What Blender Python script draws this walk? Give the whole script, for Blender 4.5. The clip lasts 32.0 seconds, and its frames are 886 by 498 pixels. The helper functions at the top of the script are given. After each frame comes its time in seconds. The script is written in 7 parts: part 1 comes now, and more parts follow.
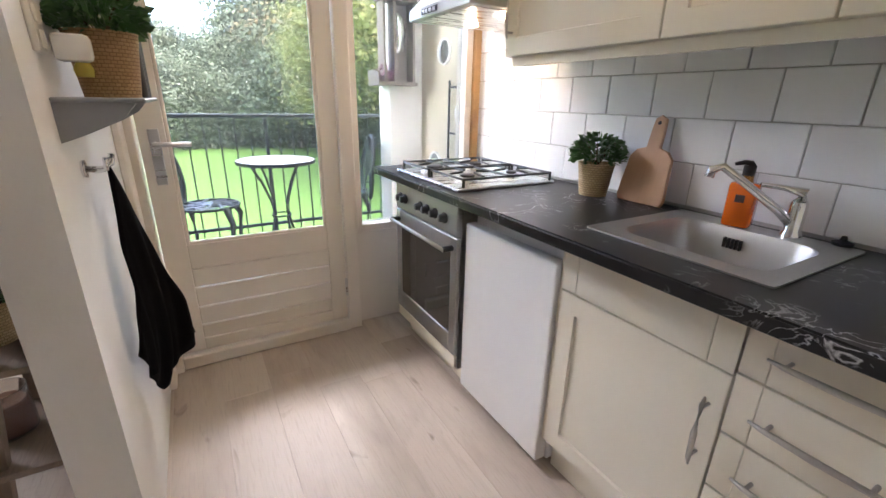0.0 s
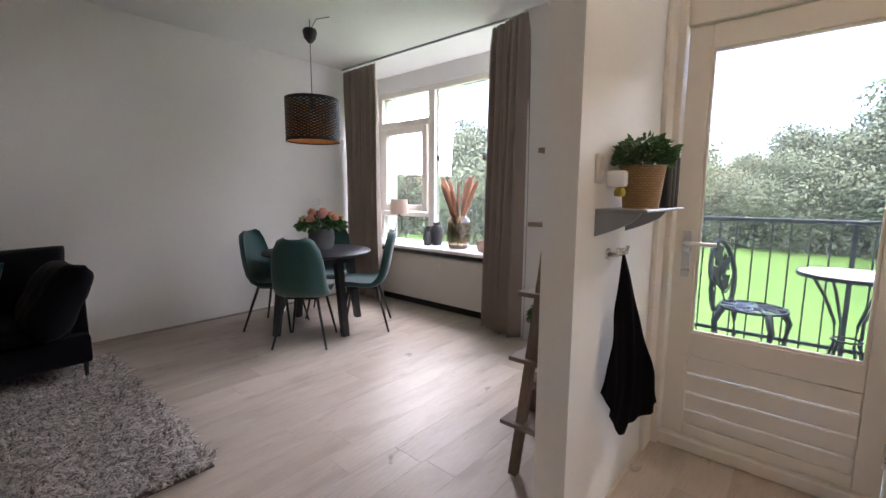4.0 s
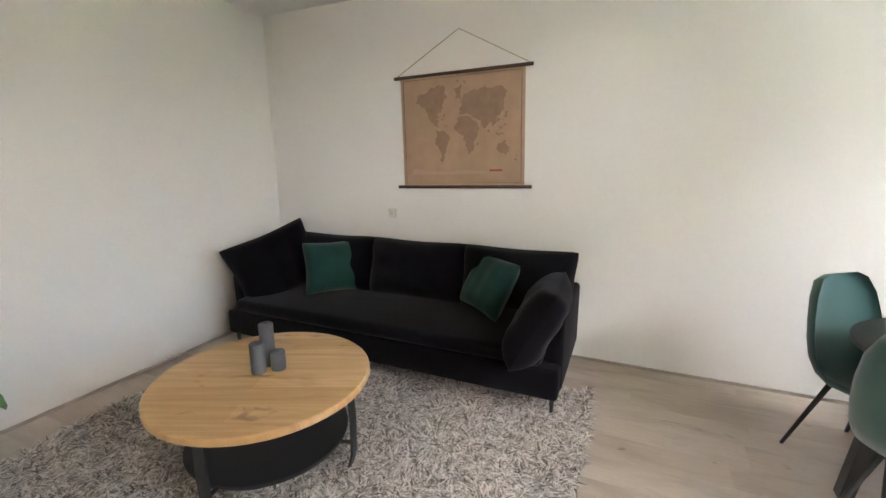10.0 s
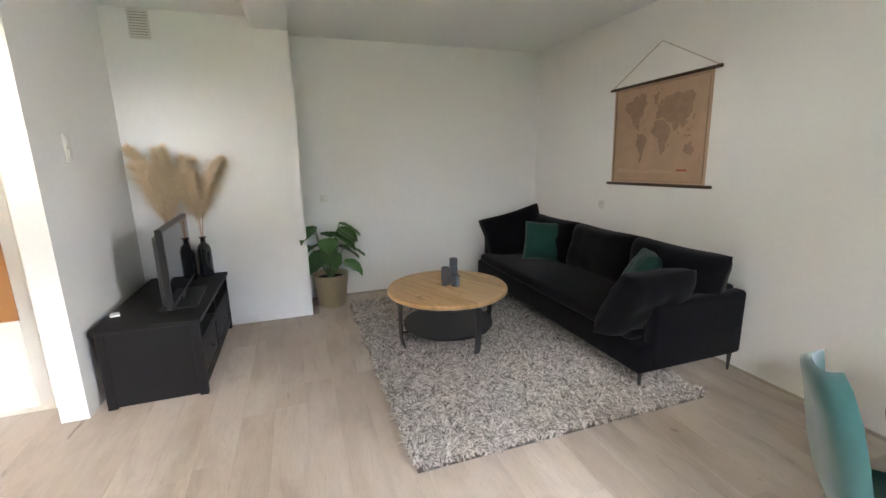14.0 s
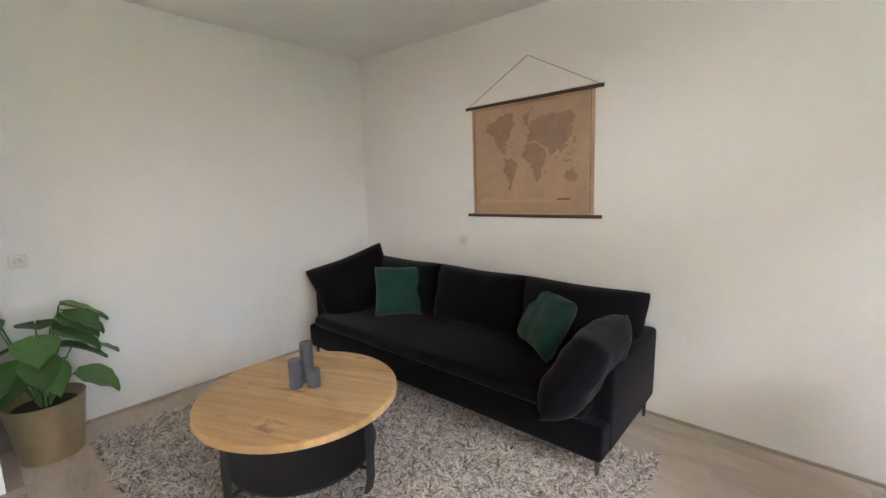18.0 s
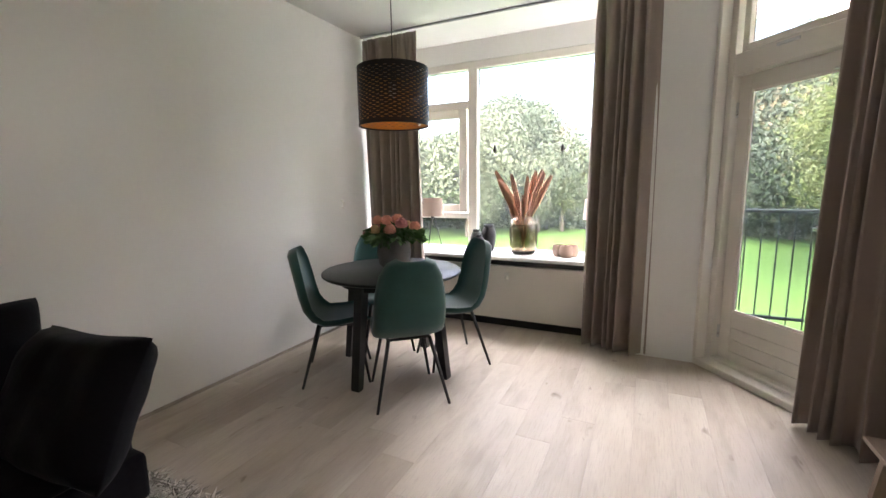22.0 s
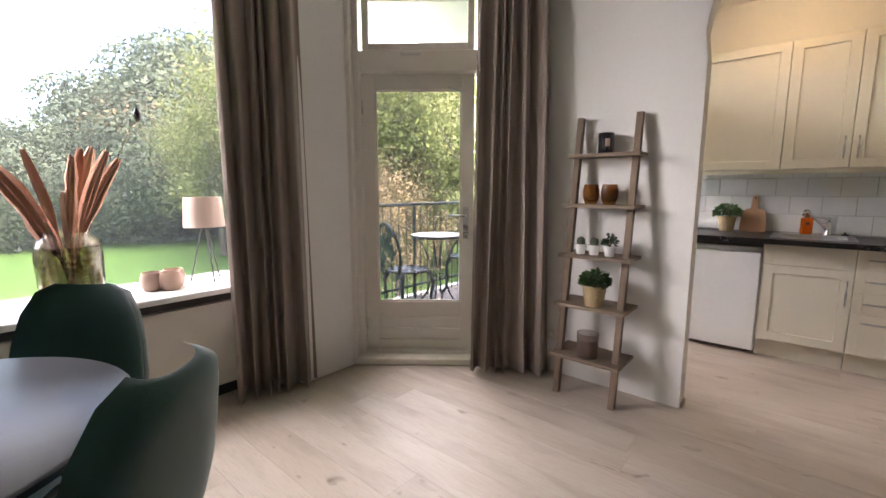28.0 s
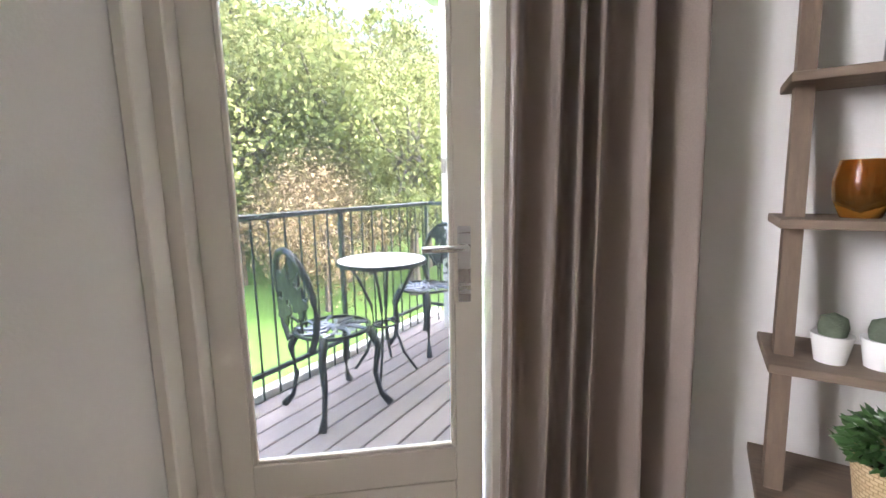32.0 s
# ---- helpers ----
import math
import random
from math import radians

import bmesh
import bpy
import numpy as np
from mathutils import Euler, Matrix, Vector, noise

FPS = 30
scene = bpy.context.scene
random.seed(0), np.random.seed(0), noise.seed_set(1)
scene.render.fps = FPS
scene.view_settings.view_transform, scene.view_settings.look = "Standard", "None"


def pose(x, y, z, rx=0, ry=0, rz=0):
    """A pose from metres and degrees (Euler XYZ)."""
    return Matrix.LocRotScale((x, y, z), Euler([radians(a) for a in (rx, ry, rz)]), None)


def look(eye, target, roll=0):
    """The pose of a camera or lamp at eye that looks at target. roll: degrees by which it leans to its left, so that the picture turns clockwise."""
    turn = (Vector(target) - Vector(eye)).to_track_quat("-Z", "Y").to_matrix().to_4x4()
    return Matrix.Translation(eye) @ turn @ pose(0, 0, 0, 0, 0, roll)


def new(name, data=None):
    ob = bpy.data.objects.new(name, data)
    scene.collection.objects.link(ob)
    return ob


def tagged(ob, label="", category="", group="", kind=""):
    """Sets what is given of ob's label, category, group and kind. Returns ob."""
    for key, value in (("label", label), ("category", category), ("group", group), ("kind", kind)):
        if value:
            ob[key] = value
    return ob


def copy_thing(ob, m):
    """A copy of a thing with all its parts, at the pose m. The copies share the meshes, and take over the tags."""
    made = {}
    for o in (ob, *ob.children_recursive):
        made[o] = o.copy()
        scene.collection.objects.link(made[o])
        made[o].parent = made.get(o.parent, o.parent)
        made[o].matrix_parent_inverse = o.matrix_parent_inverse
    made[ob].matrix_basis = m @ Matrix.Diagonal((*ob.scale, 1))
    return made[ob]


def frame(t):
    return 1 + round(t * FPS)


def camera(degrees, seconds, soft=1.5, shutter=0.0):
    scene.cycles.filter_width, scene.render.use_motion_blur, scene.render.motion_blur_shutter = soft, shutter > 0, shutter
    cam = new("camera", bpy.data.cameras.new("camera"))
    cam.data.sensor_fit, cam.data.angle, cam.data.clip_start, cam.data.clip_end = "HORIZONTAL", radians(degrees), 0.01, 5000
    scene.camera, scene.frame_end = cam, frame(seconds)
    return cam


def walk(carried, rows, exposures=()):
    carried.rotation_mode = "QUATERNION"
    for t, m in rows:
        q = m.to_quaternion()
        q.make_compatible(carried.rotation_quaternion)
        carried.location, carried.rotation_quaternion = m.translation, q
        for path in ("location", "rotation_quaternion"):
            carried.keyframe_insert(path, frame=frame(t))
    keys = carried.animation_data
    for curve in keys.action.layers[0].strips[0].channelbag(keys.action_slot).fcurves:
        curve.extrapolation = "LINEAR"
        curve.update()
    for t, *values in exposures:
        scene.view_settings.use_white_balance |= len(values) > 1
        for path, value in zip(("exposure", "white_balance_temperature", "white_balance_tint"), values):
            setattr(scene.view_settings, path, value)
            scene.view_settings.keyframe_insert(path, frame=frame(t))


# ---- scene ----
cam = camera(92.6, 32.0)
EXPOSURES = [
    (0.0, 4.78, 6100, 20), (1.0, 4.63, 6100, 21), (2.0, 4.41, 6050, 21), (3.0, 4.18, 6200, 22), (4.0, 4.46, 6050, 23),
    (7.0, 5.01, 6250, 15), (8.0, 5.15, 6300, 16), (9.0, 5.51, 6400, 18), (10.0, 6.00, 6350, 16), (12.0, 6.01, 6350, 16),
    (14.0, 5.60, 6200, 14), (17.0, 5.73, 6200, 14), (18.0, 5.93, 6350, 17), (19.0, 5.90, 6400, 18), (20.0, 5.33, 6400, 18),
    (22.0, 4.85, 6450, 18), (24.0, 4.88, 6450, 18), (27.0, 4.55, 6550, 20), (28.0, 4.45, 6650, 22), (30.0, 4.65, 6400, 20),
    (31.0, 4.97, 6250, 19), (32.0, 4.97, 6200, 20),
]
PATH = [
    (0, (0.368, -1.085, 1.252), (1.32, 0.545, 0.589), 1.2),
    (0.5, (0.407, -1.068, 1.287), (1.32, 0.595, 0.654), 1.1),
    (1, (0.443, -0.996, 1.361), (1.275, 0.732, 0.794), 0.6),
    (1.5, (0.532, -0.89, 1.416), (1.152, 0.957, 0.966), -0.5),
    (2, (0.564, -0.842, 1.407), (0.857, 1.111, 1.087), 0.0),
    (2.2, (0.595, -0.862, 1.397), (0.699, 1.113, 1.102), 0.2),
    (2.5, (0.626, -0.937, 1.371), (0.455, 1.039, 1.108), 0.7),
    (3, (0.613, -1.116, 1.327), (0.025, 0.781, 1.093), 0.7),
    (3.5, (0.652, -1.219, 1.312), (-0.351, 0.493, 1.064), 0.4),
    (4, (0.681, -1.3, 1.289), (-0.616, 0.2, 1.032), 0.3),
    (4.4, (0.7, -1.389, 1.287), (-0.754, -0.043, 1.014), 0.1),
    (4.5, (0.715, -1.389, 1.279), (-0.778, -0.087, 1.006), 0.1),
    (6.5, (0.738, -1.57, 1.38), (-1.06, -0.777, 1.012), 0.4),
    (7, (0.692, -1.563, 1.358), (-1.127, -0.812, 1.0), 0.3),
    (7.5, (0.565, -1.418, 1.4), (-1.288, -0.768, 1.021), 0.3),
    (8, (0.386, -1.304, 1.435), (-1.504, -0.773, 1.055), 0.4),
    (8.5, (0.171, -1.136, 1.476), (-1.771, -0.86, 1.082), 0.4),
    (9, (-0.064, -0.983, 1.539), (-2.019, -1.015, 1.117), 0.2),
    (9.5, (-0.382, -0.699, 1.517), (-2.293, -1.122, 1.105), -0.2),
    (10, (-0.643, -0.479, 1.53), (-2.433, -1.265, 1.109), -0.4),
    (10.5, (-0.81, -0.234, 1.525), (-2.428, -1.33, 1.103), -0.5),
    (11, (-1.004, -0.064, 1.499), (-2.409, -1.426, 1.088), -0.4),
    (11.5, (-1.062, 0.17, 1.497), (-2.186, -1.43, 1.077), -0.6),
    (12, (-0.997, 0.392, 1.483), (-1.923, -1.319, 1.017), -0.7),
    (12.5, (-0.9, 0.642, 1.496), (-1.734, -1.108, 1.006), -0.9),
    (13, (-0.878, 0.877, 1.527), (-1.629, -0.909, 1.033), -0.9),
    (13.5, (-0.879, 1.107, 1.544), (-1.568, -0.709, 1.07), -0.9),
    (14, (-0.884, 1.214, 1.586), (-1.519, -0.633, 1.155), -1.1),
    (14.4, (-0.894, 1.25, 1.622), (-1.493, -0.617, 1.228), -1.1),
    (14.5, (-0.886, 1.245, 1.625), (-1.486, -0.624, 1.242), -1.1),
    (16.5, (-0.851, 0.984, 1.63), (-1.516, -0.881, 1.351), -1.2),
    (17, (-0.857, 0.666, 1.575), (-1.663, -1.145, 1.305), -1.1),
    (17.5, (-0.891, 0.243, 1.552), (-2.022, -1.383, 1.277), -1.0),
    (18, (-0.947, -0.091, 1.562), (-2.442, -1.383, 1.255), -1.1),
    (18.5, (-0.936, -0.49, 1.512), (-2.779, -1.202, 1.204), -0.1),
    (19, (-0.982, -0.911, 1.481), (-2.96, -0.926, 1.181), 0.4),
    (19.5, (-1.106, -1.128, 1.448), (-3.01, -0.589, 1.164), 0.1),
    (20, (-1.224, -1.291, 1.409), (-2.922, -0.267, 1.15), -0.4),
    (20.5, (-1.309, -1.374, 1.423), (-2.745, -0.01, 1.146), -0.4),
    (21, (-1.261, -1.479, 1.415), (-2.468, 0.091, 1.135), -0.8),
    (21.5, (-1.245, -1.585, 1.369), (-2.237, 0.129, 1.087), -0.5),
    (22, (-1.198, -1.623, 1.351), (-2.062, 0.156, 1.056), -0.7),
    (22.5, (-1.208, -1.64, 1.361), (-1.979, 0.178, 1.044), -0.6),
    (23, (-1.184, -1.652, 1.349), (-1.9, 0.187, 1.023), -0.5),
    (23.5, (-1.176, -1.654, 1.355), (-1.838, 0.203, 1.02), -0.5),
    (24, (-1.18, -1.645, 1.354), (-1.765, 0.238, 1.016), -0.5),
    (24.5, (-1.248, -1.552, 1.337), (-1.703, 0.366, 0.998), -0.6),
    (26.5, (-2.198, -0.565, 1.342), (-1.576, 1.313, 1.042), -0.7),
    (27, (-2.454, -0.515, 1.353), (-1.507, 1.22, 1.048), -0.9),
    (27.5, (-2.649, -0.419, 1.3), (-1.327, 1.052, 1.002), 0.4),
    (28, (-2.654, -0.465, 1.268), (-1.151, 0.825, 0.988), 0.0),
    (28.5, (-2.633, -0.467, 1.275), (-1.008, 0.662, 0.983), -0.0),
    (29, (-2.619, -0.475, 1.274), (-0.936, 0.564, 0.98), -0.2),
    (29.5, (-2.552, -0.441, 1.27), (-0.847, 0.56, 0.97), -0.2),
    (30, (-2.337, -0.322, 1.259), (-0.629, 0.675, 0.957), -0.2),
    (30.5, (-2.09, -0.137, 1.258), (-0.392, 0.871, 0.94), -0.3),
    (31, (-1.806, 0.168, 1.26), (-0.097, 1.155, 0.950), -0.4),
    (31.5, (-1.529, 0.486, 1.274), (0.148, 1.522, 0.935), -0.4),
    (32, (-1.308, 0.813, 1.258), (0.378, 1.848, 0.962), -1.0),
]
walk(cam, [(t, look(eye, target, roll)) for t, eye, target, roll in PATH], EXPOSURES)

# ---- world and light ----
world = bpy.data.worlds.new("overcast_sky")
scene.world = world
world.use_nodes = True
wn = world.node_tree
sky = wn.nodes.new("ShaderNodeTexSky")
sky.sky_type, sky.sun_disc = "NISHITA", False
sky.sun_elevation, sky.sun_rotation = radians(38), radians(150)
sky.air_density, sky.dust_density, sky.ozone_density = 1.0, 2.0, 0.4
wn.nodes["Background"].inputs["Strength"].default_value = 0.15
wn.links.new(sky.outputs[0], wn.nodes["Background"].inputs["Color"])
sun = new("sun", bpy.data.lights.new("sun", "SUN"))
sun.data.energy, sun.data.angle, sun.data.color = 3.2, radians(110), (1.0, 0.95, 0.88)
sun.matrix_world = look((0, 0, 20), (-7, 12, 0))


def area(name, m, w, h, watts, color=(1, 1, 1)):
    ob = new(name, bpy.data.lights.new(name, "AREA"))
    ob.data.shape, ob.data.size, ob.data.size_y = "RECTANGLE", w, h
    ob.data.energy, ob.data.color = watts, color
    ob.matrix_world = m
    return ob


def bulb(name, x, y, z, watts, color, r=0.05):
    ob = new(name, bpy.data.lights.new(name, "POINT"))
    ob.data.energy, ob.data.color, ob.data.shadow_soft_size = watts, color, r
    ob.location = (x, y, z)
    return ob


DAY = (1.0, 0.985, 0.96)
# daylight standing in for the sky above the openings
area("window_daylight", look((-2.5, 3.75, 3.68), (-2.5, -1.0, 0.9)), 2.8, 1.4, 20, DAY)
area("window_side_daylight", look((-6.6, 5.1, 3.0), (-0.2, 0.3, 1.0)), 3.2, 2.6, 60, DAY)
area("balcony_daylight", look((0.45, 2.72, 2.78), (1.8, -0.7, 1.0)), 2.2, 0.5, 11, DAY)
WARM = (1.0, 0.66, 0.36)
bulb("kitchen_ceiling_bulb", 1.18, -0.29, 2.56, 0.024, (1.0, 0.44, 0.13), 0.08)
bulb("hood_bulb_a", 1.60, 0.80, 1.565, 0.025, WARM, 0.02)
bulb("hood_bulb_b", 1.60, 0.54, 1.565, 0.025, WARM, 0.02)
bulb("pendant_bulb", -2.78, 0.90, 1.97, 0.018, WARM, 0.04)


# ---- materials ----
def mat(name, color, rough=0.5, metal=0.0, grain=0.0, scale=20.0, stain=0.0, stain_scale=1.5, bump=0.0, bump_scale=60.0,
        stretch=(1, 1, 1), rand=0.0, sheen=0.0, coat=0.0, trans=0.0, emit=0.0, spec=0.5, rough_var=0.0):
    m = bpy.data.materials.new(name)
    m.use_nodes = True
    nt = m.node_tree
    p = nt.nodes["Principled BSDF"]
    p.inputs["Base Color"].default_value = (*color, 1)
    p.inputs["Roughness"].default_value, p.inputs["Metallic"].default_value = rough, metal
    p.inputs["Sheen Weight"].default_value, p.inputs["Coat Weight"].default_value = sheen, coat
    p.inputs["Transmission Weight"].default_value, p.inputs["Specular IOR Level"].default_value = trans, spec
    if emit:
        p.inputs["Emission Color"].default_value = (*color, 1)
        p.inputs["Emission Strength"].default_value = emit
    co = nt.nodes.new("ShaderNodeTexCoord")
    mp = nt.nodes.new("ShaderNodeMapping")
    mp.inputs["Scale"].default_value = stretch
    nt.links.new(co.outputs["Object"], mp.inputs["Vector"])

    def noise_node(sc, detail=4.0):
        n = nt.nodes.new("ShaderNodeTexNoise")
        n.inputs["Scale"].default_value, n.inputs["Detail"].default_value = sc, detail
        nt.links.new(mp.outputs[0], n.inputs["Vector"])
        return n

    last = None

    def vary(source, amount):
        nonlocal last
        hsv = nt.nodes.new("ShaderNodeHueSaturation")
        rg = nt.nodes.new("ShaderNodeMapRange")
        rg.inputs["To Min"].default_value, rg.inputs["To Max"].default_value = 1 - amount, 1 + amount
        nt.links.new(source, rg.inputs["Value"])
        nt.links.new(rg.outputs[0], hsv.inputs["Value"])
        if last:
            nt.links.new(last, hsv.inputs["Color"])
        else:
            hsv.inputs["Color"].default_value = (*color, 1)
        last = hsv.outputs[0]

    if grain:
        vary(noise_node(scale).outputs["Fac"], grain)
    if stain:
        vary(noise_node(stain_scale, 3.0).outputs["Fac"], stain)
    if rand:
        info = nt.nodes.new("ShaderNodeObjectInfo")
        vary(info.outputs["Random"], rand)
    if last:
        nt.links.new(last, p.inputs["Base Color"])
    if rough_var:
        rg = nt.nodes.new("ShaderNodeMapRange")
        rg.inputs["To Min"].default_value, rg.inputs["To Max"].default_value = rough - rough_var, rough + rough_var
        nt.links.new(noise_node(stain_scale * 3).outputs["Fac"], rg.inputs["Value"])
        nt.links.new(rg.outputs[0], p.inputs["Roughness"])
    if bump:
        b = nt.nodes.new("ShaderNodeBump")
        b.inputs["Strength"].default_value, b.inputs["Distance"].default_value = bump, 0.01
        nt.links.new(noise_node(bump_scale).outputs["Fac"], b.inputs["Height"])
        nt.links.new(b.outputs[0], p.inputs["Normal"])
    return m


M_WALL = mat("white_wall_paint", (0.80, 0.79, 0.765), 0.85, grain=0.02, scale=40, stain=0.03, bump=0.08, bump_scale=140)
M_CEIL = mat("ceiling_paint", (0.82, 0.82, 0.805), 0.9, grain=0.02, stain=0.03, bump=0.1, bump_scale=90)
M_TRIM = mat("cream_gloss_trim", (0.74, 0.70, 0.63), 0.35, grain=0.02, scale=8, stain=0.03, bump=0.05, bump_scale=30, rough_var=0.08)
M_WHITE = mat("white_lacquer", (0.80, 0.80, 0.79), 0.3, stain=0.02, bump=0.02)
M_PLANK = mat("greige_oak_laminate", (0.46, 0.385, 0.315), 0.47, bump=0.05, bump_scale=25, stretch=(9, 0.7, 1), stain_scale=2.6, rough_var=0.08, spec=0.36)


def plank_grain(m):
    """Oak laminate: each plank its own stretch of fine grain, soft clouds and dark knots."""
    nt = m.node_tree
    N, L = nt.nodes.new, nt.links.new
    geo, info = N("ShaderNodeNewGeometry"), N("ShaderNodeObjectInfo")
    mul = N("ShaderNodeVectorMath")
    mul.operation = "MULTIPLY_ADD"
    L(info.outputs["Random"], mul.inputs[0])
    mul.inputs[1].default_value = (7.0, 31.0, 13.0)
    L(geo.outputs["Position"], mul.inputs[2])

    def layer(scale, stretch, lo, hi, detail=5.0, dist=0.0):
        mp, n, r = N("ShaderNodeMapping"), N("ShaderNodeTexNoise"), N("ShaderNodeMapRange")
        mp.inputs["Scale"].default_value = stretch
        L(mul.outputs[0], mp.inputs["Vector"])
        L(mp.outputs[0], n.inputs["Vector"])
        n.inputs["Scale"].default_value, n.inputs["Detail"].default_value, n.inputs["Distortion"].default_value = scale, detail, dist
        r.inputs["From Min"].default_value, r.inputs["From Max"].default_value = lo, hi
        L(n.outputs["Fac"], r.inputs["Value"])
        return r.outputs[0]

    def blend(a, b, f, k=1.0):
        x, g = N("ShaderNodeMix"), N("ShaderNodeMath")
        x.data_type, g.operation = "RGBA", "MULTIPLY"
        g.inputs[1].default_value = k
        L(f, g.inputs[0])
        L(g.outputs[0], x.inputs["Factor"])
        for s, v in (("A", a), ("B", b)):
            if isinstance(v, tuple):
                x.inputs[s].default_value = (*v, 1)
            else:
                L(v, x.inputs[s])
        return x.outputs["Result"]
    c = blend((0.46, 0.385, 0.315), (0.545, 0.47, 0.40), info.outputs["Random"])
    c = blend(c, (0.33, 0.265, 0.21), layer(2.4, (3.2, 0.8, 1), 0.48, 0.72, 3.0, 0.4), 0.55)
    c = blend(c, (0.66, 0.60, 0.53), layer(1.7, (2.4, 0.6, 1), 0.52, 0.75, 3.0), 0.5)
    c = blend(c, (0.30, 0.24, 0.19), layer(30.0, (5.0, 0.35, 1), 0.5, 0.8, 6.0, 0.6), 0.40)
    c = blend(c, (0.17, 0.12, 0.085), layer(5.0, (2.2, 0.9, 1), 0.70, 0.80, 2.0, 0.8), 0.75)
    L(c, nt.nodes["Principled BSDF"].inputs["Base Color"])


plank_grain(M_PLANK)
M_GAP = mat("dark_joint", (0.36, 0.31, 0.26), 0.8)
M_CAB = mat("cream_cabinet", (0.76, 0.71, 0.585), 0.38, grain=0.015, scale=6, stain=0.02, rough_var=0.05)
M_TILE = mat("white_glazed_tile", (0.78, 0.79, 0.80), 0.12, stain=0.02, stain_scale=6, bump=0.03, bump_scale=12, rand=0.02, coat=0.3)
M_GROUT = mat("grey_grout", (0.45, 0.45, 0.44), 0.9, grain=0.1)
M_STEEL = mat("brushed_steel", (0.60, 0.60, 0.59), 0.28, 1.0, grain=0.08, scale=30, stretch=(1, 12, 12), bump=0.03, bump_scale=80, rough_var=0.06)
M_DARKSTEEL = mat("satin_steel", (0.44, 0.44, 0.435), 0.40, 1.0, grain=0.08, scale=30, stretch=(1, 12, 12), bump=0.03, bump_scale=80, rough_var=0.06)
M_CHROME = mat("chrome", (0.78, 0.78, 0.78), 0.1, 1.0)
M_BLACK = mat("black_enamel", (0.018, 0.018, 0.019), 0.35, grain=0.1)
M_BLACKMET = mat("black_powder_coat", (0.022, 0.022, 0.024), 0.45, grain=0.15, bump=0.05, bump_scale=200)
M_DARKWOOD = mat("black_brown_wood", (0.0085, 0.008, 0.0085), 0.5, grain=0.25, scale=14, stretch=(1, 8, 8), bump=0.06, bump_scale=30, spec=0.22)
M_OAK = mat("golden_oak", (0.52, 0.32, 0.145), 0.42, grain=0.16, scale=7, stretch=(1, 9, 1), stain=0.1, stain_scale=3, bump=0.05, bump_scale=30)


def knots(m, scale=4.0, dark=(0.16, 0.085, 0.035), pale=(0.60, 0.43, 0.25), stretch=(1, 3, 1)):
    """Adds pale heartwood streaks and dark knots to a wood."""
    nt = m.node_tree
    p = nt.nodes["Principled BSDF"]
    last = p.inputs["Base Color"].links[0].from_socket
    co, mp = nt.nodes.new("ShaderNodeTexCoord"), nt.nodes.new("ShaderNodeMapping")
    mp.inputs["Scale"].default_value = stretch
    nt.links.new(co.outputs["Object"], mp.inputs["Vector"])
    for sc, lo, hi, c, k in ((scale * 0.7, 0.45, 0.75, pale, 0.6), (scale, 0.66, 0.76, dark, 0.8), (scale * 9, 0.58, 0.8, dark, 0.3)):
        n, r, x = nt.nodes.new("ShaderNodeTexNoise"), nt.nodes.new("ShaderNodeMapRange"), nt.nodes.new("ShaderNodeMix")
        n.inputs["Scale"].default_value, n.inputs["Detail"].default_value, n.inputs["Distortion"].default_value = sc, 4.0, 0.7
        r.inputs["From Min"].default_value, r.inputs["From Max"].default_value, r.inputs["To Max"].default_value = lo, hi, k
        x.data_type = "RGBA"
        x.inputs["B"].default_value = (*c, 1)
        nt.links.new(mp.outputs[0], n.inputs["Vector"])
        nt.links.new(n.outputs["Fac"], r.inputs["Value"])
        nt.links.new(r.outputs[0], x.inputs["Factor"])
        nt.links.new(last, x.inputs["A"])
        last = x.outputs["Result"]
    nt.links.new(last, p.inputs["Base Color"])


knots(M_OAK)
M_LADDER = mat("weathered_brown_wood", (0.185, 0.133, 0.093), 0.7, grain=0.3, scale=12, stretch=(6, 6, 1), stain=0.15, stain_scale=5, bump=0.2, bump_scale=30)
M_SHELF = mat("weathered_shelf_wood", (0.20, 0.148, 0.106), 0.65, grain=0.28, scale=12, stretch=(9, 1, 9), stain=0.15, stain_scale=5, bump=0.2, bump_scale=30)
M_CURTAIN = mat("taupe_linen", (0.30, 0.243, 0.208), 0.9, grain=0.12, scale=260, stain=0.05, stain_scale=3, bump=0.25, bump_scale=420, sheen=0.25)
M_SOFA = mat("charcoal_velvet", (0.0060, 0.0056, 0.0075), 1.0, grain=0.3, scale=70, stain=0.4, stain_scale=5, bump=0.35, bump_scale=16, sheen=0.07, spec=0.03)
M_GREENPIL = mat("green_velvet_cushion", (0.012, 0.046, 0.038), 0.85, grain=0.1, scale=60, stain=0.3, stain_scale=6, bump=0.08, bump_scale=250, sheen=0.15, spec=0.15)
M_TEAL = mat("teal_velvet", (0.020, 0.078, 0.072), 0.75, grain=0.1, scale=80, stain=0.3, stain_scale=5, bump=0.08, bump_scale=250, sheen=0.5, spec=0.25)
M_RUG = mat("grey_shag_yarn", (0.165, 0.145, 0.128), 0.95, grain=0.3, scale=90, stain=0.3, stain_scale=9, sheen=0.1)
M_RUGBASE = mat("rug_backing", (0.12, 0.10, 0.09), 0.95, grain=0.3, scale=80)
# grey tint in the colour dims the bright outdoors behind the panes
M_GLASS = mat("dimming_window_glass", (0.275, 0.278, 0.273), 0.0, trans=1.0, spec=0.5)
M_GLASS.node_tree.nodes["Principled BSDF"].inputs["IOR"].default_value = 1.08
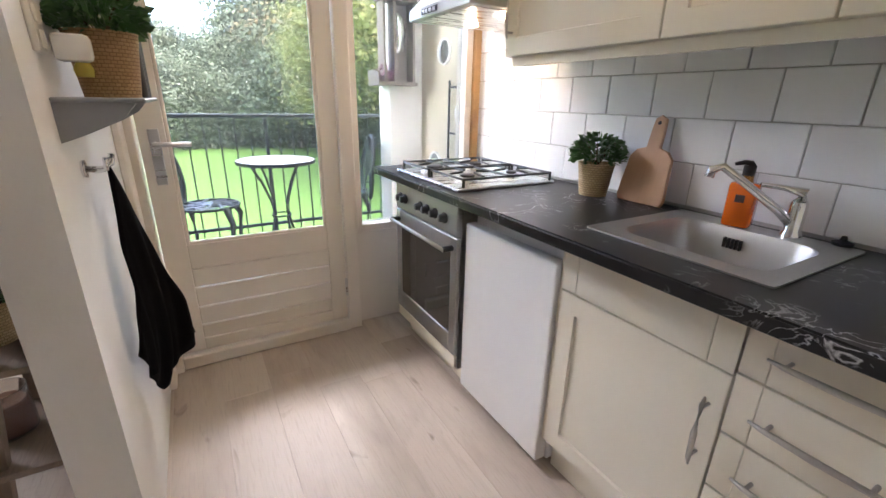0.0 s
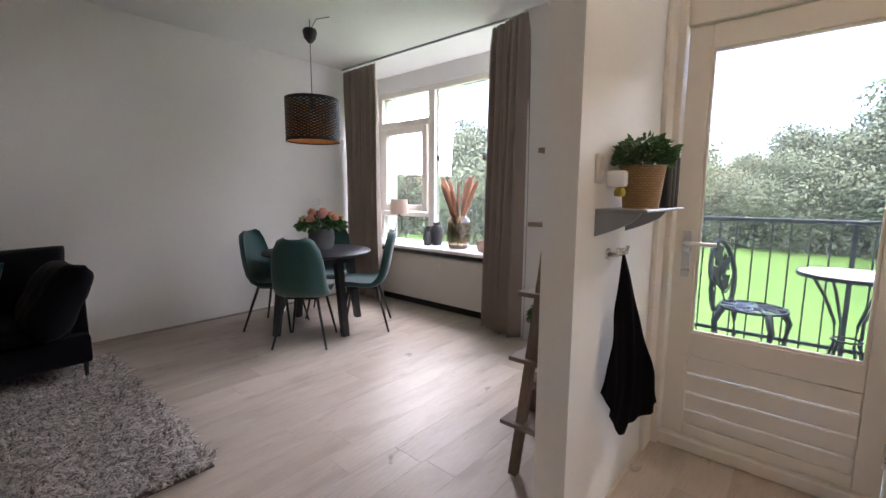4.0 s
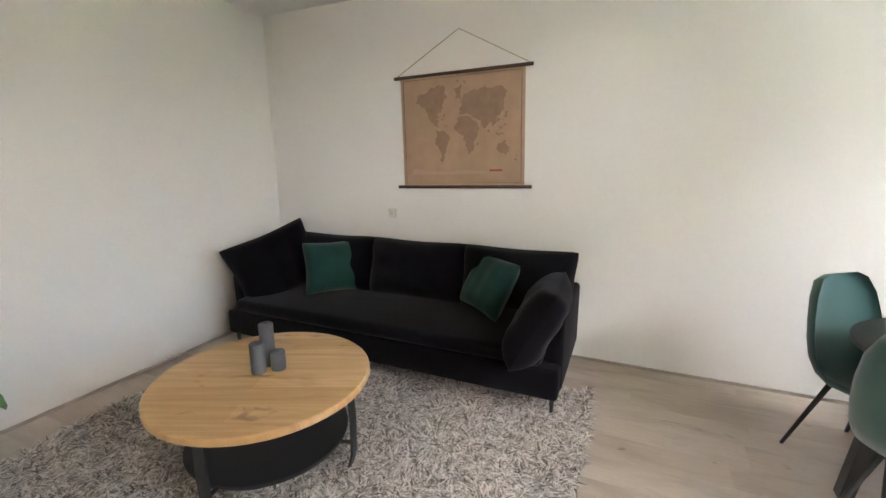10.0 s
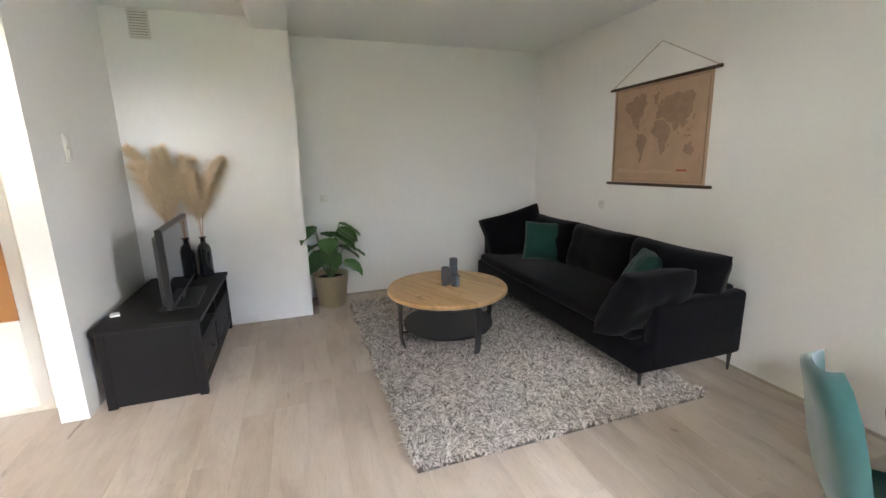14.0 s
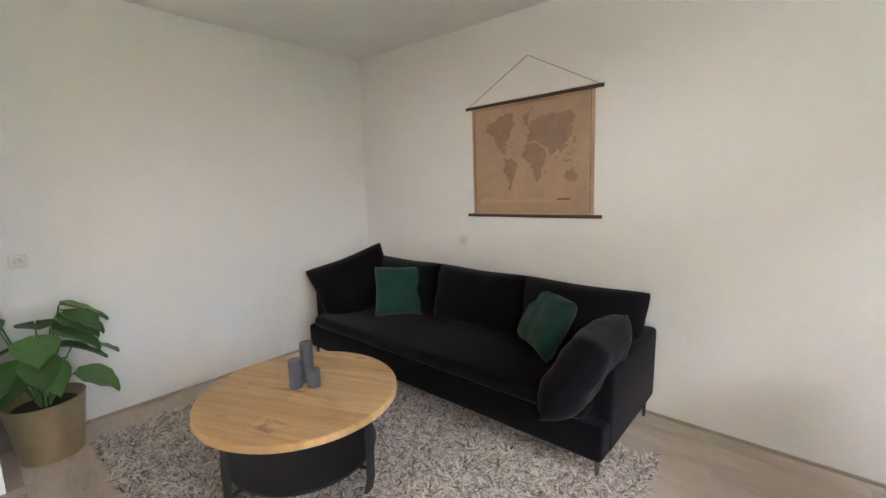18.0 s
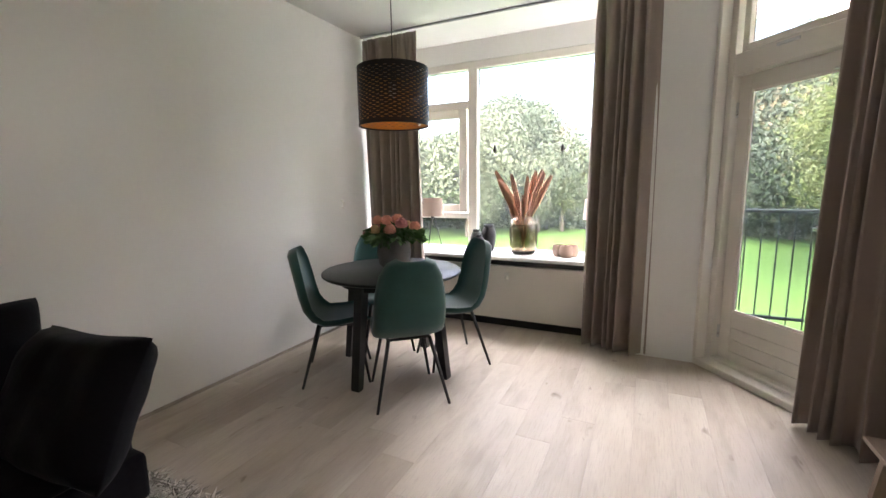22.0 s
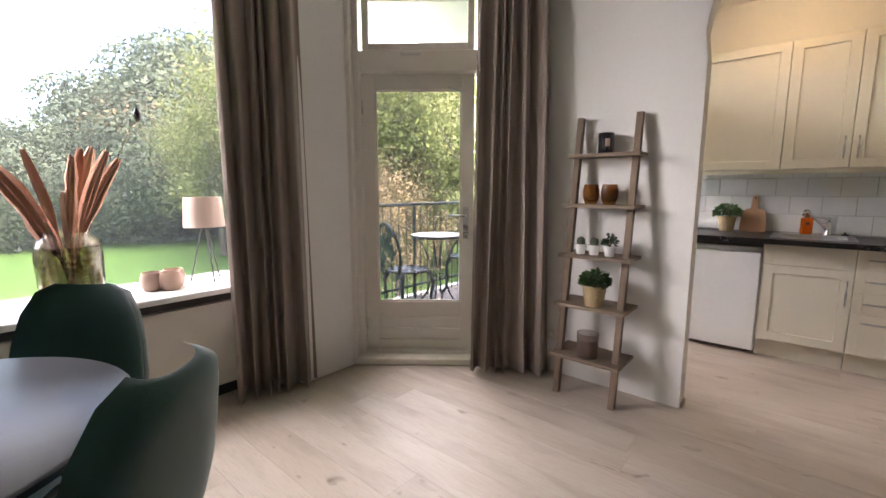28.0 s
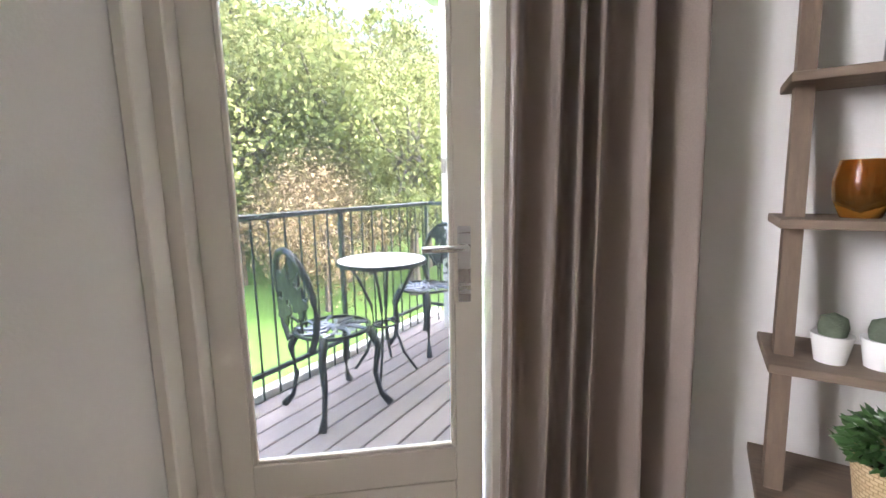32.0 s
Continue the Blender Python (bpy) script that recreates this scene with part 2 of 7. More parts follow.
# a translucent veil mixed in to paint glare over the view through the panes
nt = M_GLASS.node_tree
veil, veil_mix = nt.nodes.new("ShaderNodeBsdfTranslucent"), nt.nodes.new("ShaderNodeMixShader")
veil.inputs["Color"].default_value, veil_mix.inputs[0].default_value = (0.8, 0.8, 0.78, 1), 0.008
nt.links.new(nt.nodes["Principled BSDF"].outputs[0], veil_mix.inputs[1])
nt.links.new(veil.outputs[0], veil_mix.inputs[2])
nt.links.new(veil_mix.outputs[0], nt.nodes["Material Output"].inputs["Surface"])
M_LEAF = mat("houseplant_leaf", (0.075, 0.165, 0.050), 0.38, grain=0.3, scale=14, rand=0.25)
M_DARKLEAF = mat("dark_leaf", (0.020, 0.055, 0.022), 0.5, grain=0.3, scale=25)
M_STEM = mat("brown_stem", (0.10, 0.065, 0.035), 0.8, grain=0.2)
M_RAIL = mat("green_black_rail_paint", (0.018, 0.032, 0.030), 0.4, grain=0.1)
M_DECK = mat("greyed_deck_board", (0.25, 0.215, 0.205), 0.7, grain=0.2, scale=8, stretch=(1, 9, 1), stain=0.15, rand=0.12, bump=0.15, bump_scale=25)
M_GRASS = mat("lawn", (0.072, 0.155, 0.020), 0.9, grain=0.15, scale=3.0, stain=0.12, stain_scale=0.15, bump=0.4, bump_scale=12)
M_PLASTER = mat("white_plaster_outside", (0.72, 0.71, 0.68), 0.85, grain=0.03, stain=0.05, bump=0.1)
M_CREAM = mat("cream_outdoor_paint", (0.58, 0.52, 0.40), 0.6, grain=0.03, stain=0.04)


# ---- mesh helpers ----
def part(name, bm, material, parent=None, label="", smooth=0.0):
    """Links a bmesh as one mesh object; smooth: the angle in degrees under which edges shade smooth."""
    me = bpy.data.meshes.new(name)
    if smooth:
        for f in bm.faces:
            f.smooth = True
        for e in bm.edges:
            if len(e.link_faces) == 2 and e.calc_face_angle(0) > radians(smooth):
                e.smooth = False
    bm.to_mesh(me)
    bm.free()
    if material:
        me.materials.append(material)
    ob = new(name, me)
    if parent:
        ob.parent = parent
    return tagged(ob, label)


def thing(name, label, category, group="", m=None):
    ob = new(name)
    ob.empty_display_size = 0.1
    if m:
        ob.matrix_basis = m
    return tagged(ob, label, category, group)


def box(bm, x0, y0, z0, x1, y1, z1, bev=0.0, m=None, seg=1):
    r = bmesh.ops.create_cube(bm, size=1)["verts"]
    for v in r:
        v.co = Vector(((x0 + x1) / 2 + v.co.x * (x1 - x0), (y0 + y1) / 2 + v.co.y * (y1 - y0), (z0 + z1) / 2 + v.co.z * (z1 - z0)))
    if bev:
        es = list({e for v in r for e in v.link_edges})
        r2 = bmesh.ops.bevel(bm, geom=es, offset=bev, segments=seg, affect="EDGES", profile=0.5)
        r = list({v for f in r2["faces"] for v in f.verts} | {v for v in r if v.is_valid})
    if m:
        bmesh.ops.transform(bm, matrix=m, verts=r)
    return bm


def B():
    return bmesh.new()


def one(x0, y0, z0, x1, y1, z1, bev=0.0, m=None, seg=1):
    return box(B(), x0, y0, z0, x1, y1, z1, bev, m, seg)


def tube(bm, pts, r, seg=8, caps=True):
    """A round bar along pts; r: one radius or one a point."""
    pts = [Vector(p) for p in pts]
    rs = r if isinstance(r, (list, tuple)) else [r] * len(pts)
    rings = []
    up = Vector((0, 0, 1))
    for i, p in enumerate(pts):
        d = (pts[min(i + 1, len(pts) - 1)] - pts[max(i - 1, 0)]).normalized()
        a = d.cross(up)
        if a.length < 0.05:
            a = d.cross(Vector((1, 0, 0)))
        a.normalize()
        b = d.cross(a)
        rings.append([bm.verts.new(p + rs[i] * (math.cos(t) * a + math.sin(t) * b)) for t in (2 * math.pi * k / seg for k in range(seg))])
    for ra, rb in zip(rings, rings[1:]):
        for k in range(seg):
            bm.faces.new((ra[k], ra[(k + 1) % seg], rb[(k + 1) % seg], rb[k]))
    if caps:
        bm.faces.new(rings[0][::-1])
        bm.faces.new(rings[-1])
    return bm


def lathe(bm, prof, seg=24, c=(0, 0, 0), close=False):
    """Turns a profile of (radius, z) about the upright axis through c."""
    rings = []
    for r, z in prof:
        if r < 1e-5:
            rings.append([bm.verts.new((c[0], c[1], c[2] + z))])
        else:
            rings.append([bm.verts.new((c[0] + r * math.cos(2 * math.pi * k / seg), c[1] + r * math.sin(2 * math.pi * k / seg), c[2] + z)) for k in range(seg)])
    pairs = list(zip(rings, rings[1:])) + ([(rings[-1], rings[0])] if close else [])
    for ra, rb in pairs:
        for k in range(seg):
            q = [ra[k % len(ra)], ra[(k + 1) % len(ra)], rb[(k + 1) % len(rb)], rb[k % len(rb)]]
            q = list(dict.fromkeys(q))
            if len(q) > 2:
                bm.faces.new(q)
    bmesh.ops.recalc_face_normals(bm, faces=bm.faces[:])
    return bm


def prism(bm, poly, axis, lo, hi, m=None):
    """A polygon drawn in the two axes other than axis, pulled from lo to hi."""
    def at(p, w):
        return {"x": (w, p[0], p[1]), "y": (p[0], w, p[1]), "z": (p[0], p[1], w)}[axis]
    a = [bm.verts.new(at(p, lo)) for p in poly]
    b = [bm.verts.new(at(p, hi)) for p in poly]
    n = len(poly)
    fs = [bm.faces.new(a[::-1]), bm.faces.new(b)] + [bm.faces.new((a[k], a[(k + 1) % n], b[(k + 1) % n], b[k])) for k in range(n)]
    bmesh.ops.recalc_face_normals(bm, faces=fs)
    if m:
        bmesh.ops.transform(bm, matrix=m, verts=a + b)
    return bm


def arc(cx, cy, r, a0, a1, n):
    return [(cx + r * math.cos(radians(a0 + (a1 - a0) * k / n)), cy + r * math.sin(radians(a0 + (a1 - a0) * k / n))) for k in range(n + 1)]


def axes(c, x, z):
    """A pose at c whose local x and z axes lie along x and, as near as may be, z."""
    x, z = Vector(x).normalized(), Vector(z).normalized()
    y = z.cross(x).normalized()
    z = x.cross(y)
    return Matrix(((x.x, y.x, z.x, c[0]), (x.y, y.y, z.y, c[1]), (x.z, y.z, z.z, c[2]), (0, 0, 0, 1)))


def structure(ob, label="", category=""):
    return tagged(ob, label, category, kind="structure")


# ---- structure ----
H = 2.80
WX, SY, EX = -3.85, -3.67, 1.85
CX, CY = -0.95, -3.15
KY = 1.10
P0 = Vector((-0.843, 1.945, 0))
DU, DN = Vector((0.63, -0.777, 0)).normalized(), Vector((0.777, 0.63, 0)).normalized()
DIAG = Matrix((( DU.x, DN.x, 0, P0.x), (DU.y, DN.y, 0, P0.y), (0, 0, 1, 0), (0, 0, 0, 1)))
NY = 2.63

structure(part("wall_west", one(WX - 0.2, SY - 0.2, 0, WX, NY + 0.3, H), M_WALL), "plain white painted plaster wall", "wall")
structure(part("wall_south", one(WX, SY - 0.2, 0, CX, SY, H), M_WALL), "plain white painted plaster wall", "wall")
structure(part("wall_chimney", one(CX, SY - 0.2, 0, 0.62, CY, H), M_WALL), "white wall box that juts into the room", "wall")
structure(part("wall_tv", one(0.47, CY, 0, 0.62, -1.79, H), M_WALL), "white wall stub behind the television bench", "wall")
bm = B()
box(bm, 0.62, -2.2, 0, 0.70, -2.02, H)
box(bm, 1.56, -2.2, 0, 2.05, -2.02, H)
box(bm, 0.70, -2.2, 2.12, 1.56, -2.02, H)
structure(part("wall_hall", bm, M_WALL), "white wall round the hall door", "wall")
structure(part("wall_kitchen_side", one(1.56, -2.02, 0, 2.05, -1.70, H), M_WALL), "white wall beside the tall kitchen cabinet", "wall")
structure(part("wall_east", one(EX, -1.70, 0, EX + 0.2, KY + 0.08, H), M_WALL), "white kitchen wall behind the tiles", "wall")

# partition between kitchen and living room, curving into the ceiling at its free end
poly = [(KY + 0.02, 0), (KY + 0.02, H), (-0.75, H)] + arc(-0.72, 2.02, 0.74, 78, 5, 12) + [(0.0, 1.95), (0.0, 0.0)]
structure(part("wall_partition", prism(B(), poly, "x", 0.0, 0.12), M_WALL, smooth=20), "white partition wall with a rounded top corner", "wall")
# ceiling beam with a rounded lower edge
poly = [(CX, H), (-0.62, H)] + arc(-0.67, 2.76, 0.05, 0, -90, 5) + [(CX, 2.71)]
structure(part("beam", prism(B(), poly, "y", CY, 1.945), M_WALL, smooth=30), "white ceiling beam with a rounded edge", "beam")
structure(part("ceiling", one(WX - 0.2, SY - 0.2, H, EX + 0.2, NY + 0.3, H + 0.2), M_CEIL), "plain white painted ceiling", "ceiling")
structure(part("hall_backdrop_wall", one(0.4, -3.4, 0, 2.2, -3.3, H), M_WALL), "plain white wall of the hall", "wall")

# north wall: pier, lintel, breast
structure(part("wall_pier", one(-1.25, 1.945, 0, -0.843, NY + 0.3, H), M_WALL), "white pier between window and balcony door", "wall")
bm = B()
box(bm, WX, NY - 0.04, 2.60, -1.25, NY + 0.2, H)
box(bm, WX, 2.24, 0, -1.25, NY + 0.2, 0.62)
structure(part("wall_north", bm, M_WALL), "white wall above and below the wide window", "wall")
# diagonal wall beside and above the balcony door
bm = box(B(), 0, 0, 2.66, 0.95, 0.25, H, 0, DIAG)
A_, C_ = DIAG @ Vector((0.95, 0, 0)), DIAG @ Vector((0.95, 0.25, 0))
uu = (0.06 - P0.x) / DU.x
prism(bm, [(A_.x, A_.y), (0.06, P0.y + DU.y * uu), (0.06, KY + 0.02), (C_.x, C_.y)], "z", 0, H)
structure(part("wall_diagonal", bm, M_WALL), "white slanted wall beside the balcony door", "wall")
Q_ = P0 + DN * 0.25
structure(part("wall_pier_return", prism(B(), [(P0.x + 0.001, P0.y), (Q_.x, Q_.y), (P0.x + 0.001, Q_.y)], "z", 0, H), M_WALL), "white pier return beside the balcony door", "wall")
structure(part("wall_kitchen_north", one(0.06, KY - 0.02, 2.56, EX, KY + 0.12, H), M_WALL), "white wall above the kitchen window", "wall")


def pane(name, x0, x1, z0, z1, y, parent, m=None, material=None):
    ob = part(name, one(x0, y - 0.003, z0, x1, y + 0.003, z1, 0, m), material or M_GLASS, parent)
    # no shadow from panes, so their tint dims only the outdoor view
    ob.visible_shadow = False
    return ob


def ring(bm, x0, x1, z0, z1, y0, y1, w, m=None, wb=None, wt=None):
    """A rectangular frame of bars, w wide, lying in the xz plane."""
    wb, wt = wb or w, wt or w
    box(bm, x0, y0, z0, x0 + w, y1, z1, 0.004, m)
    box(bm, x1 - w, y0, z0, x1, y1, z1, 0.004, m)
    box(bm, x0 + w, y0, z0, x1 - w, y1, z0 + wb, 0.004, m)
    box(bm, x0 + w, y0, z1 - wt, x1 - w, y1, z1, 0.004, m)
    return bm


# window_1: the wide living room window
win = structure(thing("window_1", "wide window with a white wooden frame and a small opening casement", "window"))
bm = ring(B(), WX, -1.25, 0.62, 2.60, NY - 0.03, NY + 0.07, 0.07)
box(bm, -2.94, NY - 0.03, 0.69, -2.84, NY + 0.07, 2.53, 0.004)
box(bm, WX + 0.07, NY - 0.03, 2.14, -2.94, NY + 0.07, 2.22, 0.004)
box(bm, WX + 0.07, NY - 0.03, 1.00, -2.94, NY + 0.07, 1.06, 0.004)
part("window_frame", bm, M_TRIM, win)
part("casement_frame", ring(B(), WX + 0.08, -2.95, 1.065, 2.135, NY - 0.05, NY + 0.0, 0.085), M_TRIM, win)
part("casement_handle", tube(B(), [(-2.99, NY - 0.055, 1.52), (-2.99, NY - 0.085, 1.52), (-2.99, NY - 0.085, 1.40)], 0.009), M_STEEL, win)
pane("pane", -2.84, -1.32, 0.69, 2.53, NY + 0.02, win)
pane("pane", WX + 0.07, -2.94, 2.22, 2.53, NY + 0.02, win)
pane("pane", WX + 0.16, -3.03, 1.15, 2.05, NY - 0.02, win)
pane("pane", WX + 0.07, -2.94, 0.69, 1.00, NY + 0.02, win)
part("window_sill", one(WX, 2.11, 0.655, -1.25, NY - 0.03, 0.69, 0.006), M_WHITE, win, "white window sill board")
# black strip stands for the shade below the sill board
part("sill_shadow_strip", one(WX, 2.14, 0.61, -1.25, 2.24, 0.655), M_BLACK, win)

# balcony doors
def glazed_door(name, label, m, x0, x1, gx0, gx1, gz0, gz1, ztop, side, low, handle_z=1.05, cuts=()):
    """A glazed door leaf in the xz plane at y = 0 (its room face), with a frame; side: where the handle is, 1 or -1."""
    d = structure(thing(name, label, "door", m=m))
    bm = B()
    box(bm, x0, 0, low, gx0, 0.045, ztop, 0.003)
    box(bm, gx1, 0, low, x1, 0.045, ztop, 0.003)
    box(bm, gx0, 0, gz1, gx1, 0.045, ztop, 0.003)
    box(bm, gx0, 0, low, gx1, 0.045, cuts[0], 0.003)
    box(bm, gx0, 0, cuts[-1], gx1, 0.045, gz0, 0.003)
    part("leaf", bm, M_TRIM, d)
    for a, b in zip(cuts, cuts[1:]):
        part("board", one(gx0, 0.004, a + 0.003, gx1, 0.040, b - 0.003, 0.004), M_TRIM, d)
    bm = B()
    for a, b, c, e in ((gx0, gx0 + 0.014, gz0, gz1), (gx1 - 0.014, gx1, gz0, gz1), (gx0 + 0.014, gx1 - 0.014, gz0, gz0 + 0.014), (gx0 + 0.014, gx1 - 0.014, gz1 - 0.014, gz1)):
        box(bm, a, 0.004, c, b, 0.018, e, 0.003)
    part("glazing_bead", bm, M_TRIM, d)
    pane("pane", gx0, gx1, gz0, gz1, 0.024, d)
    hx = x1 - 0.055 if side > 0 else x0 + 0.055
    plate = part("handle_plate", one(hx - 0.02, -0.008, handle_z - 0.17, hx + 0.02, 0, handle_z + 0.06, 0.003), M_STEEL, d)
    part("door_handle", tube(B(), [(hx, -0.008, handle_z), (hx, -0.05, handle_z), (hx - side * 0.02, -0.055, handle_z), (hx - side * 0.13, -0.055, handle_z)], 0.010, 10), M_STEEL, plate, smooth=40)
    for z in (low + 0.19, ztop - 0.22):
        part("hinge", tube(B(), [(x0 if side > 0 else x1, -0.008, z - 0.05), (x0 if side > 0 else x1, -0.008, z + 0.05)], 0.009, 8), M_STEEL, d)
    return d


# living room balcony door in the slanted wall
dm = DIAG @ pose(0, 0.15, 0)
door = glazed_door("door_1", "white glazed balcony door, shut, with a steel lever handle", dm, 0.075, 0.865, 0.163, 0.779, 0.435, 1.957, 2.06, 1, 0.075, 1.08, (0.14, 0.23, 0.32))
part("threshold", one(0.0, -0.15, 0, 0.95, 0.12, 0.05, 0.006), M_TRIM, door)
part("threshold_strip", one(0.03, -0.06, 0.05, 0.92, 0.10, 0.075, 0.006), M_TRIM, door)
bm = ring(B(), 0, 0.95, 0.05, 2.66, -0.06, 0.10, 0.072, wb=0.005, wt=0.07)
box(bm, 0.072, -0.06, 2.065, 0.878, 0.10, 2.20, 0.004)
box(bm, 0, -0.15, 0.05, 0.03, -0.06, 2.66, 0.004)
box(bm, 0.92, -0.15, 0.05, 0.95, -0.06, 2.66, 0.004)
part("door_frame", bm, M_TRIM, door)
part("transom_frame", ring(B(), 0.09, 0.86, 2.21, 2.58, -0.03, 0.02, 0.045), M_TRIM, door)
pane("transom_pane", 0.13, 0.82, 2.25, 2.54, 0.01, door)
part("transom_catch", one(0.36, -0.07, 2.165, 0.50, -0.06, 0.0 + 2.185, 0.003), M_STEEL, door)
part("door_stay", tube(B(), [(0.80, -0.01, 1.93), (0.72, -0.03, 1.95), (0.68, -0.03, 1.96)], 0.008), M_STEEL, door)

# kitchen balcony door and window
km = pose(0, 1.05, 0)
door = glazed_door("door_2", "cream glazed kitchen door to the balcony, shut, with boards below", km, 0.180, 0.995, 0.278, 0.910, 0.612, 1.955, 2.065, -1, 0.07, 1.06, (0.13, 0.205, 0.30, 0.40, 0.495))
bm = B()
box(bm, 0.121, -0.05, 0, 0.175, 0.12, 2.56, 0.004)
box(bm, 0.1205, -0.17, 0, 0.145, -0.05, 2.56, 0.004)
box(bm, 1.0, -0.02, 0, 1.07, 0.12, 2.56, 0.004)
box(bm, 0.175, -0.02, 2.07, 1.0, 0.12, 2.19, 0.004)
box(bm, 0.175, -0.02, 2.50, 1.0, 0.12, 2.56, 0.004)
box(bm, 0.175, -0.03, 0, 1.0, 0.12, 0.065, 0.006)
part("door_frame", bm, M_TRIM, door)
pane("transom_pane", 0.175, 1.0, 2.19, 2.50, 0.05, door)
part("transom_catch", one(0.50, -0.04, 2.13, 0.66, -0.02, 2.15, 0.003), M_BLACKMET, door)
win = structure(thing("window_2", "kitchen window with a cream wooden frame above a panel", "window"))
bm = ring(B(), 1.07, 1.795, 0.555, 2.13, KY - 0.03, KY + 0.07, 0.042)
box(bm, 1.07, KY - 0.03, 2.13, EX, KY + 0.07, 2.56, 0.003)
part("window_frame", bm, M_TRIM, win)
pane("pane", 1.112, 1.753, 0.597, 2.088, KY + 0.02, win)
part("panel", one(1.07, KY - 0.01, 0, EX, KY + 0.07, 0.555, 0.003), M_TRIM, win)
part("window_post", one(1.795, KY - 0.05, 0.555, EX, KY + 0.07, 2.13, 0.004), M_OAK, win, "varnished wooden window post")

# hall door
door = structure(thing("door_3", "white hall door whose tall glass panel carries a painted amber reflection", "door"))
bm = ring(B(), 0.74, 1.52, 0.01, 2.05, -2.10, -2.06, 0.10, wb=0.60, wt=0.12)
part("leaf", bm, M_TRIM, door)
# opaque amber colour stands for a wood-toned reflection in the pane
M_AMBERREFL = mat("amber_glass", (0.42, 0.19, 0.06), 0.25, grain=0.2, scale=4, stretch=(3, 1, 0.5), coat=0.4)
part("amber_pane", one(0.84, -2.085, 0.61, 1.42, -2.075, 1.93), M_AMBERREFL, door)
part("door_frame", ring(B(), 0.70, 1.56, 0, 2.12, -2.20, -2.01, 0.04, wb=0.004), M_TRIM, door)
part("door_handle", tube(B(), [(1.45, -2.06, 1.02), (1.45, -2.01, 1.02), (1.33, -2.01, 1.02)], 0.009), M_STEEL, door)

# ---- materials for things ----
def veined(name):
    m = mat(name, (0.010, 0.010, 0.011), 0.34, spec=0.3)
    nt = m.node_tree
    p = nt.nodes["Principled BSDF"]
    co = nt.nodes.new("ShaderNodeTexCoord")
    n1 = nt.nodes.new("ShaderNodeTexNoise")
    n1.inputs["Scale"].default_value, n1.inputs["Detail"].default_value, n1.inputs["Distortion"].default_value = 10.0, 9.0, 1.4
    n2 = nt.nodes.new("ShaderNodeTexNoise")
    n2.inputs["Scale"].default_value = 6.0
    r1, r2 = nt.nodes.new("ShaderNodeValToRGB"), nt.nodes.new("ShaderNodeValToRGB")
    e = r1.color_ramp.elements
    e[0].position, e[0].color, e[1].position, e[1].color = 0.483, (0, 0, 0, 1), 0.517, (0, 0, 0, 1)
    k = r1.color_ramp.elements.new(0.5)
    k.color = (1, 1, 1, 1)
    r2.color_ramp.elements[0].position, r2.color_ramp.elements[1].position = 0.50, 0.66
    mul = nt.nodes.new("ShaderNodeMath")
    mul.operation = "MULTIPLY"
    mix = nt.nodes.new("ShaderNodeMix")
    mix.data_type = "RGBA"
    mix.inputs["A"].default_value, mix.inputs["B"].default_value = (0.010, 0.010, 0.011, 1), (0.50, 0.50, 0.51, 1)
    for n in (n1, n2):
        nt.links.new(co.outputs["Object"], n.inputs["Vector"])
    nt.links.new(n1.outputs["Fac"], r1.inputs["Fac"])
    nt.links.new(n2.outputs["Fac"], r2.inputs["Fac"])
    nt.links.new(r1.outputs[0], mul.inputs[0])
    nt.links.new(r2.outputs[0], mul.inputs[1])
    nt.links.new(mul.outputs[0], mix.inputs["Factor"])
    nt.links.new(mix.outputs["Result"], p.inputs["Base Color"])
    return m


def weave(name, a, b, sx=90, sz=70):
    """Basketwork: strands that go over and under."""
    m = mat(name, a, 0.75)
    nt = m.node_tree
    p = nt.nodes["Principled BSDF"]
    co = nt.nodes.new("ShaderNodeTexCoord")
    br = nt.nodes.new("ShaderNodeTexBrick")
    br.inputs["Scale"].default_value = 1.0
    br.inputs["Brick Width"].default_value, br.inputs["Row Height"].default_value, br.inputs["Mortar Size"].default_value = 0.015, 0.0085, 0.0011
    br.inputs["Color1"].default_value, br.inputs["Color2"].default_value, br.inputs["Mortar"].default_value = (*a, 1), (*b, 1), (a[0] * 0.55, a[1] * 0.5, a[2] * 0.42, 1)
    nt.links.new(co.outputs["UV"], br.inputs["Vector"])
    nt.links.new(br.outputs["Color"], p.inputs["Base Color"])
    bp = nt.nodes.new("ShaderNodeBump")
    bp.inputs["Strength"].default_value, bp.inputs["Distance"].default_value, bp.invert = 0.9, 0.004, True
    nt.links.new(br.outputs["Fac"], bp.inputs["Height"])
    nt.links.new(bp.outputs[0], p.inputs["Normal"])
    return m


M_SATIN = mat("satin_nickel", (0.50, 0.48, 0.45), 0.38, 1.0, grain=0.04, scale=60)
M_MARBLE = veined("black_veined_worktop")
M_WICKER = weave("tan_wicker", (0.42, 0.27, 0.13), (0.33, 0.20, 0.09))
M_PALEWICKER = weave("pale_wicker", (0.58, 0.45, 0.27), (0.48, 0.35, 0.19))
M_BEECH = mat("beech_board", (0.46, 0.27, 0.155), 0.5, grain=0.08, scale=10, stretch=(9, 9, 1), stain=0.06)
M_ORANGE = mat("orange_soap", (0.85, 0.17, 0.012), 0.12, trans=0.35, coat=0.3)
M_OVENGLASS = mat("dark_oven_glass", (0.035, 0.033, 0.03), 0.06, coat=0.5)
M_TOWEL = mat("black_towel", (0.005, 0.005, 0.006), 0.95, grain=0.2, scale=90, bump=0.4, bump_scale=300, spec=0.1)
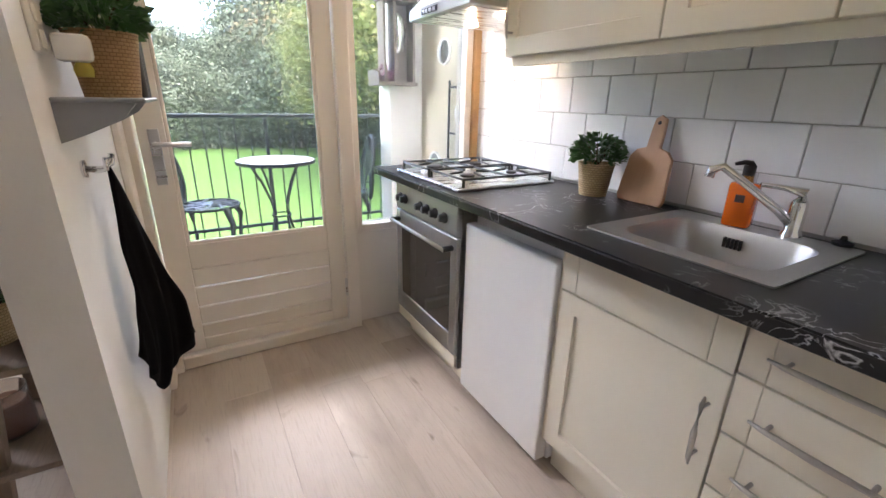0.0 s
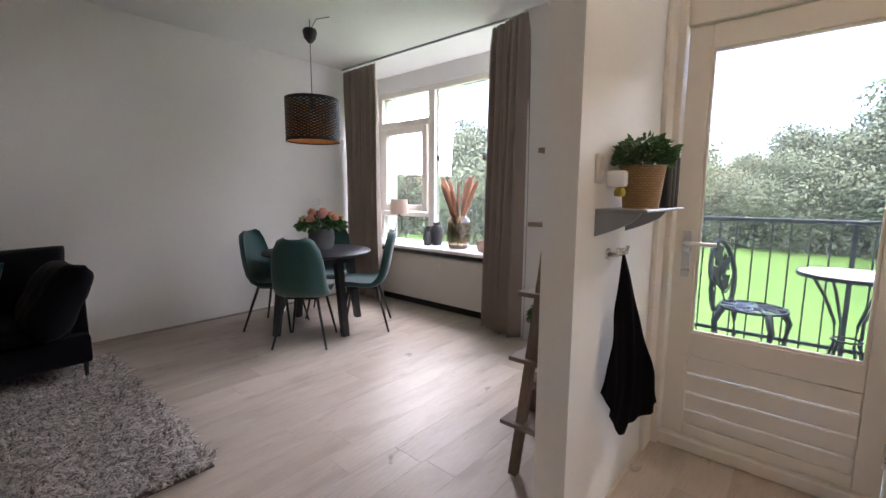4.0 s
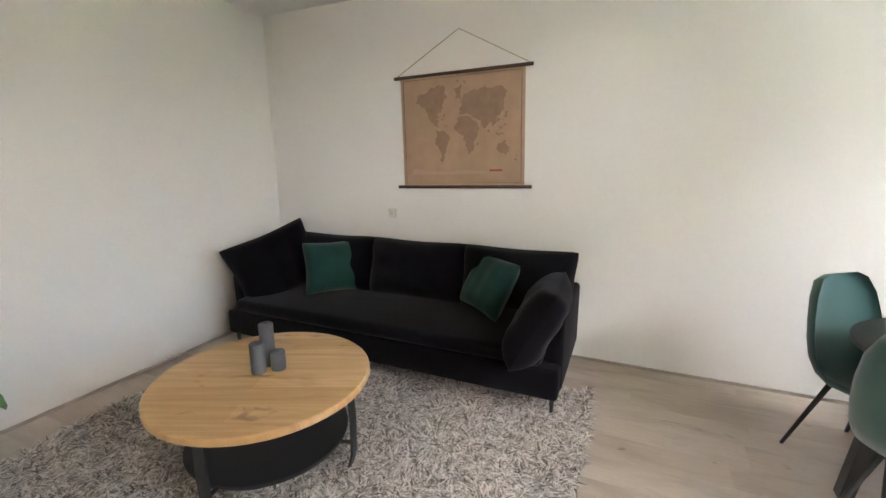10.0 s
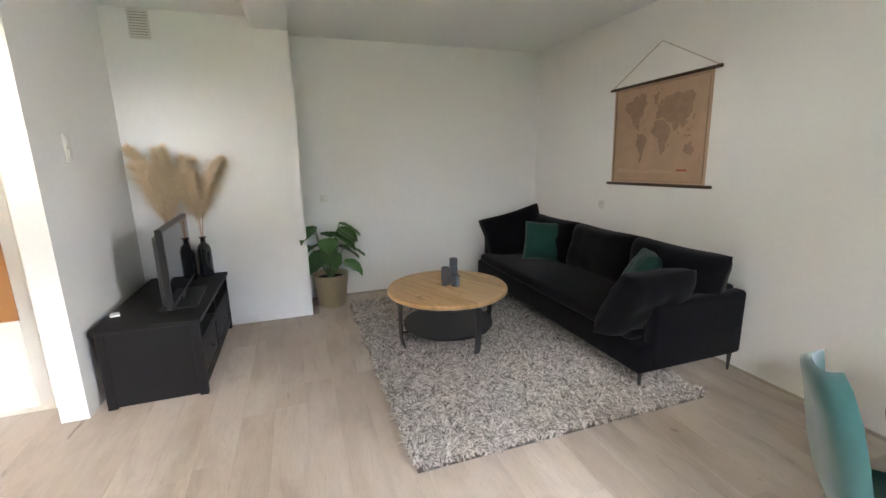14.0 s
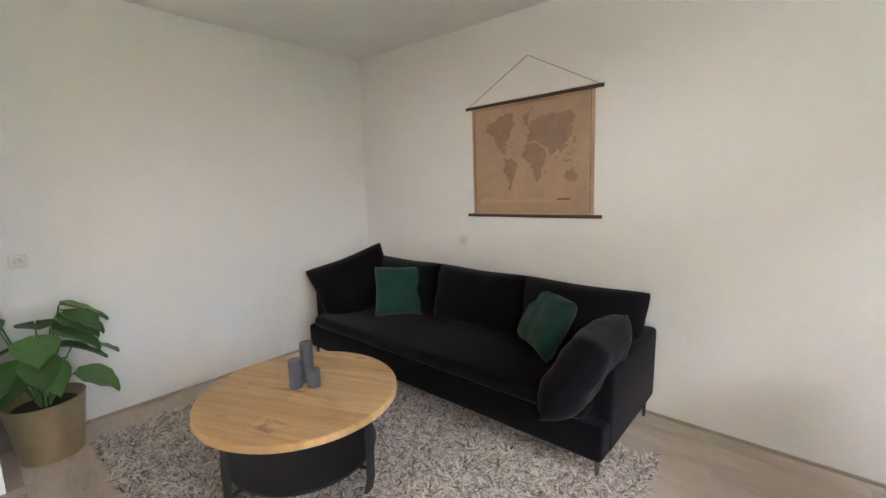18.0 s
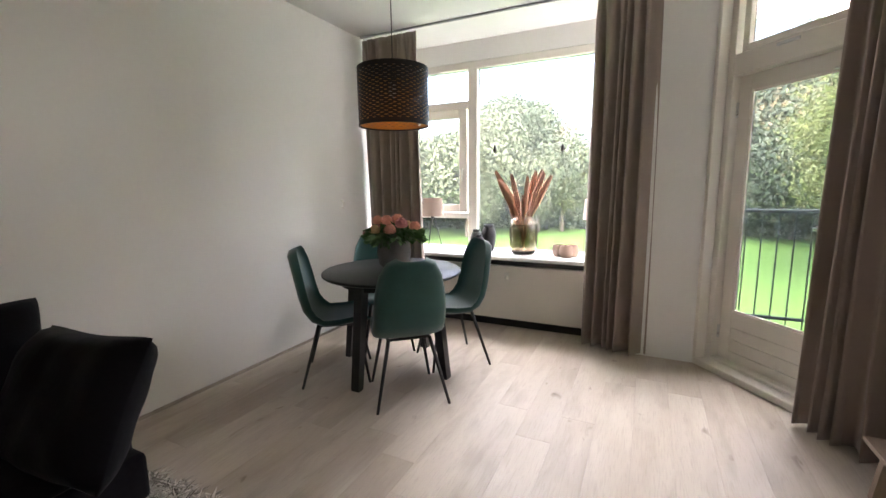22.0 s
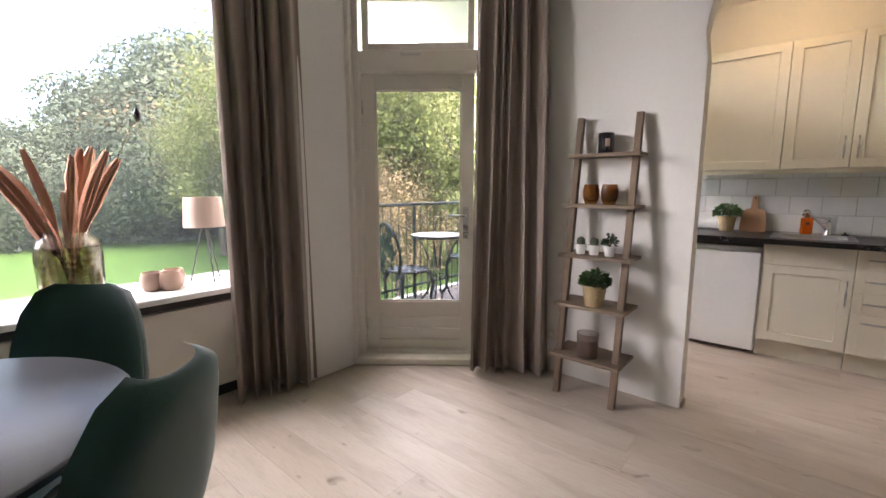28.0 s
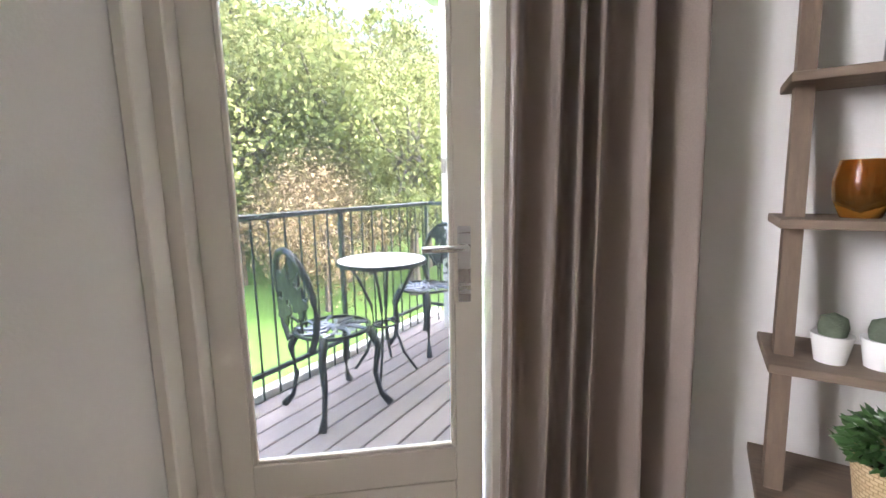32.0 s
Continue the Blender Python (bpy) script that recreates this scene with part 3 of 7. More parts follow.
M_GREYMET = mat("grey_painted_metal", (0.30, 0.31, 0.33), 0.4, 0.2, grain=0.03)
M_PLASTIC = mat("ivory_plastic", (0.70, 0.68, 0.62), 0.4, grain=0.01)
M_MAP = mat("aged_map_paper", (0.42, 0.285, 0.185), 0.8, grain=0.1, scale=14, stain=0.16, stain_scale=3.2)
M_MAPMARGIN = mat("map_margin", (0.46, 0.32, 0.22), 0.8, grain=0.08, stain=0.08, stain_scale=4)
M_MAPLAND = mat("map_land", (0.29, 0.19, 0.127), 0.8, grain=0.18, scale=25, stain=0.2, stain_scale=9)
M_ROD = mat("dark_walnut_rod", (0.055, 0.028, 0.016), 0.5, grain=0.2, scale=12, stretch=(8, 1, 8))
M_STRING = mat("jute_string", (0.38, 0.31, 0.23), 0.9)
M_CANDLE = mat("slate_candle", (0.10, 0.105, 0.12), 0.6, grain=0.12, scale=60, bump=0.08)
M_SCREEN = mat("tv_screen", (0.006, 0.006, 0.007), 0.06, coat=0.3)
M_BOTTLE = mat("black_glazed_bottle", (0.012, 0.011, 0.013), 0.08, coat=0.6)
M_PAMPAS = mat("pampas_plume", (0.80, 0.65, 0.44), 0.95, grain=0.2, scale=60)
M_GOLD = mat("hammered_gold", (0.49, 0.40, 0.26), 0.35, 0.85, grain=0.15, scale=30, bump=0.5, bump_scale=45)
M_GOLDIN = mat("gold_lining", (0.75, 0.40, 0.13), 0.35, 0.8, grain=0.06)
M_SHADEMET = mat("black_brown_shade", (0.022, 0.016, 0.013), 0.5, 0.3, grain=0.12)
M_CONCRETE = mat("grey_clay_pot", (0.23, 0.22, 0.215), 0.8, grain=0.2, scale=14, stain=0.2, stain_scale=8, bump=0.2, bump_scale=30)
M_PEACH = mat("peach_petal", (0.74, 0.36, 0.26), 0.7, grain=0.25, scale=40)
M_PINK = mat("pink_petal", (0.55, 0.25, 0.24), 0.7, grain=0.25, scale=40)
M_CREAMPETAL = mat("cream_petal", (0.80, 0.58, 0.34), 0.7, grain=0.2, scale=40)
M_LIME = mat("lime_leaf", (0.20, 0.33, 0.03), 0.6, grain=0.15)
M_TABLE = mat("black_ash_table", (0.016, 0.017, 0.019), 0.34, grain=0.25, scale=10, stretch=(1, 10, 1), bump=0.05, bump_scale=30)
M_SHADE = mat("taupe_lamp_shade", (0.47, 0.37, 0.31), 0.9, grain=0.06, scale=120, bump=0.1, bump_scale=300)
M_JAR = mat("graphite_jar", (0.05, 0.05, 0.055), 0.5, grain=0.25, scale=18, bump=0.1, bump_scale=30)
M_AMBERGLASS = mat("mottled_vase_glass", (0.5, 0.42, 0.08), 0.05, trans=0.93)
nt = M_AMBERGLASS.node_tree
co, vn, rp = nt.nodes.new("ShaderNodeTexCoord"), nt.nodes.new("ShaderNodeTexNoise"), nt.nodes.new("ShaderNodeValToRGB")
vn.inputs["Scale"].default_value, vn.inputs["Detail"].default_value, vn.inputs["Distortion"].default_value = 48.0, 2.0, 0.4
for pos, c in ((0.37, (0.10, 0.035, 0.01)), (0.46, (0.30, 0.11, 0.02)), (0.51, (0.80, 0.60, 0.12)), (0.58, (0.90, 0.84, 0.42)), (0.72, (0.93, 0.90, 0.68))):
    el = rp.color_ramp.elements[0] if pos == 0.37 else (rp.color_ramp.elements[1] if pos == 0.72 else rp.color_ramp.elements.new(pos))
    el.position, el.color = pos, (*c, 1)
nt.links.new(co.outputs["Object"], vn.inputs["Vector"])
nt.links.new(vn.outputs["Fac"], rp.inputs["Fac"])
nt.links.new(rp.outputs[0], nt.nodes["Principled BSDF"].inputs["Base Color"])
M_ROSEGLASS = mat("pale_rose_glass", (0.86, 0.74, 0.66), 0.05, trans=0.92)
M_GLASSBROWN = mat("brown_glass", (0.50, 0.22, 0.035), 0.05, trans=0.9)
M_CUP = mat("rose_clay_cup", (0.40, 0.27, 0.21), 0.6, grain=0.1, scale=20)
M_DRIED = mat("dried_rust_leaf", (0.52, 0.27, 0.17), 0.8, grain=0.25, scale=20)
M_WAXGLASS = mat("wood_grain_candle_glass", (0.27, 0.13, 0.09), 0.35, grain=0.45, scale=9, stretch=(1, 1, 9), coat=0.4)
M_SMOKEGLASS = mat("smoky_glass", (0.70, 0.64, 0.60), 0.04, trans=0.95)
M_PORCELAIN = mat("white_porcelain", (0.82, 0.82, 0.80), 0.25)
M_CACTUS = mat("grey_green_cactus", (0.10, 0.125, 0.085), 0.8, grain=0.3, scale=60, bump=0.4, bump_scale=90)
M_SOIL = mat("potting_soil", (0.045, 0.032, 0.022), 0.95, grain=0.3, scale=60)
M_IRON = mat("dark_cast_iron", (0.022, 0.03, 0.03), 0.45, 0.3, grain=0.2, scale=30)
M_SEATIRON = mat("worn_silver_cast_seat", (0.20, 0.22, 0.27), 0.4, 0.5, grain=0.3, scale=25)
M_TABLETOP = mat("white_mosaic_tabletop", (0.72, 0.70, 0.68), 0.35, grain=0.12, scale=25, stain=0.06, stain_scale=9)
M_CRATE = mat("weathered_grey_crate", (0.20, 0.17, 0.15), 0.8, grain=0.25, scale=12, stretch=(8, 8, 1))
M_LAMPGLOW = mat("lit_opal_glass", (1.0, 0.74, 0.40), 0.4, emit=0.6)
M_SPOTGLOW = mat("lit_spot", (1.0, 0.75, 0.45), 0.4, emit=4.0)
M_PALEBLUE = mat("mirror_disc", (0.75, 0.82, 0.88), 0.05, 0.9)


# ---- shared shapes ----
def shaker(bm, x, y0, y1, z0, z1, w=0.065, depth=0.02):
    """A framed door whose face looks along -x."""
    vs = [[bm.verts.new((x + dx, y0 + i if s == 0 else y1 - i, z0 + i if t == 0 else z1 - i)) for s, t in ((0, 0), (1, 0), (1, 1), (0, 1))]
          for dx, i in ((depth, 0), (0.002, 0), (0, 0.002), (0, w - 0.002), (0.008, w + 0.001), (depth, w + 0.001))]
    fs = [bm.faces.new(vs[4][::-1])]
    for p, r in zip(vs[:5], vs[1:5]):
        fs += [bm.faces.new((p[k], p[(k + 1) % 4], r[(k + 1) % 4], r[k])) for k in range(4)]
    fs.append(bm.faces.new(vs[0]))
    bmesh.ops.delete(bm, geom=vs[5], context="VERTS")
    bmesh.ops.recalc_face_normals(bm, faces=fs)
    return bm


def stiled(bm, x, y0, y1, z0, z1, w=0.055):
    """A flat front of a board between two stiles, with fine grooves, facing along -x."""
    box(bm, x + 0.003, y0 + 0.001, z0 + 0.001, x + 0.02, y1 - 0.001, z1 - 0.001, 0.0)
    for a, b in ((y0, y0 + w), (y0 + w + 0.0016, y1 - w - 0.0016), (y1 - w, y1)):
        box(bm, x, a, z0, x + 0.004, b, z1, 0.0012)
    return bm


def bar_handle(parent, a, b, x):
    """A steel bar from a to b (y, z), standing off a face at x."""
    (ya, za), (yb, zb) = a, b
    bm = tube(B(), [(x - o, ya + (yb - ya) * t, za + (zb - za) * t) for t, o in ((0, 0.024), (0.12, 0.029), (0.5, 0.032), (0.88, 0.029), (1, 0.024))], [0.0028, 0.0058, 0.0072, 0.0058, 0.0028], 8)
    for t in (0.14, 0.86):
        y, z = ya + (yb - ya) * t, za + (zb - za) * t
        tube(bm, [(x, y, z), (x - 0.03, y, z)], 0.0045, 6)
    return part("handle", bm, M_SATIN, parent, smooth=40)


def foliage(parent, name, c, r, h, n, size, material, seed, droop=0.3):
    """A bushy tuft of small pointed leaves on thin stems."""
    q = np.random.RandomState(seed)
    vs, fs = [], []
    for k in range(n):
        a, t = q.rand() * 6.283, q.rand() ** 0.6
        p = Vector((c[0] + r * t * math.cos(a), c[1] + r * t * math.sin(a), c[2] + h * (0.15 + 0.85 * q.rand() * (1 - 0.45 * t * t))))
        d = Vector((math.cos(a) * (0.4 + t), math.sin(a) * (0.4 + t), 0.8 - droop - t * 0.5 + 0.5 * q.randn())).normalized()
        s = d.cross(Vector((q.randn(), q.randn(), q.randn()))).normalized()
        L = size * (0.7 + 0.6 * q.rand())
        up = d.cross(s) * L * 0.12
        i = len(vs)
        vs += [p, p + d * L * 0.45 + s * L * 0.32 + up, p + d * L, p + d * L * 0.45 - s * L * 0.32 + up]
        fs.append((i, i + 1, i + 2, i + 3))
    me = bpy.data.meshes.new(name)
    me.from_pydata([tuple(v) for v in vs], [], fs)
    me.materials.append(material)
    ob = new(name, me)
    ob.parent = parent
    bm = B()
    for k in range(7):
        a = q.rand() * 6.283
        tube(bm, [(c[0], c[1], c[2] - 0.01), (c[0] + r * 0.3 * math.cos(a), c[1] + r * 0.3 * math.sin(a), c[2] + h * 0.35), (c[0] + r * 0.65 * math.cos(a), c[1] + r * 0.65 * math.sin(a), c[2] + h * 0.75)], 0.0022, 4)
    part("stems", bm, M_STEM, parent)
    return ob


def wrapped(name, prof, seg, material, parent, label="", thick=0.006):
    """A turned pot with walls and a floor, unwrapped in metres for weaves."""
    inner = [(max(r - thick, 0.001), max(z, prof[0][1] + 0.01)) for r, z in prof[::-1]]
    bm = lathe(B(), [(0.0001, prof[0][1])] + prof + inner + [(0.0001, prof[0][1] + 0.01)], seg)
    uv = bm.loops.layers.uv.new("UVMap")
    R = max(r for r, z in prof)
    for f in bm.faces:
        angs = [math.atan2(l.vert.co.y, l.vert.co.x) for l in f.loops]
        if max(angs) - min(angs) > 3.2:
            angs = [a + 6.28318 if a < 0 else a for a in angs]
        for l, a in zip(f.loops, angs):
            l[uv].uv = (a * R, l.vert.co.z)
    return part(name, bm, material, parent, label, smooth=50)


def potted(name, label, x, y, z, r0, r1, h, pot, leafr, leafh, n, size, seed, leafmat=None, potname="basket", seg=26):
    t = thing(name, label, "plant", m=pose(x, y, z))
    wrapped(potname, [(r0, 0), (r0 + (r1 - r0) * 0.5, h * 0.5), (r1, h * 0.97), (r1 * 1.02, h)], seg, pot, t)
    part("soil", lathe(B(), [(0.0001, h * 0.86), (r1 * 0.92, h * 0.86)], 20), M_SOIL, t)
    foliage(t, "foliage", (0, 0, h * 0.9), leafr, leafh, n, size, leafmat or M_LEAF, seed)
    return t


def pillow(name, label, w, h, t, m, material, category="cushion", group="", pinch=0.12, seed=1):
    """A stuffed square cushion, its face in the local xz plane."""
    n = 16
    bm = B()
    q = random.Random(seed)
    ph = [q.uniform(0, 6) for _ in range(4)]
    sides = []
    for s in (1, -1):
        g = []
        for i in range(n + 1):
            row = []
            for j in range(n + 1):
                u, v = 2 * i / n - 1, 2 * j / n - 1
                k = 1 - pinch * (1 - abs(u) ** 2) * (abs(v) ** 3)
                l = 1 - pinch * (1 - abs(v) ** 2) * (abs(u) ** 3)
                e = max(0.0, (1 - u ** 4) * (1 - v ** 4)) ** 0.55
                y = s * (t / 2 * e * (1 + 0.10 * math.sin(3 * u + ph[0]) * math.sin(2.6 * v + ph[1])) + 0.004 + 0.035 * t * e * math.sin(9 * u + 4 * v + ph[2]) * math.sin(5 * v - 3 * u + ph[3]))
                c = 1 - 0.07 * (u * v) ** 4
                row.append(bm.verts.new((w / 2 * u * l * c, y, h / 2 * v * k * c)))
            g.append(row)
        for i in range(n):
            for j in range(n):
                f = (g[i][j], g[i + 1][j], g[i + 1][j + 1], g[i][j + 1])
                bm.faces.new(f if s < 0 else f[::-1])
        sides.append(g)
    a, b = sides
    rim = [(0, j) for j in range(n)] + [(i, n) for i in range(n)] + [(n, n - j) for j in range(n)] + [(n - i, 0) for i in range(n)]
    for k in range(len(rim)):
        p, r = rim[k], rim[(k + 1) % len(rim)]
        bm.faces.new((a[p[0]][p[1]], a[r[0]][r[1]], b[r[0]][r[1]], b[p[0]][p[1]]))
    bmesh.ops.recalc_face_normals(bm, faces=bm.faces[:])
    ob = part(name, bm, material, smooth=70)
    ob.matrix_basis = m
    return tagged(ob, label, category, group)


# ---- kitchen ----
FX = 1.275
unit = thing("worktop", "black laminate worktop with white marble veins", "worktop")
WF, WB, Y0, Y1 = 1.20, EX - 0.016, -1.075, KY - 0.012
bm = B()
ya, yb, xa, xb = -0.732, -0.286, 1.345, 1.775
xs, ys = (WF, xa, xb, WB), (Y0, ya, yb, Y1)
gr = {(i, j, k): bm.verts.new((xs[i], ys[j], z)) for i in range(4) for j in range(4) for k, z in enumerate((0.872, 0.91))}
for i in range(3):
    for j in range(3):
        if (i, j) != (1, 1):
            for k in (0, 1):
                bm.faces.new([gr[p] for p in ((i, j, k), (i + 1, j, k), (i + 1, j + 1, k), (i, j + 1, k))])
ed = [((i, 0), (i + 1, 0)) for i in range(3)] + [((i, 3), (i + 1, 3)) for i in range(3)] + [((0, j), (0, j + 1)) for j in range(3)] + [((3, j), (3, j + 1)) for j in range(3)]
ed += [((1, 1), (2, 1)), ((1, 2), (2, 2)), ((1, 1), (1, 2)), ((2, 1), (2, 2))]
for a, b in ed:
    bm.faces.new((gr[(*a, 0)], gr[(*b, 0)], gr[(*b, 1)], gr[(*a, 1)]))
bmesh.ops.recalc_face_normals(bm, faces=bm.faces[:])
part("slab", bm, M_MARBLE, unit)
part("front_edge", one(WF - 0.006, Y0, 0.874, WF - 0.0005, Y1, 0.906, 0.002), M_MARBLE, unit)

# sink with a rounded bowl
sink = thing("kitchen_sink", "brushed steel inset sink with one rounded bowl", "sink", m=pose(0, -0.024, 0))


def rrect(x0, x1, y0, y1, r, z, n=5):
    pts = []
    for cx, cy, a in ((x1 - r, y1 - r, 0), (x0 + r, y1 - r, 90), (x0 + r, y0 + r, 180), (x1 - r, y0 + r, 270)):
        pts += [(px, py, z) for px, py in arc(cx, cy, r, a, a + 90, n)]
    return pts


bm = B()
loops = [rrect(1.325, 1.795, -0.728, -0.242, 0.012, 0.9105), rrect(1.325, 1.795, -0.728, -0.242, 0.012, 0.915), rrect(1.385, 1.715, -0.68, -0.30, 0.07, 0.914), rrect(1.39, 1.71, -0.675, -0.305, 0.068, 0.905),
         rrect(1.398, 1.702, -0.667, -0.313, 0.066, 0.82), rrect(1.405, 1.695, -0.66, -0.32, 0.062, 0.785), rrect(1.42, 1.68, -0.645, -0.335, 0.055, 0.768), rrect(1.45, 1.65, -0.615, -0.365, 0.045, 0.762), rrect(1.50, 1.60, -0.565, -0.415, 0.03, 0.760)]
rings = [[bm.verts.new(p) for p in l] for l in loops]
for ra, rb in zip(rings, rings[1:]):
    for k in range(len(ra)):
        bm.faces.new((ra[k], ra[(k + 1) % len(ra)], rb[(k + 1) % len(ra)], rb[k]))
bm.faces.new(rings[-1])
bmesh.ops.recalc_face_normals(bm, faces=bm.faces[:])
part("bowl", bm, M_DARKSTEEL, sink, smooth=45)
part("drain", lathe(B(), [(0.0001, 0.769), (0.02, 0.767), (0.035, 0.772), (0.04, 0.766)], 20, (1.55, -0.49, 0)), M_CHROME, sink, smooth=40)
for k in range(5):
    part("overflow_slot", one(1.696, -0.49 + 0.011 * k, 0.855, 1.706, -0.484 + 0.011 * k, 0.885), M_BLACK, sink)

tap = thing("mixer_tap", "chrome single-lever kitchen mixer tap", "tap", m=pose(1.758, -0.60, 0.914))
part("base", lathe(B(), [(0.0001, 0), (0.026, 0), (0.026, 0.012), (0.021, 0.02), (0.021, 0.09), (0.019, 0.10), (0.0001, 0.105)], 20), M_CHROME, tap, smooth=40)
part("spout", tube(B(), [(0, 0, 0.03), (-0.04, 0.03, 0.075), (-0.12, 0.10, 0.15), (-0.16, 0.135, 0.185), (-0.178, 0.15, 0.175), (-0.182, 0.153, 0.155)], [0.013, 0.012, 0.011, 0.011, 0.012, 0.012], 12), M_CHROME, tap, smooth=50)
part("lever", tube(B(), [(0, 0, 0.10), (0.005, 0, 0.125), (-0.03, 0.035, 0.135), (-0.075, 0.07, 0.14)], [0.017, 0.015, 0.008, 0.006], 10), M_CHROME, tap, smooth=50)

# gas hob
hob = thing("gas_hob", "four-burner steel gas hob with black iron grates", "hob")
part("plate", one(1.245, 0.31, 0.9105, 1.76, 0.90, 0.922, 0.004), M_STEEL, hob)
for x, y, r in ((1.385, 0.755, 0.048), (1.625, 0.755, 0.038), (1.385, 0.46, 0.038), (1.625, 0.46, 0.028)):
    b = part("burner", lathe(B(), [(0.0001, 0.922), (r * 1.5, 0.922), (r * 1.4, 0.928), (r, 0.930), (r, 0.940), (0.0001, 0.941)], 24, (x, y, 0)), M_STEEL, hob, smooth=40)
    part("burner_cap", lathe(B(), [(r * 0.85, 0.941), (r * 0.85, 0.948), (r * 0.7, 0.951), (0.0001, 0.951)], 24, (x, y, 0)), M_BLACK, b, smooth=40)
for y0, y1 in ((0.615, 0.885), (0.325, 0.595)):
    bm = B()
    for a, b in (((1.28, y0), (1.28, y1)), ((1.74, y0), (1.74, y1)), ((1.28, y0), (1.74, y0)), ((1.28, y1), (1.74, y1)), ((1.51, y0), (1.51, y1))):
        tube(bm, [(a[0], a[1], 0.955), (b[0], b[1], 0.955)], 0.0055, 6)
    ym = (y0 + y1) / 2
    for x in (1.395, 1.625):
        for dx, dy in ((0.10, 0), (-0.10, 0), (0, 0.11), (0, -0.11)):
            tube(bm, [(x + dx, ym + dy, 0.957), (x + dx * 0.35, ym + dy * 0.35, 0.962)], 0.005, 6)
    for x in (1.28, 1.74):
        for y in (y0, y1):
            tube(bm, [(x, y, 0.922), (x, y, 0.960)], 0.006, 6)
    part("grate", bm, M_BLACK, hob)

# built-in oven
oven = thing("built_in_oven", "stainless steel built-in oven with black knobs and dark glass", "oven")
OX, OY0, OY1 = 1.235, 0.29, 0.885
part("body", one(OX + 0.025, OY0, 0.10, EX - 0.02, OY1, 0.868), M_DARKSTEEL, oven)
part("control_panel", one(OX, OY0, 0.73, OX + 0.025, OY1, 0.862, 0.004), M_DARKSTEEL, oven)
for y in (0.825, 0.775, 0.61, 0.545, 0.47, 0.39):
    part("knob", tube(B(), [(OX, y, 0.79), (OX - 0.006, y, 0.79), (OX - 0.007, y, 0.79), (OX - 0.028, y, 0.79)], [0.024, 0.024, 0.018, 0.016], 16), M_BLACK, oven, smooth=40)
od = part("door", ring(B(), OY0, OY1, 0.175, 0.722, 0, 0.022, 0.05, Matrix(((0, 1, 0, OX), (1, 0, 0, 0), (0, 0, 1, 0), (0, 0, 0, 1))), wb=0.095, wt=0.07), M_DARKSTEEL, oven)
part("glass", one(OX + 0.006, OY0 + 0.05, 0.27, OX + 0.02, OY1 - 0.05, 0.652), M_OVENGLASS, od, "dark oven glass")
bm = tube(B(), [(OX - 0.045, OY0 + 0.03, 0.675), (OX - 0.045, OY1 - 0.03, 0.675)], 0.009, 10)
part("handle", bm, M_DARKSTEEL, od, smooth=40)
for y in (OY0 + 0.035, OY1 - 0.035):
    part("handle_mount", tube(B(), [(OX + 0.002, y, 0.675), (OX - 0.045, y, 0.675)], 0.013, 10), M_BLACK, od, smooth=40)
part("lower_panel", one(OX + 0.005, OY0, 0.115, OX + 0.02, OY1, 0.17, 0.002), M_CAB, oven)
part("plinth", one(OX + 0.075, OY0, 0, OX + 0.09, OY1, 0.115), M_CAB, oven)

# under-counter fridge
fr = thing("undercounter_fridge", "white under-counter fridge below the worktop", "fridge")
part("body", one(1.315, -0.24, 0.02, EX - 0.03, 0.272, 0.83, 0.006), M_WHITE, fr)
part("door", one(1.262, -0.238, 0.035, 1.311, 0.270, 0.795, 0.008, seg=2), M_WHITE, fr)
part("door_seal", one(1.311, -0.225, 0.05, 1.315, 0.26, 0.78), M_BLACK, fr)
part("top_vent", one(1.33, -0.235, 0.831, 1.36, 0.268, 0.87), M_BLACK, fr)
for y in (-0.20, 0.23):
    part("foot", tube(B(), [(1.36, y, 0), (1.36, y, 0.025)], 0.018, 10), M_BLACK, fr)

# sink cabinet
cab = thing("sink_cabinet", "cream shaker-style kitchen base cabinet under the sink", "cabinet", "kitchen base units")
part("body", one(FX + 0.021, -0.745, 0.14, EX - 0.02, -0.255, 0.745), M_CAB, cab)
part("front_rail", one(FX + 0.021, -0.745, 0.7455, FX + 0.045, -0.255, 0.869), M_CAB, cab)
part("false_front", stiled(B(), FX, -0.745, -0.25, 0.722, 0.868), M_CAB, cab)
d = part("door", shaker(B(), FX, -0.745, -0.25, 0.145, 0.717), M_CAB, cab)
bar_handle(d, (-0.715, 0.655), (-0.715, 0.47), FX)
part("filler", one(FX + 0.001, -0.249, 0.145, FX + 0.02, -0.243, 0.868), M_CAB, cab)
part("plinth", one(FX + 0.06, -0.745, 0, FX + 0.075, -0.245, 0.14), M_CAB, cab)

# drawer unit
cab = thing("drawer_cabinet", "cream kitchen base unit with four drawers", "cabinet", "kitchen base units")
part("body", one(FX + 0.021, -1.073, 0.14, EX - 0.02, -0.75, 0.869), M_CAB, cab)
for z0, z1 in ((0.735, 0.868), (0.585, 0.730), (0.435, 0.580), (0.145, 0.430)):
    d = part("drawer", stiled(B(), FX, -1.073, -0.750, z0, z1, 0.05), M_CAB, cab)
    zz = (z0 + z1) / 2 if z1 - z0 < 0.2 else z1 - 0.055
    bar_handle(d, (-1.02, zz), (-0.80, zz), FX)
part("plinth", one(FX + 0.06, -1.073, 0, FX + 0.075, -0.75, 0.14), M_CAB, cab)

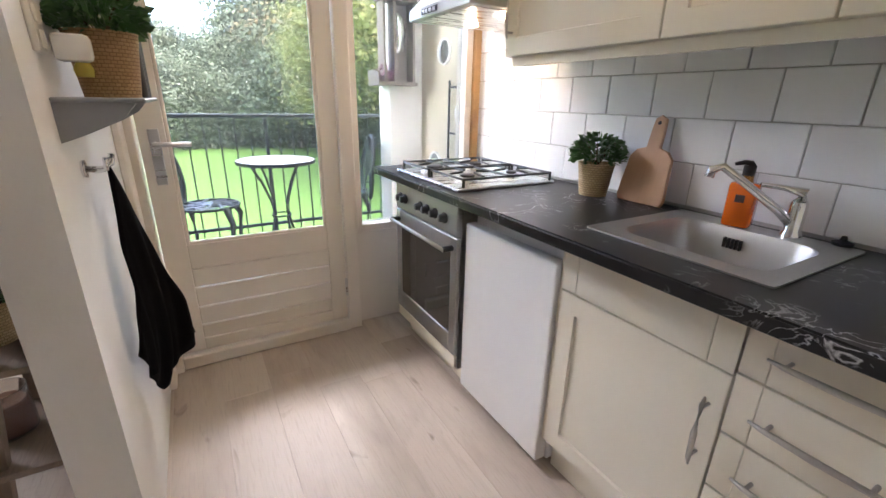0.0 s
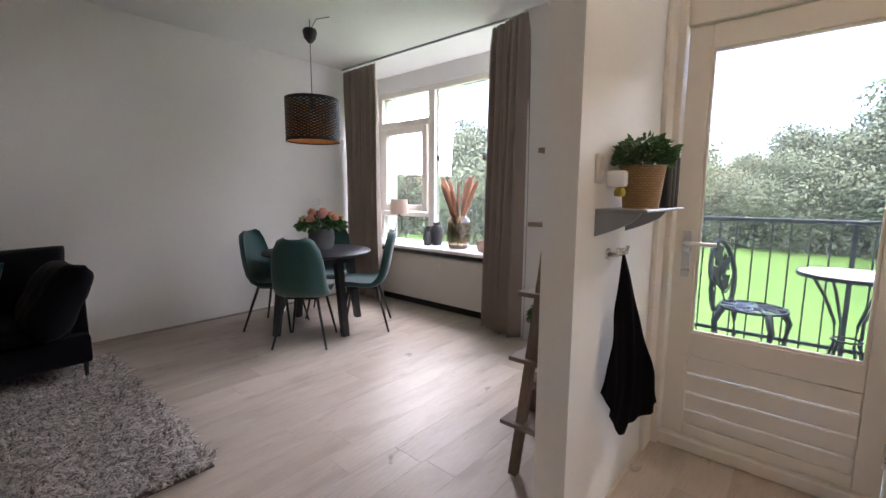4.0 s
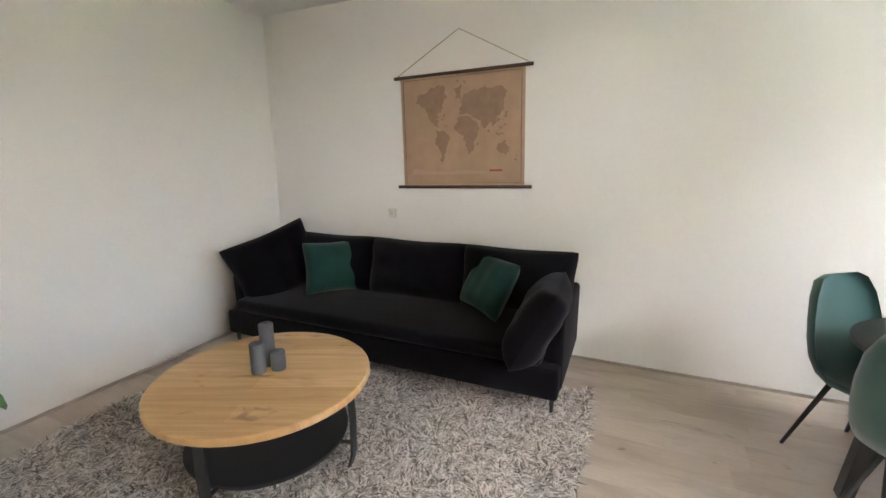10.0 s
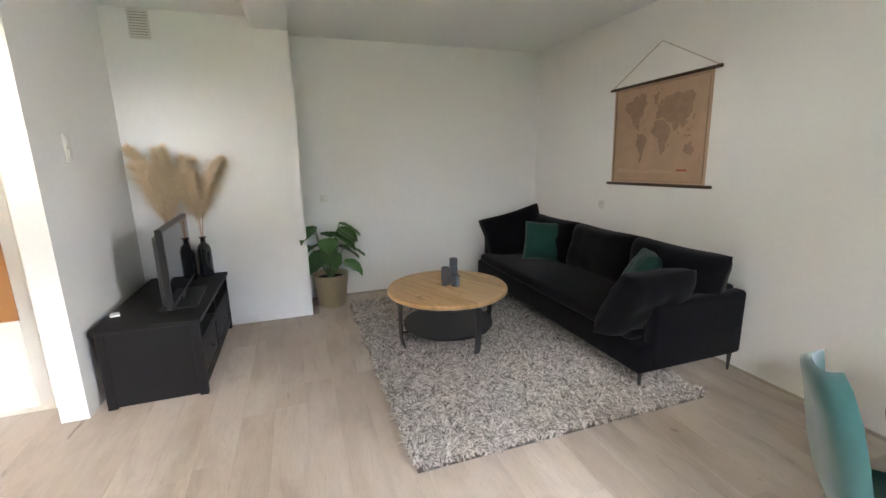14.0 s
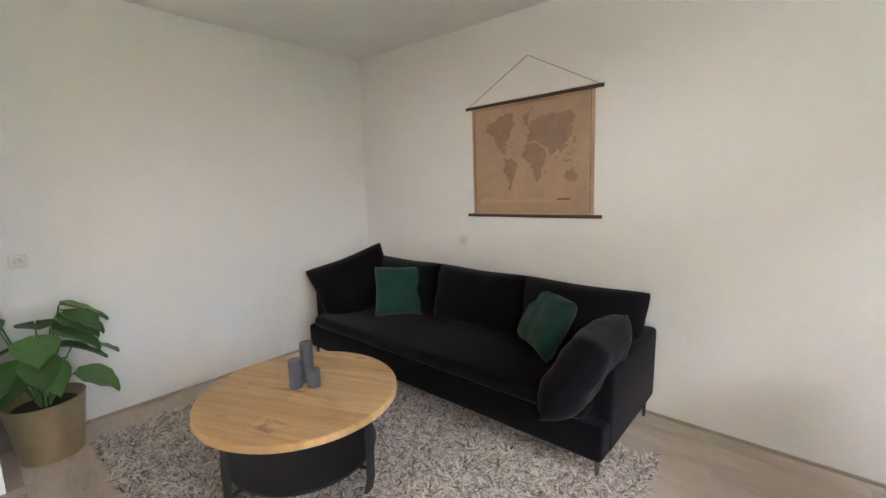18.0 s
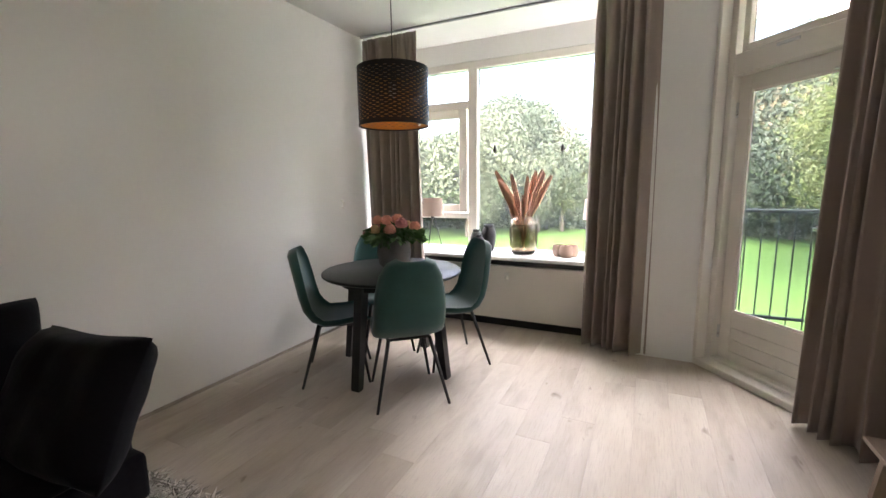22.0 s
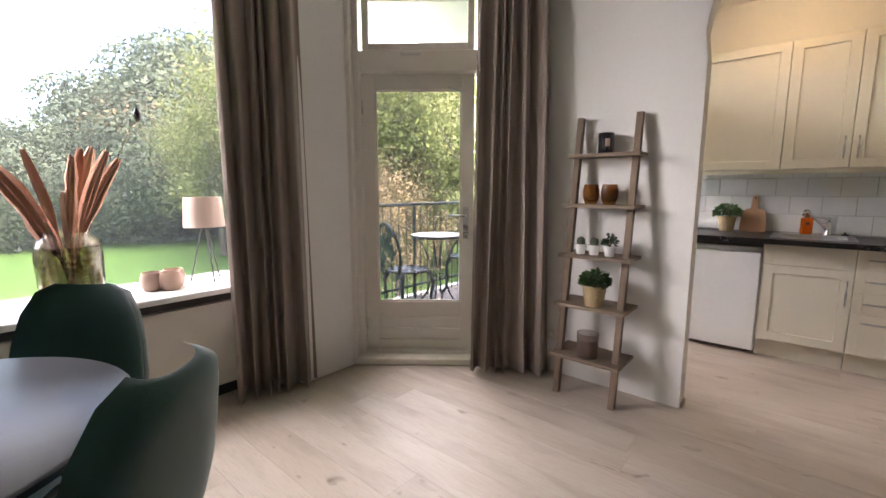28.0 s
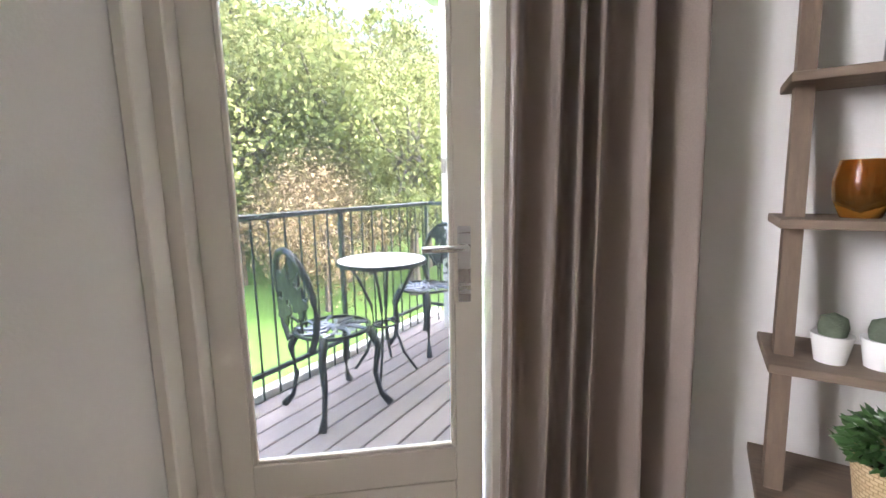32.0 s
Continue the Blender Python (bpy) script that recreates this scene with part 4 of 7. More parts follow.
# tall cabinet with the built-in fridge
cab = thing("tall_cabinet", "tall cream kitchen cabinet with a ventilation slot in its plinth", "cabinet")
part("body", one(FX + 0.021, -1.68, 0.14, EX - 0.002, -1.078, 2.33), M_CAB, cab)
part("side_panel", one(FX, -1.0765, 0.0, EX - 0.02, -1.0745, 2.33), M_CAB, cab)
for z0, z1, hz in ((0.145, 0.878, (0.84, 0.70)), (0.884, 2.075, (1.10, 0.92)), (2.081, 2.33, None)):
    d = part("door", shaker(B(), FX, -1.68, -1.078, z0, z1), M_CAB, cab)
    if hz:
        bar_handle(d, (-1.115, hz[0]), (-1.115, hz[1]), FX)
    else:
        bar_handle(d, (-1.45, 2.12), (-1.22, 2.12), FX)
part("plinth", one(FX + 0.04, -1.68, 0, FX + 0.055, -1.078, 0.14), M_CAB, cab)
part("plinth_vent", one(FX + 0.036, -1.52, 0.085, FX + 0.04, -1.16, 0.125), M_BLACK, cab)

# wall cabinets
UX, UZ0, UZ1 = 1.50, 1.42, 2.34
for y0, y1, hy in ((-0.275, 0.395, 0.36), (-0.655, -0.28, -0.622), (-1.065, -0.66, -0.693)):
    cab = thing("wall_cabinet", "cream shaker-style kitchen wall cabinet", "cabinet", "kitchen wall cabinets")
    part("body", one(UX + 0.021, y0, UZ0, EX - 0.002, y1, UZ1), M_CAB, cab)
    d = part("door", shaker(B(), UX, y0, y1, UZ0, UZ1), M_CAB, cab)
    bar_handle(d, (hy, UZ0 + 0.06), (hy, UZ0 + 0.22), UX)
rl = thing("light_rail", "cream rail below the wall cabinets", "rail")
part("rail", one(UX + 0.03, -1.05, UZ0 - 0.035, UX + 0.05, 0.385, UZ0 - 0.001), M_CAB, rl)
part("lamp_strip", one(UX + 0.08, -0.75, UZ0 - 0.022, UX + 0.13, -0.12, UZ0 - 0.001, 0.004), M_GREYMET, rl)

# extractor hood
hood = thing("extractor_hood", "stainless steel chimney extractor hood with lit spots", "hood")
HX0, HX1, HY0, HY1, HZ = 1.335, EX - 0.018, 0.41, 0.93, 1.595
part("rim", one(HX0, HY0, HZ, HX1, HY1, HZ + 0.04, 0.003), M_DARKSTEEL, hood)
poly = [(HX0, HZ + 0.041), (HX1, HZ + 0.041), (HX1, HZ + 0.37), (1.70, HZ + 0.37)]
part("canopy", prism(B(), poly, "y", HY0 + 0.001, HY1 - 0.001), M_DARKSTEEL, hood)
part("chimney", one(1.70, 0.56, HZ + 0.371, HX1, 0.78, H - 0.002, 0.003), M_STEEL, hood)
part("control_panel", one(HX0 - 0.003, 0.66, HZ + 0.010, HX0, 0.80, HZ + 0.032), M_BLACK, hood)
for k in range(4):
    part("button", one(HX0 - 0.006, 0.675 + k * 0.032, HZ + 0.014, HX0 - 0.003, 0.695 + k * 0.032, HZ + 0.028), M_STEEL, hood)
part("filter", one(HX0 + 0.03, HY0 + 0.03, HZ - 0.004, HX1 - 0.03, HY1 - 0.03, HZ - 0.001), M_STEEL, hood)
for y in (0.54, 0.80):
    part("spot_lamp", lathe(B(), [(0.0001, -0.010), (0.028, -0.010), (0.032, -0.005)], 16, (1.60, y, HZ)), M_SPOTGLOW, hood)

# small things on the worktop
potted("kitchen_plant", "bushy green plant in a pale wicker basket on the worktop", 1.715, 0.055, 0.911, 0.052, 0.068, 0.125, M_PALEWICKER, 0.092, 0.12, 620, 0.026, 3)
cb = thing("cutting_board", "beech cutting board with a handle leaning on the tiles", "cutting board", m=pose(1.752, -0.125, 0.911, 0, 11, 0))
poly = [(-0.085, 0), (0.085, 0), (0.095, 0.02), (0.082, 0.165), (0.06, 0.19), (0.026, 0.20), (0.024, 0.26), (0.02, 0.30), (0, 0.312), (-0.02, 0.30), (-0.024, 0.26), (-0.026, 0.20), (-0.06, 0.19), (-0.082, 0.165), (-0.095, 0.02)]
bm = prism(B(), poly, "x", -0.009, 0.009)
bmesh.ops.bevel(bm, geom=[e for e in bm.edges if e.calc_face_angle(0) > 1.2], offset=0.003, segments=1, affect="EDGES")
part("board", bm, M_BEECH, cb, smooth=25)
part("hole", tube(B(), [(-0.0095, 0, 0.285), (0.0095, 0, 0.285)], 0.007, 12), M_BLACK, cb)
so = thing("soap_dispenser", "orange soap bottle with a black pump", "soap dispenser", m=pose(1.735, -0.47, 0.916, 0, 0, 12))
part("bottle", box(B(), -0.028, -0.036, 0, 0.028, 0.036, 0.13, 0.010, seg=2), M_ORANGE, so, smooth=40)
part("label", one(-0.0286, -0.012, 0.075, -0.0281, 0.012, 0.097), M_ROD, so)
part("neck", lathe(B(), [(0.018, 0.128), (0.016, 0.14), (0.014, 0.155)], 16), M_GLASSBROWN, so, smooth=40)
part("pump", tube(B(), [(0, 0, 0.15), (0, 0, 0.178), (0, 0, 0.185), (-0.012, 0.012, 0.187), (-0.03, 0.03, 0.182)], [0.016, 0.016, 0.008, 0.007, 0.005], 10), M_BLACK, so, smooth=50)
sk = thing("wall_socket", "ivory wall socket on the tiles", "socket", "sockets", m=pose(EX - 0.016, -0.965, 1.26, 0, 0, 90))
part("plate", one(-0.04, 0, -0.04, 0.04, 0.010, 0.04, 0.004), M_PLASTIC, sk)
part("insert", one(-0.022, 0.0101, -0.022, 0.022, 0.013, 0.022, 0.006), M_PLASTIC, sk)
part("air_freshener", one(-0.02, 0.0131, -0.055, 0.02, 0.05, 0.02, 0.008), M_PORCELAIN, sk)
cord = thing("sink_plug", "black rubber sink plug on the worktop", "plug", m=pose(1.80, -0.70, 0.911))
part("stopper", lathe(B(), [(0.0001, 0.0), (0.022, 0.0), (0.024, 0.012), (0.008, 0.018), (0.006, 0.028), (0.0001, 0.03)], 16), M_BLACK, cord, smooth=40)

# ceiling lamp over the kitchen floor
kl = thing("kitchen_ceiling_lamp", "lit round opal glass ceiling lamp", "ceiling lamp", m=pose(1.18, -0.29, H))
part("base", lathe(B(), [(0.0001, -0.001), (0.12, -0.001), (0.12, -0.02), (0.0001, -0.02)], 28), M_WHITE, kl, smooth=30)
part("globe", lathe(B(), [(0.10, -0.021), (0.15, -0.07), (0.15, -0.12), (0.09, -0.17), (0.0001, -0.185)], 28), M_LAMPGLOW, kl, smooth=60)

# shelf, hooks and switch on the partition's kitchen side
PX = 0.12
sh = thing("wall_shelf", "small grey metal wall shelf with two curved brackets", "shelf")
part("board", one(PX, 0.145, 1.232, PX + 0.17, 0.655, 1.242, 0.003), M_GREYMET, sh)
for y in (0.15, 0.47):
    poly = [(PX, 1.146), (PX, 1.232), (PX + 0.15, 1.232)] + [(PX + 0.15 * (1 - t), 1.232 - 0.086 * t ** 0.6) for t in (0.15, 0.4, 0.65, 0.85)]
    part("bracket", prism(B(), poly, "y", y, y + 0.012), M_GREYMET, sh)
potted("shelf_plant", "leafy green plant in a woven tan basket on the shelf", PX + 0.092, 0.335, 1.242, 0.060, 0.077, 0.15, M_WICKER, 0.098, 0.12, 850, 0.026, 5)
for y in (0.47, 0.525, 0.58):
    b = thing("spice_bottle", "tall slim black bottle on the shelf", "bottle", "black bottles on the shelf", m=pose(PX + 0.14, y, 1.242))
    part("body", lathe(B(), [(0.0001, 0), (0.02, 0), (0.02, 0.19), (0.012, 0.20), (0.0001, 0.201)], 16), M_BLACK, b, smooth=40)
    part("cap", lathe(B(), [(0.013, 0.201), (0.013, 0.222), (0.0001, 0.223)], 12), M_STEEL, b, smooth=40)
sw = thing("light_switch", "ivory double wall switch above the shelf", "switch", m=pose(PX, 0.155, 1.377, 0, 0, -90) @ Matrix.Diagonal((0.75, 1, 0.58, 1)))
part("plate", one(-0.042, -0.001, -0.085, 0.042, 0.012, 0.085, 0.005), M_PLASTIC, sw)
part("rocker", one(-0.028, 0.012, 0.01, 0.028, 0.018, 0.07, 0.004), M_PLASTIC, sw)
part("socket_insert", one(-0.028, 0.012, -0.07, 0.028, 0.015, -0.01, 0.004), M_PLASTIC, sw)
af = thing("plug_in_freshener", "white plug-in air freshener with yellow oil", "air freshener", m=pose(PX + 0.05, 0.19, 1.345) @ Matrix.Diagonal((0.75, 0.75, 0.75, 1)))
part("holder", box(B(), -0.04, -0.025, -0.04, 0.05, 0.025, 0.035, 0.015, seg=2), M_PORCELAIN, af, smooth=40)
part("oil_flask", lathe(B(), [(0.0001, -0.083), (0.022, -0.08), (0.026, -0.06), (0.018, -0.041), (0.0001, -0.041)], 16, (0.02, 0, 0)), mat("yellow_oil", (0.75, 0.62, 0.12), 0.1, trans=0.6), af, smooth=40)

hk = thing("coat_hook", "chrome double wall hook", "hook", m=pose(PX, 0.285, 1.072))
part("plate", tube(B(), [(0, 0, 0), (0.008, 0, 0)], 0.022, 16), M_CHROME, hk, smooth=40)
for s in (-1, 1):
    part("prong", tube(B(), [(0.006, 0, 0), (0.035, 0.02 * s, -0.004), (0.055, 0.045 * s, 0.004), (0.058, 0.05 * s, 0.03)], [0.007, 0.006, 0.006, 0.007], 8), M_CHROME, hk, smooth=50)
part("stem", tube(B(), [(0.006, 0, 0), (0.045, 0, 0.0), (0.06, 0, 0.025)], 0.006, 8), M_CHROME, hk, smooth=50)
tw = thing("towel", "black kitchen towel hanging by its corner", "towel")
T_, L_, R_, B_ = Vector((0.168, 0.325, 1.085)), Vector((0.142, 0.212, 0.555)), Vector((0.265, 0.488, 0.46)), Vector((0.146, 0.45, 0.288))
bm = B()
n = 22
g = []
for i in range(n + 1):
    row = []
    for j in range(n + 1):
        u, v = i / n, j / n
        p = T_ * ((1 - u) * (1 - v)) + R_ * (u * (1 - v)) + L_ * ((1 - u) * v) + B_ * (u * v)
        k = u + v
        fold = math.sin((u - v) * 9 + 1.2) * 0.014 * min(1, k) + 0.010 * math.sin((u - v) * 19) * min(1, k * 0.7)
        row.append(bm.verts.new(p + Vector((0.75, -0.35, 0)) * fold + Vector((0.02 * math.sin(3.14 * min(1, k / 2)), 0, 0))))
    g.append(row)
for i in range(n):
    for j in range(n):
        bm.faces.new((g[i][j], g[i][j + 1], g[i + 1][j + 1], g[i + 1][j]))
tc = part("cloth", bm, M_TOWEL, tw, smooth=80)
mod = tc.modifiers.new("thickness", "SOLIDIFY")
mod.thickness = 0.006

# ---- living room ----
# sofa
sofa = thing("sofa", "long black velvet sofa with slim arms and thin metal legs", "sofa")
SX0, SX1, SY0, SY1 = -3.83, -2.90, -3.38, -0.762


def soft(x0, y0, z0, x1, y1, z1, r=0.04):
    return box(B(), x0, y0, z0, x1, y1, z1, r, seg=3)


part("base", soft(SX0, SY0 + 0.004, 0.15, SX1, SY1 - 0.004, 0.345, 0.025), M_SOFA, sofa, smooth=50)
part("seat_cushion", soft(SX0 + 0.14, SY0 + 0.10, 0.346, SX1 + 0.012, SY1 - 0.10, 0.445, 0.042), M_SOFA, sofa, smooth=50)
part("backrest", soft(SX0, SY0 + 0.10, 0.346, SX0 + 0.15, SY1 - 0.10, 0.64, 0.03), M_SOFA, sofa, smooth=50)
for y0, y1 in ((SY0, SY0 + 0.095), (SY1 - 0.095, SY1)):
    arm = part("armrest", soft(SX0 + 0.01, y0 - 0.003, 0.153, SX1 - 0.10, y1 + 0.003, 0.625, 0.03), M_SOFA, sofa, smooth=50)
    part("arm_piping", tube(B(), [(SX1 - 0.102, y0 + 0.01, 0.36), (SX1 - 0.10, y0 + 0.01, 0.60), (SX1 - 0.13, y0 + 0.01, 0.618), (SX0 + 0.05, y0 + 0.01, 0.622)], 0.006, 6), M_SOFA, arm)
for k in range(3):
    y0 = SY1 - 0.02 - (3 - k) * 0.815
    o = pillow("back_cushion", "", 0.90, 0.50, 0.30, pose(SX0 + 0.25, y0 + 0.41, 0.655, -12, 0, 90), M_SOFA, pinch=0.10, seed=k + 3)
    for key in ("label", "category"):
        if key in o:
            del o[key]
    o.parent = sofa
for x, y in ((SX1 - 0.05, SY1 - 0.04), (SX0 + 0.06, SY1 - 0.04), (SX1 - 0.05, SY0 + 0.05), (SX0 + 0.06, SY0 + 0.05)):
    part("leg", tube(B(), [(x, y, 0.15), (x, y, 0.012)], [0.016, 0.008], 8), M_BLACKMET, sofa)
pillow("scatter_cushion", "green velvet cushion on the sofa", 0.47, 0.45, 0.16, axes((-3.387, -2.69, 0.655), (-0.32, 0.33, 0.0), (-0.074, -0.086, 0.417)), M_GREENPIL, group="green cushions", seed=11)
pillow("scatter_cushion", "green velvet cushion leaning at the sofa's end", 0.47, 0.44, 0.15, axes((-3.42, -1.347, 0.652), (0.265, 0.354, -0.03), (-0.129, 0.138, 0.375)), M_GREENPIL, group="green cushions", seed=12)
pillow("scatter_cushion", "large black cushion propped in the sofa's corner", 0.78, 0.60, 0.26, axes((-3.30, -3.20, 0.655), (-0.62, 0.26, 0.197), (-0.25, -0.18, 0.96)), M_SOFA, group="black cushions", seed=13)
pillow("scatter_cushion", "large black cushion slumped over the sofa's arm", 0.66, 0.54, 0.24, axes((-3.05, -0.915, 0.595), (0.98, 0.06, 0.04), (0.14, 0.46, 0.86)), M_SOFA, group="black cushions", seed=14)

# rug
rug = thing("shag_rug", "grey-brown long-pile shag rug", "rug")
RX0, RX1, RY0, RY1 = -3.30, -1.35, -3.28, -0.60
part("backing", one(RX0, RY0, 0.0005, RX1, RY1, 0.010), M_RUGBASE, rug)
q = np.random.RandomState(5)
nc_, per = 7600, 12
cx, cy = RX0 + (RX1 - RX0) * q.rand(nc_), RY0 + (RY1 - RY0) * q.rand(nc_)
lean = q.rand(nc_) * 6.283 + 1.2 * np.sin(cx * 5) * np.cos(cy * 4)
cl = 0.045 + 0.035 * q.rand(nc_)
n = nc_ * per
rp_ = lambda a: np.repeat(a, per)
px = np.clip(rp_(cx) + 0.013 * q.randn(n), RX0 - 0.01, RX1 + 0.01)
py = np.clip(rp_(cy) + 0.013 * q.randn(n), RY0 - 0.01, RY1 + 0.01)
ax = rp_(lean) + 0.45 * q.randn(n)
L = rp_(cl) * (0.75 + 0.4 * q.rand(n))
d1 = np.stack([np.cos(ax), np.sin(ax), np.zeros(n)], 1)
sd = np.stack([-np.sin(ax), np.cos(ax), np.zeros(n)], 1) * (0.0032 + 0.0026 * q.rand(n))[:, None]
p0 = np.stack([px, py, np.full(n, 0.009)], 1)
up = np.array([0, 0, 1.0])
p1 = p0 + d1 * (L * 0.30)[:, None] + up * (L * 0.58)[:, None]
p2 = p0 + d1 * (L * 0.95)[:, None] + up * (L * (0.42 + 0.30 * q.rand(n)))[:, None]
vs = np.stack([p0 - sd, p0 + sd, p1 + sd, p1 - sd, p2], 1).reshape(-1, 3)
base = np.arange(n)[:, None] * 5
quads = base + np.array([[0, 1, 2, 3]])
tris = base + np.array([[3, 2, 4]])
me = bpy.data.meshes.new("pile")
me.from_pydata(vs.tolist(), [], quads.tolist() + tris.tolist())
pm = mat("shag_yarn_strands", (0.2, 0.18, 0.16), 0.95)
nt = pm.node_tree
gm, mx = nt.nodes.new("ShaderNodeNewGeometry"), nt.nodes.new("ShaderNodeMix")
mx.data_type = "RGBA"
mx.inputs["A"].default_value, mx.inputs["B"].default_value = (0.10, 0.083, 0.072, 1), (0.82, 0.76, 0.70, 1)
nt.links.new(gm.outputs["Random Per Island"], mx.inputs["Factor"])
nt.links.new(mx.outputs["Result"], nt.nodes["Principled BSDF"].inputs["Base Color"])
me.materials.append(pm)
pile = new("pile", me)
pile.parent = rug
tagged(pile, "grey-brown yarn pile of the rug", kind="stuff")

# coffee table
def staves(name, turn):
    """Oak boards glued side by side, each of its own tone, with long grain and a few dark knots."""
    m = mat(name, (0.50, 0.31, 0.14), 0.40, grain=0.1, scale=40, bump=0.04, bump_scale=40)
    nt = m.node_tree
    p = nt.nodes["Principled BSDF"]
    co, rot = nt.nodes.new("ShaderNodeTexCoord"), nt.nodes.new("ShaderNodeMapping")
    rot.inputs["Rotation"].default_value = (0, 0, math.radians(turn))
    nt.links.new(co.outputs["Object"], rot.inputs["Vector"])
    br = nt.nodes.new("ShaderNodeTexBrick")
    br.offset = 0.4
    for key, v in (("Scale", 1.0), ("Brick Width", 1.6), ("Row Height", 0.135), ("Mortar Size", 0.0007)):
        br.inputs[key].default_value = v
    br.inputs["Color1"].default_value, br.inputs["Color2"].default_value = (0.68, 0.45, 0.225, 1), (0.53, 0.325, 0.14, 1)
    br.inputs["Mortar"].default_value = (0.36, 0.21, 0.09, 1)
    nt.links.new(rot.outputs[0], br.inputs["Vector"])
    last = br.outputs["Color"]
    for sx, sy, sc, lo, hi, a in ((1.2, 26, 1.6, 0.35, 0.7, (0.36, 0.20, 0.075, 1)), (1.0, 3.2, 2.6, 0.60, 0.78, (0.30, 0.16, 0.06, 1)), (3.0, 7.0, 1.5, 0.64, 0.70, (0.10, 0.05, 0.02, 1))):
        mp, nz, rg, mx = (nt.nodes.new(k) for k in ("ShaderNodeMapping", "ShaderNodeTexNoise", "ShaderNodeMapRange", "ShaderNodeMix"))
        mp.inputs["Scale"].default_value, mp.inputs["Location"].default_value = (sx, sy, 1), (sx, 2.7, 0.6)
        nz.inputs["Scale"].default_value, nz.inputs["Detail"].default_value, nz.inputs["Distortion"].default_value = sc, 4.0, 0.6
        rg.inputs["From Min"].default_value, rg.inputs["From Max"].default_value, rg.inputs["To Max"].default_value = lo, hi, 0.55
        mx.data_type = "RGBA"
        mx.inputs["B"].default_value = a
        nt.links.new(rot.outputs[0], mp.inputs["Vector"])
        nt.links.new(mp.outputs[0], nz.inputs["Vector"])
        nt.links.new(nz.outputs["Fac"], rg.inputs["Value"])
        nt.links.new(rg.outputs[0], mx.inputs["Factor"])
        nt.links.new(last, mx.inputs["A"])
        last = mx.outputs["Result"]
    nt.links.new(last, p.inputs["Base Color"])
    return m


M_OAKTOP = staves("oak_staves", -113)
ct = thing("coffee_table", "round oak coffee table with black metal legs and lower shelf", "coffee table", m=pose(-2.042, -2.059, 0) @ Matrix.Diagonal((1.0, 1.0, 1.055, 1)))
part("tabletop", lathe(B(), [(0.0001, 0.435), (0.500, 0.435), (0.510, 0.442), (0.510, 0.466), (0.503, 0.472), (0.0001, 0.472)], 64), M_OAKTOP, ct, smooth=40)
part("apron", lathe(B(), [(0.44, 0.40), (0.44, 0.434), (0.425, 0.434), (0.425, 0.40)], 48, close=True), M_BLACKMET, ct, smooth=40)
part("lower_shelf", lathe(B(), [(0.0001, 0.15), (0.38, 0.15), (0.385, 0.16), (0.385, 0.172), (0.0001, 0.172)], 48), M_BLACKMET, ct, smooth=40)
for k in range(4):
    R = pose(0, 0, 0, 0, 0, 12 + 90 * k)
    out = [(0.440, 0.434), (0.447, 0.28), (0.443, 0.12), (0.425, 0.05), (0.40, 0.034), (0.30, 0.034)]
    inn = [(0.30, 0.022), (0.405, 0.022), (0.436, 0.042), (0.455, 0.115), (0.459, 0.28), (0.452, 0.434)]
    leg = part("leg", prism(B(), out + inn, "y", -0.026, 0.026, R), M_BLACKMET, ct, smooth=25)
    part("foot_pad", box(B(), 0.40, -0.02, 0.012, 0.43, 0.02, 0.0225, 0.0, R), M_BLACKMET, leg)
    part("shelf_strut", tube(B(), [R @ Vector((0.375, 0, 0.16)), R @ Vector((0.445, 0, 0.165))], 0.009, 8), M_BLACKMET, ct)
for x, y, r, h, lab in ((-2.105, -2.028, 0.036, 0.095, "short"), (-2.038, -2.092, 0.035, 0.155, "middle-sized"), (-2.118, -2.106, 0.035, 0.224, "tall")):
    c = thing("pillar_candle", lab + " slate grey pillar candle on the coffee table", "candle", "candles on the coffee table", m=pose(x, y, 0.4985))
    part("wax", lathe(B(), [(0.0001, 0), (r, 0), (r, h - 0.004), (r - 0.004, h), (r * 0.5, h - 0.004), (0.0001, h - 0.006)], 24), M_CANDLE, c, smooth=40)
    part("wick", tube(B(), [(0, 0, h - 0.006), (0.001, 0, h + 0.006)], 0.001, 5), M_BLACK, c)

# wall map
wm = thing("wall_map", "sepia world map hanging from a string between wooden rods", "wall map", m=pose(WX, -1.728, 1.735, 0, 0, 90) @ Matrix.Rotation(radians(-1.2), 4, "Y"))
MW, MH = 1.02, 0.85
part("sheet", one(-MW / 2, -0.014, -MH / 2, MW / 2, -0.012, MH / 2), M_MAPMARGIN, wm)
part("print", one(-MW / 2 + 0.035, -0.0155, -MH / 2 + 0.03, MW / 2 - 0.035, -0.0145, MH / 2 - 0.025), M_MAP, wm)
bm = ring(B(), -MW / 2 + 0.022, MW / 2 - 0.022, -MH / 2 + 0.02, MH / 2 - 0.016, -0.0158, -0.0148, 0.006)
part("border_line", bm, M_MAPLAND, wm)
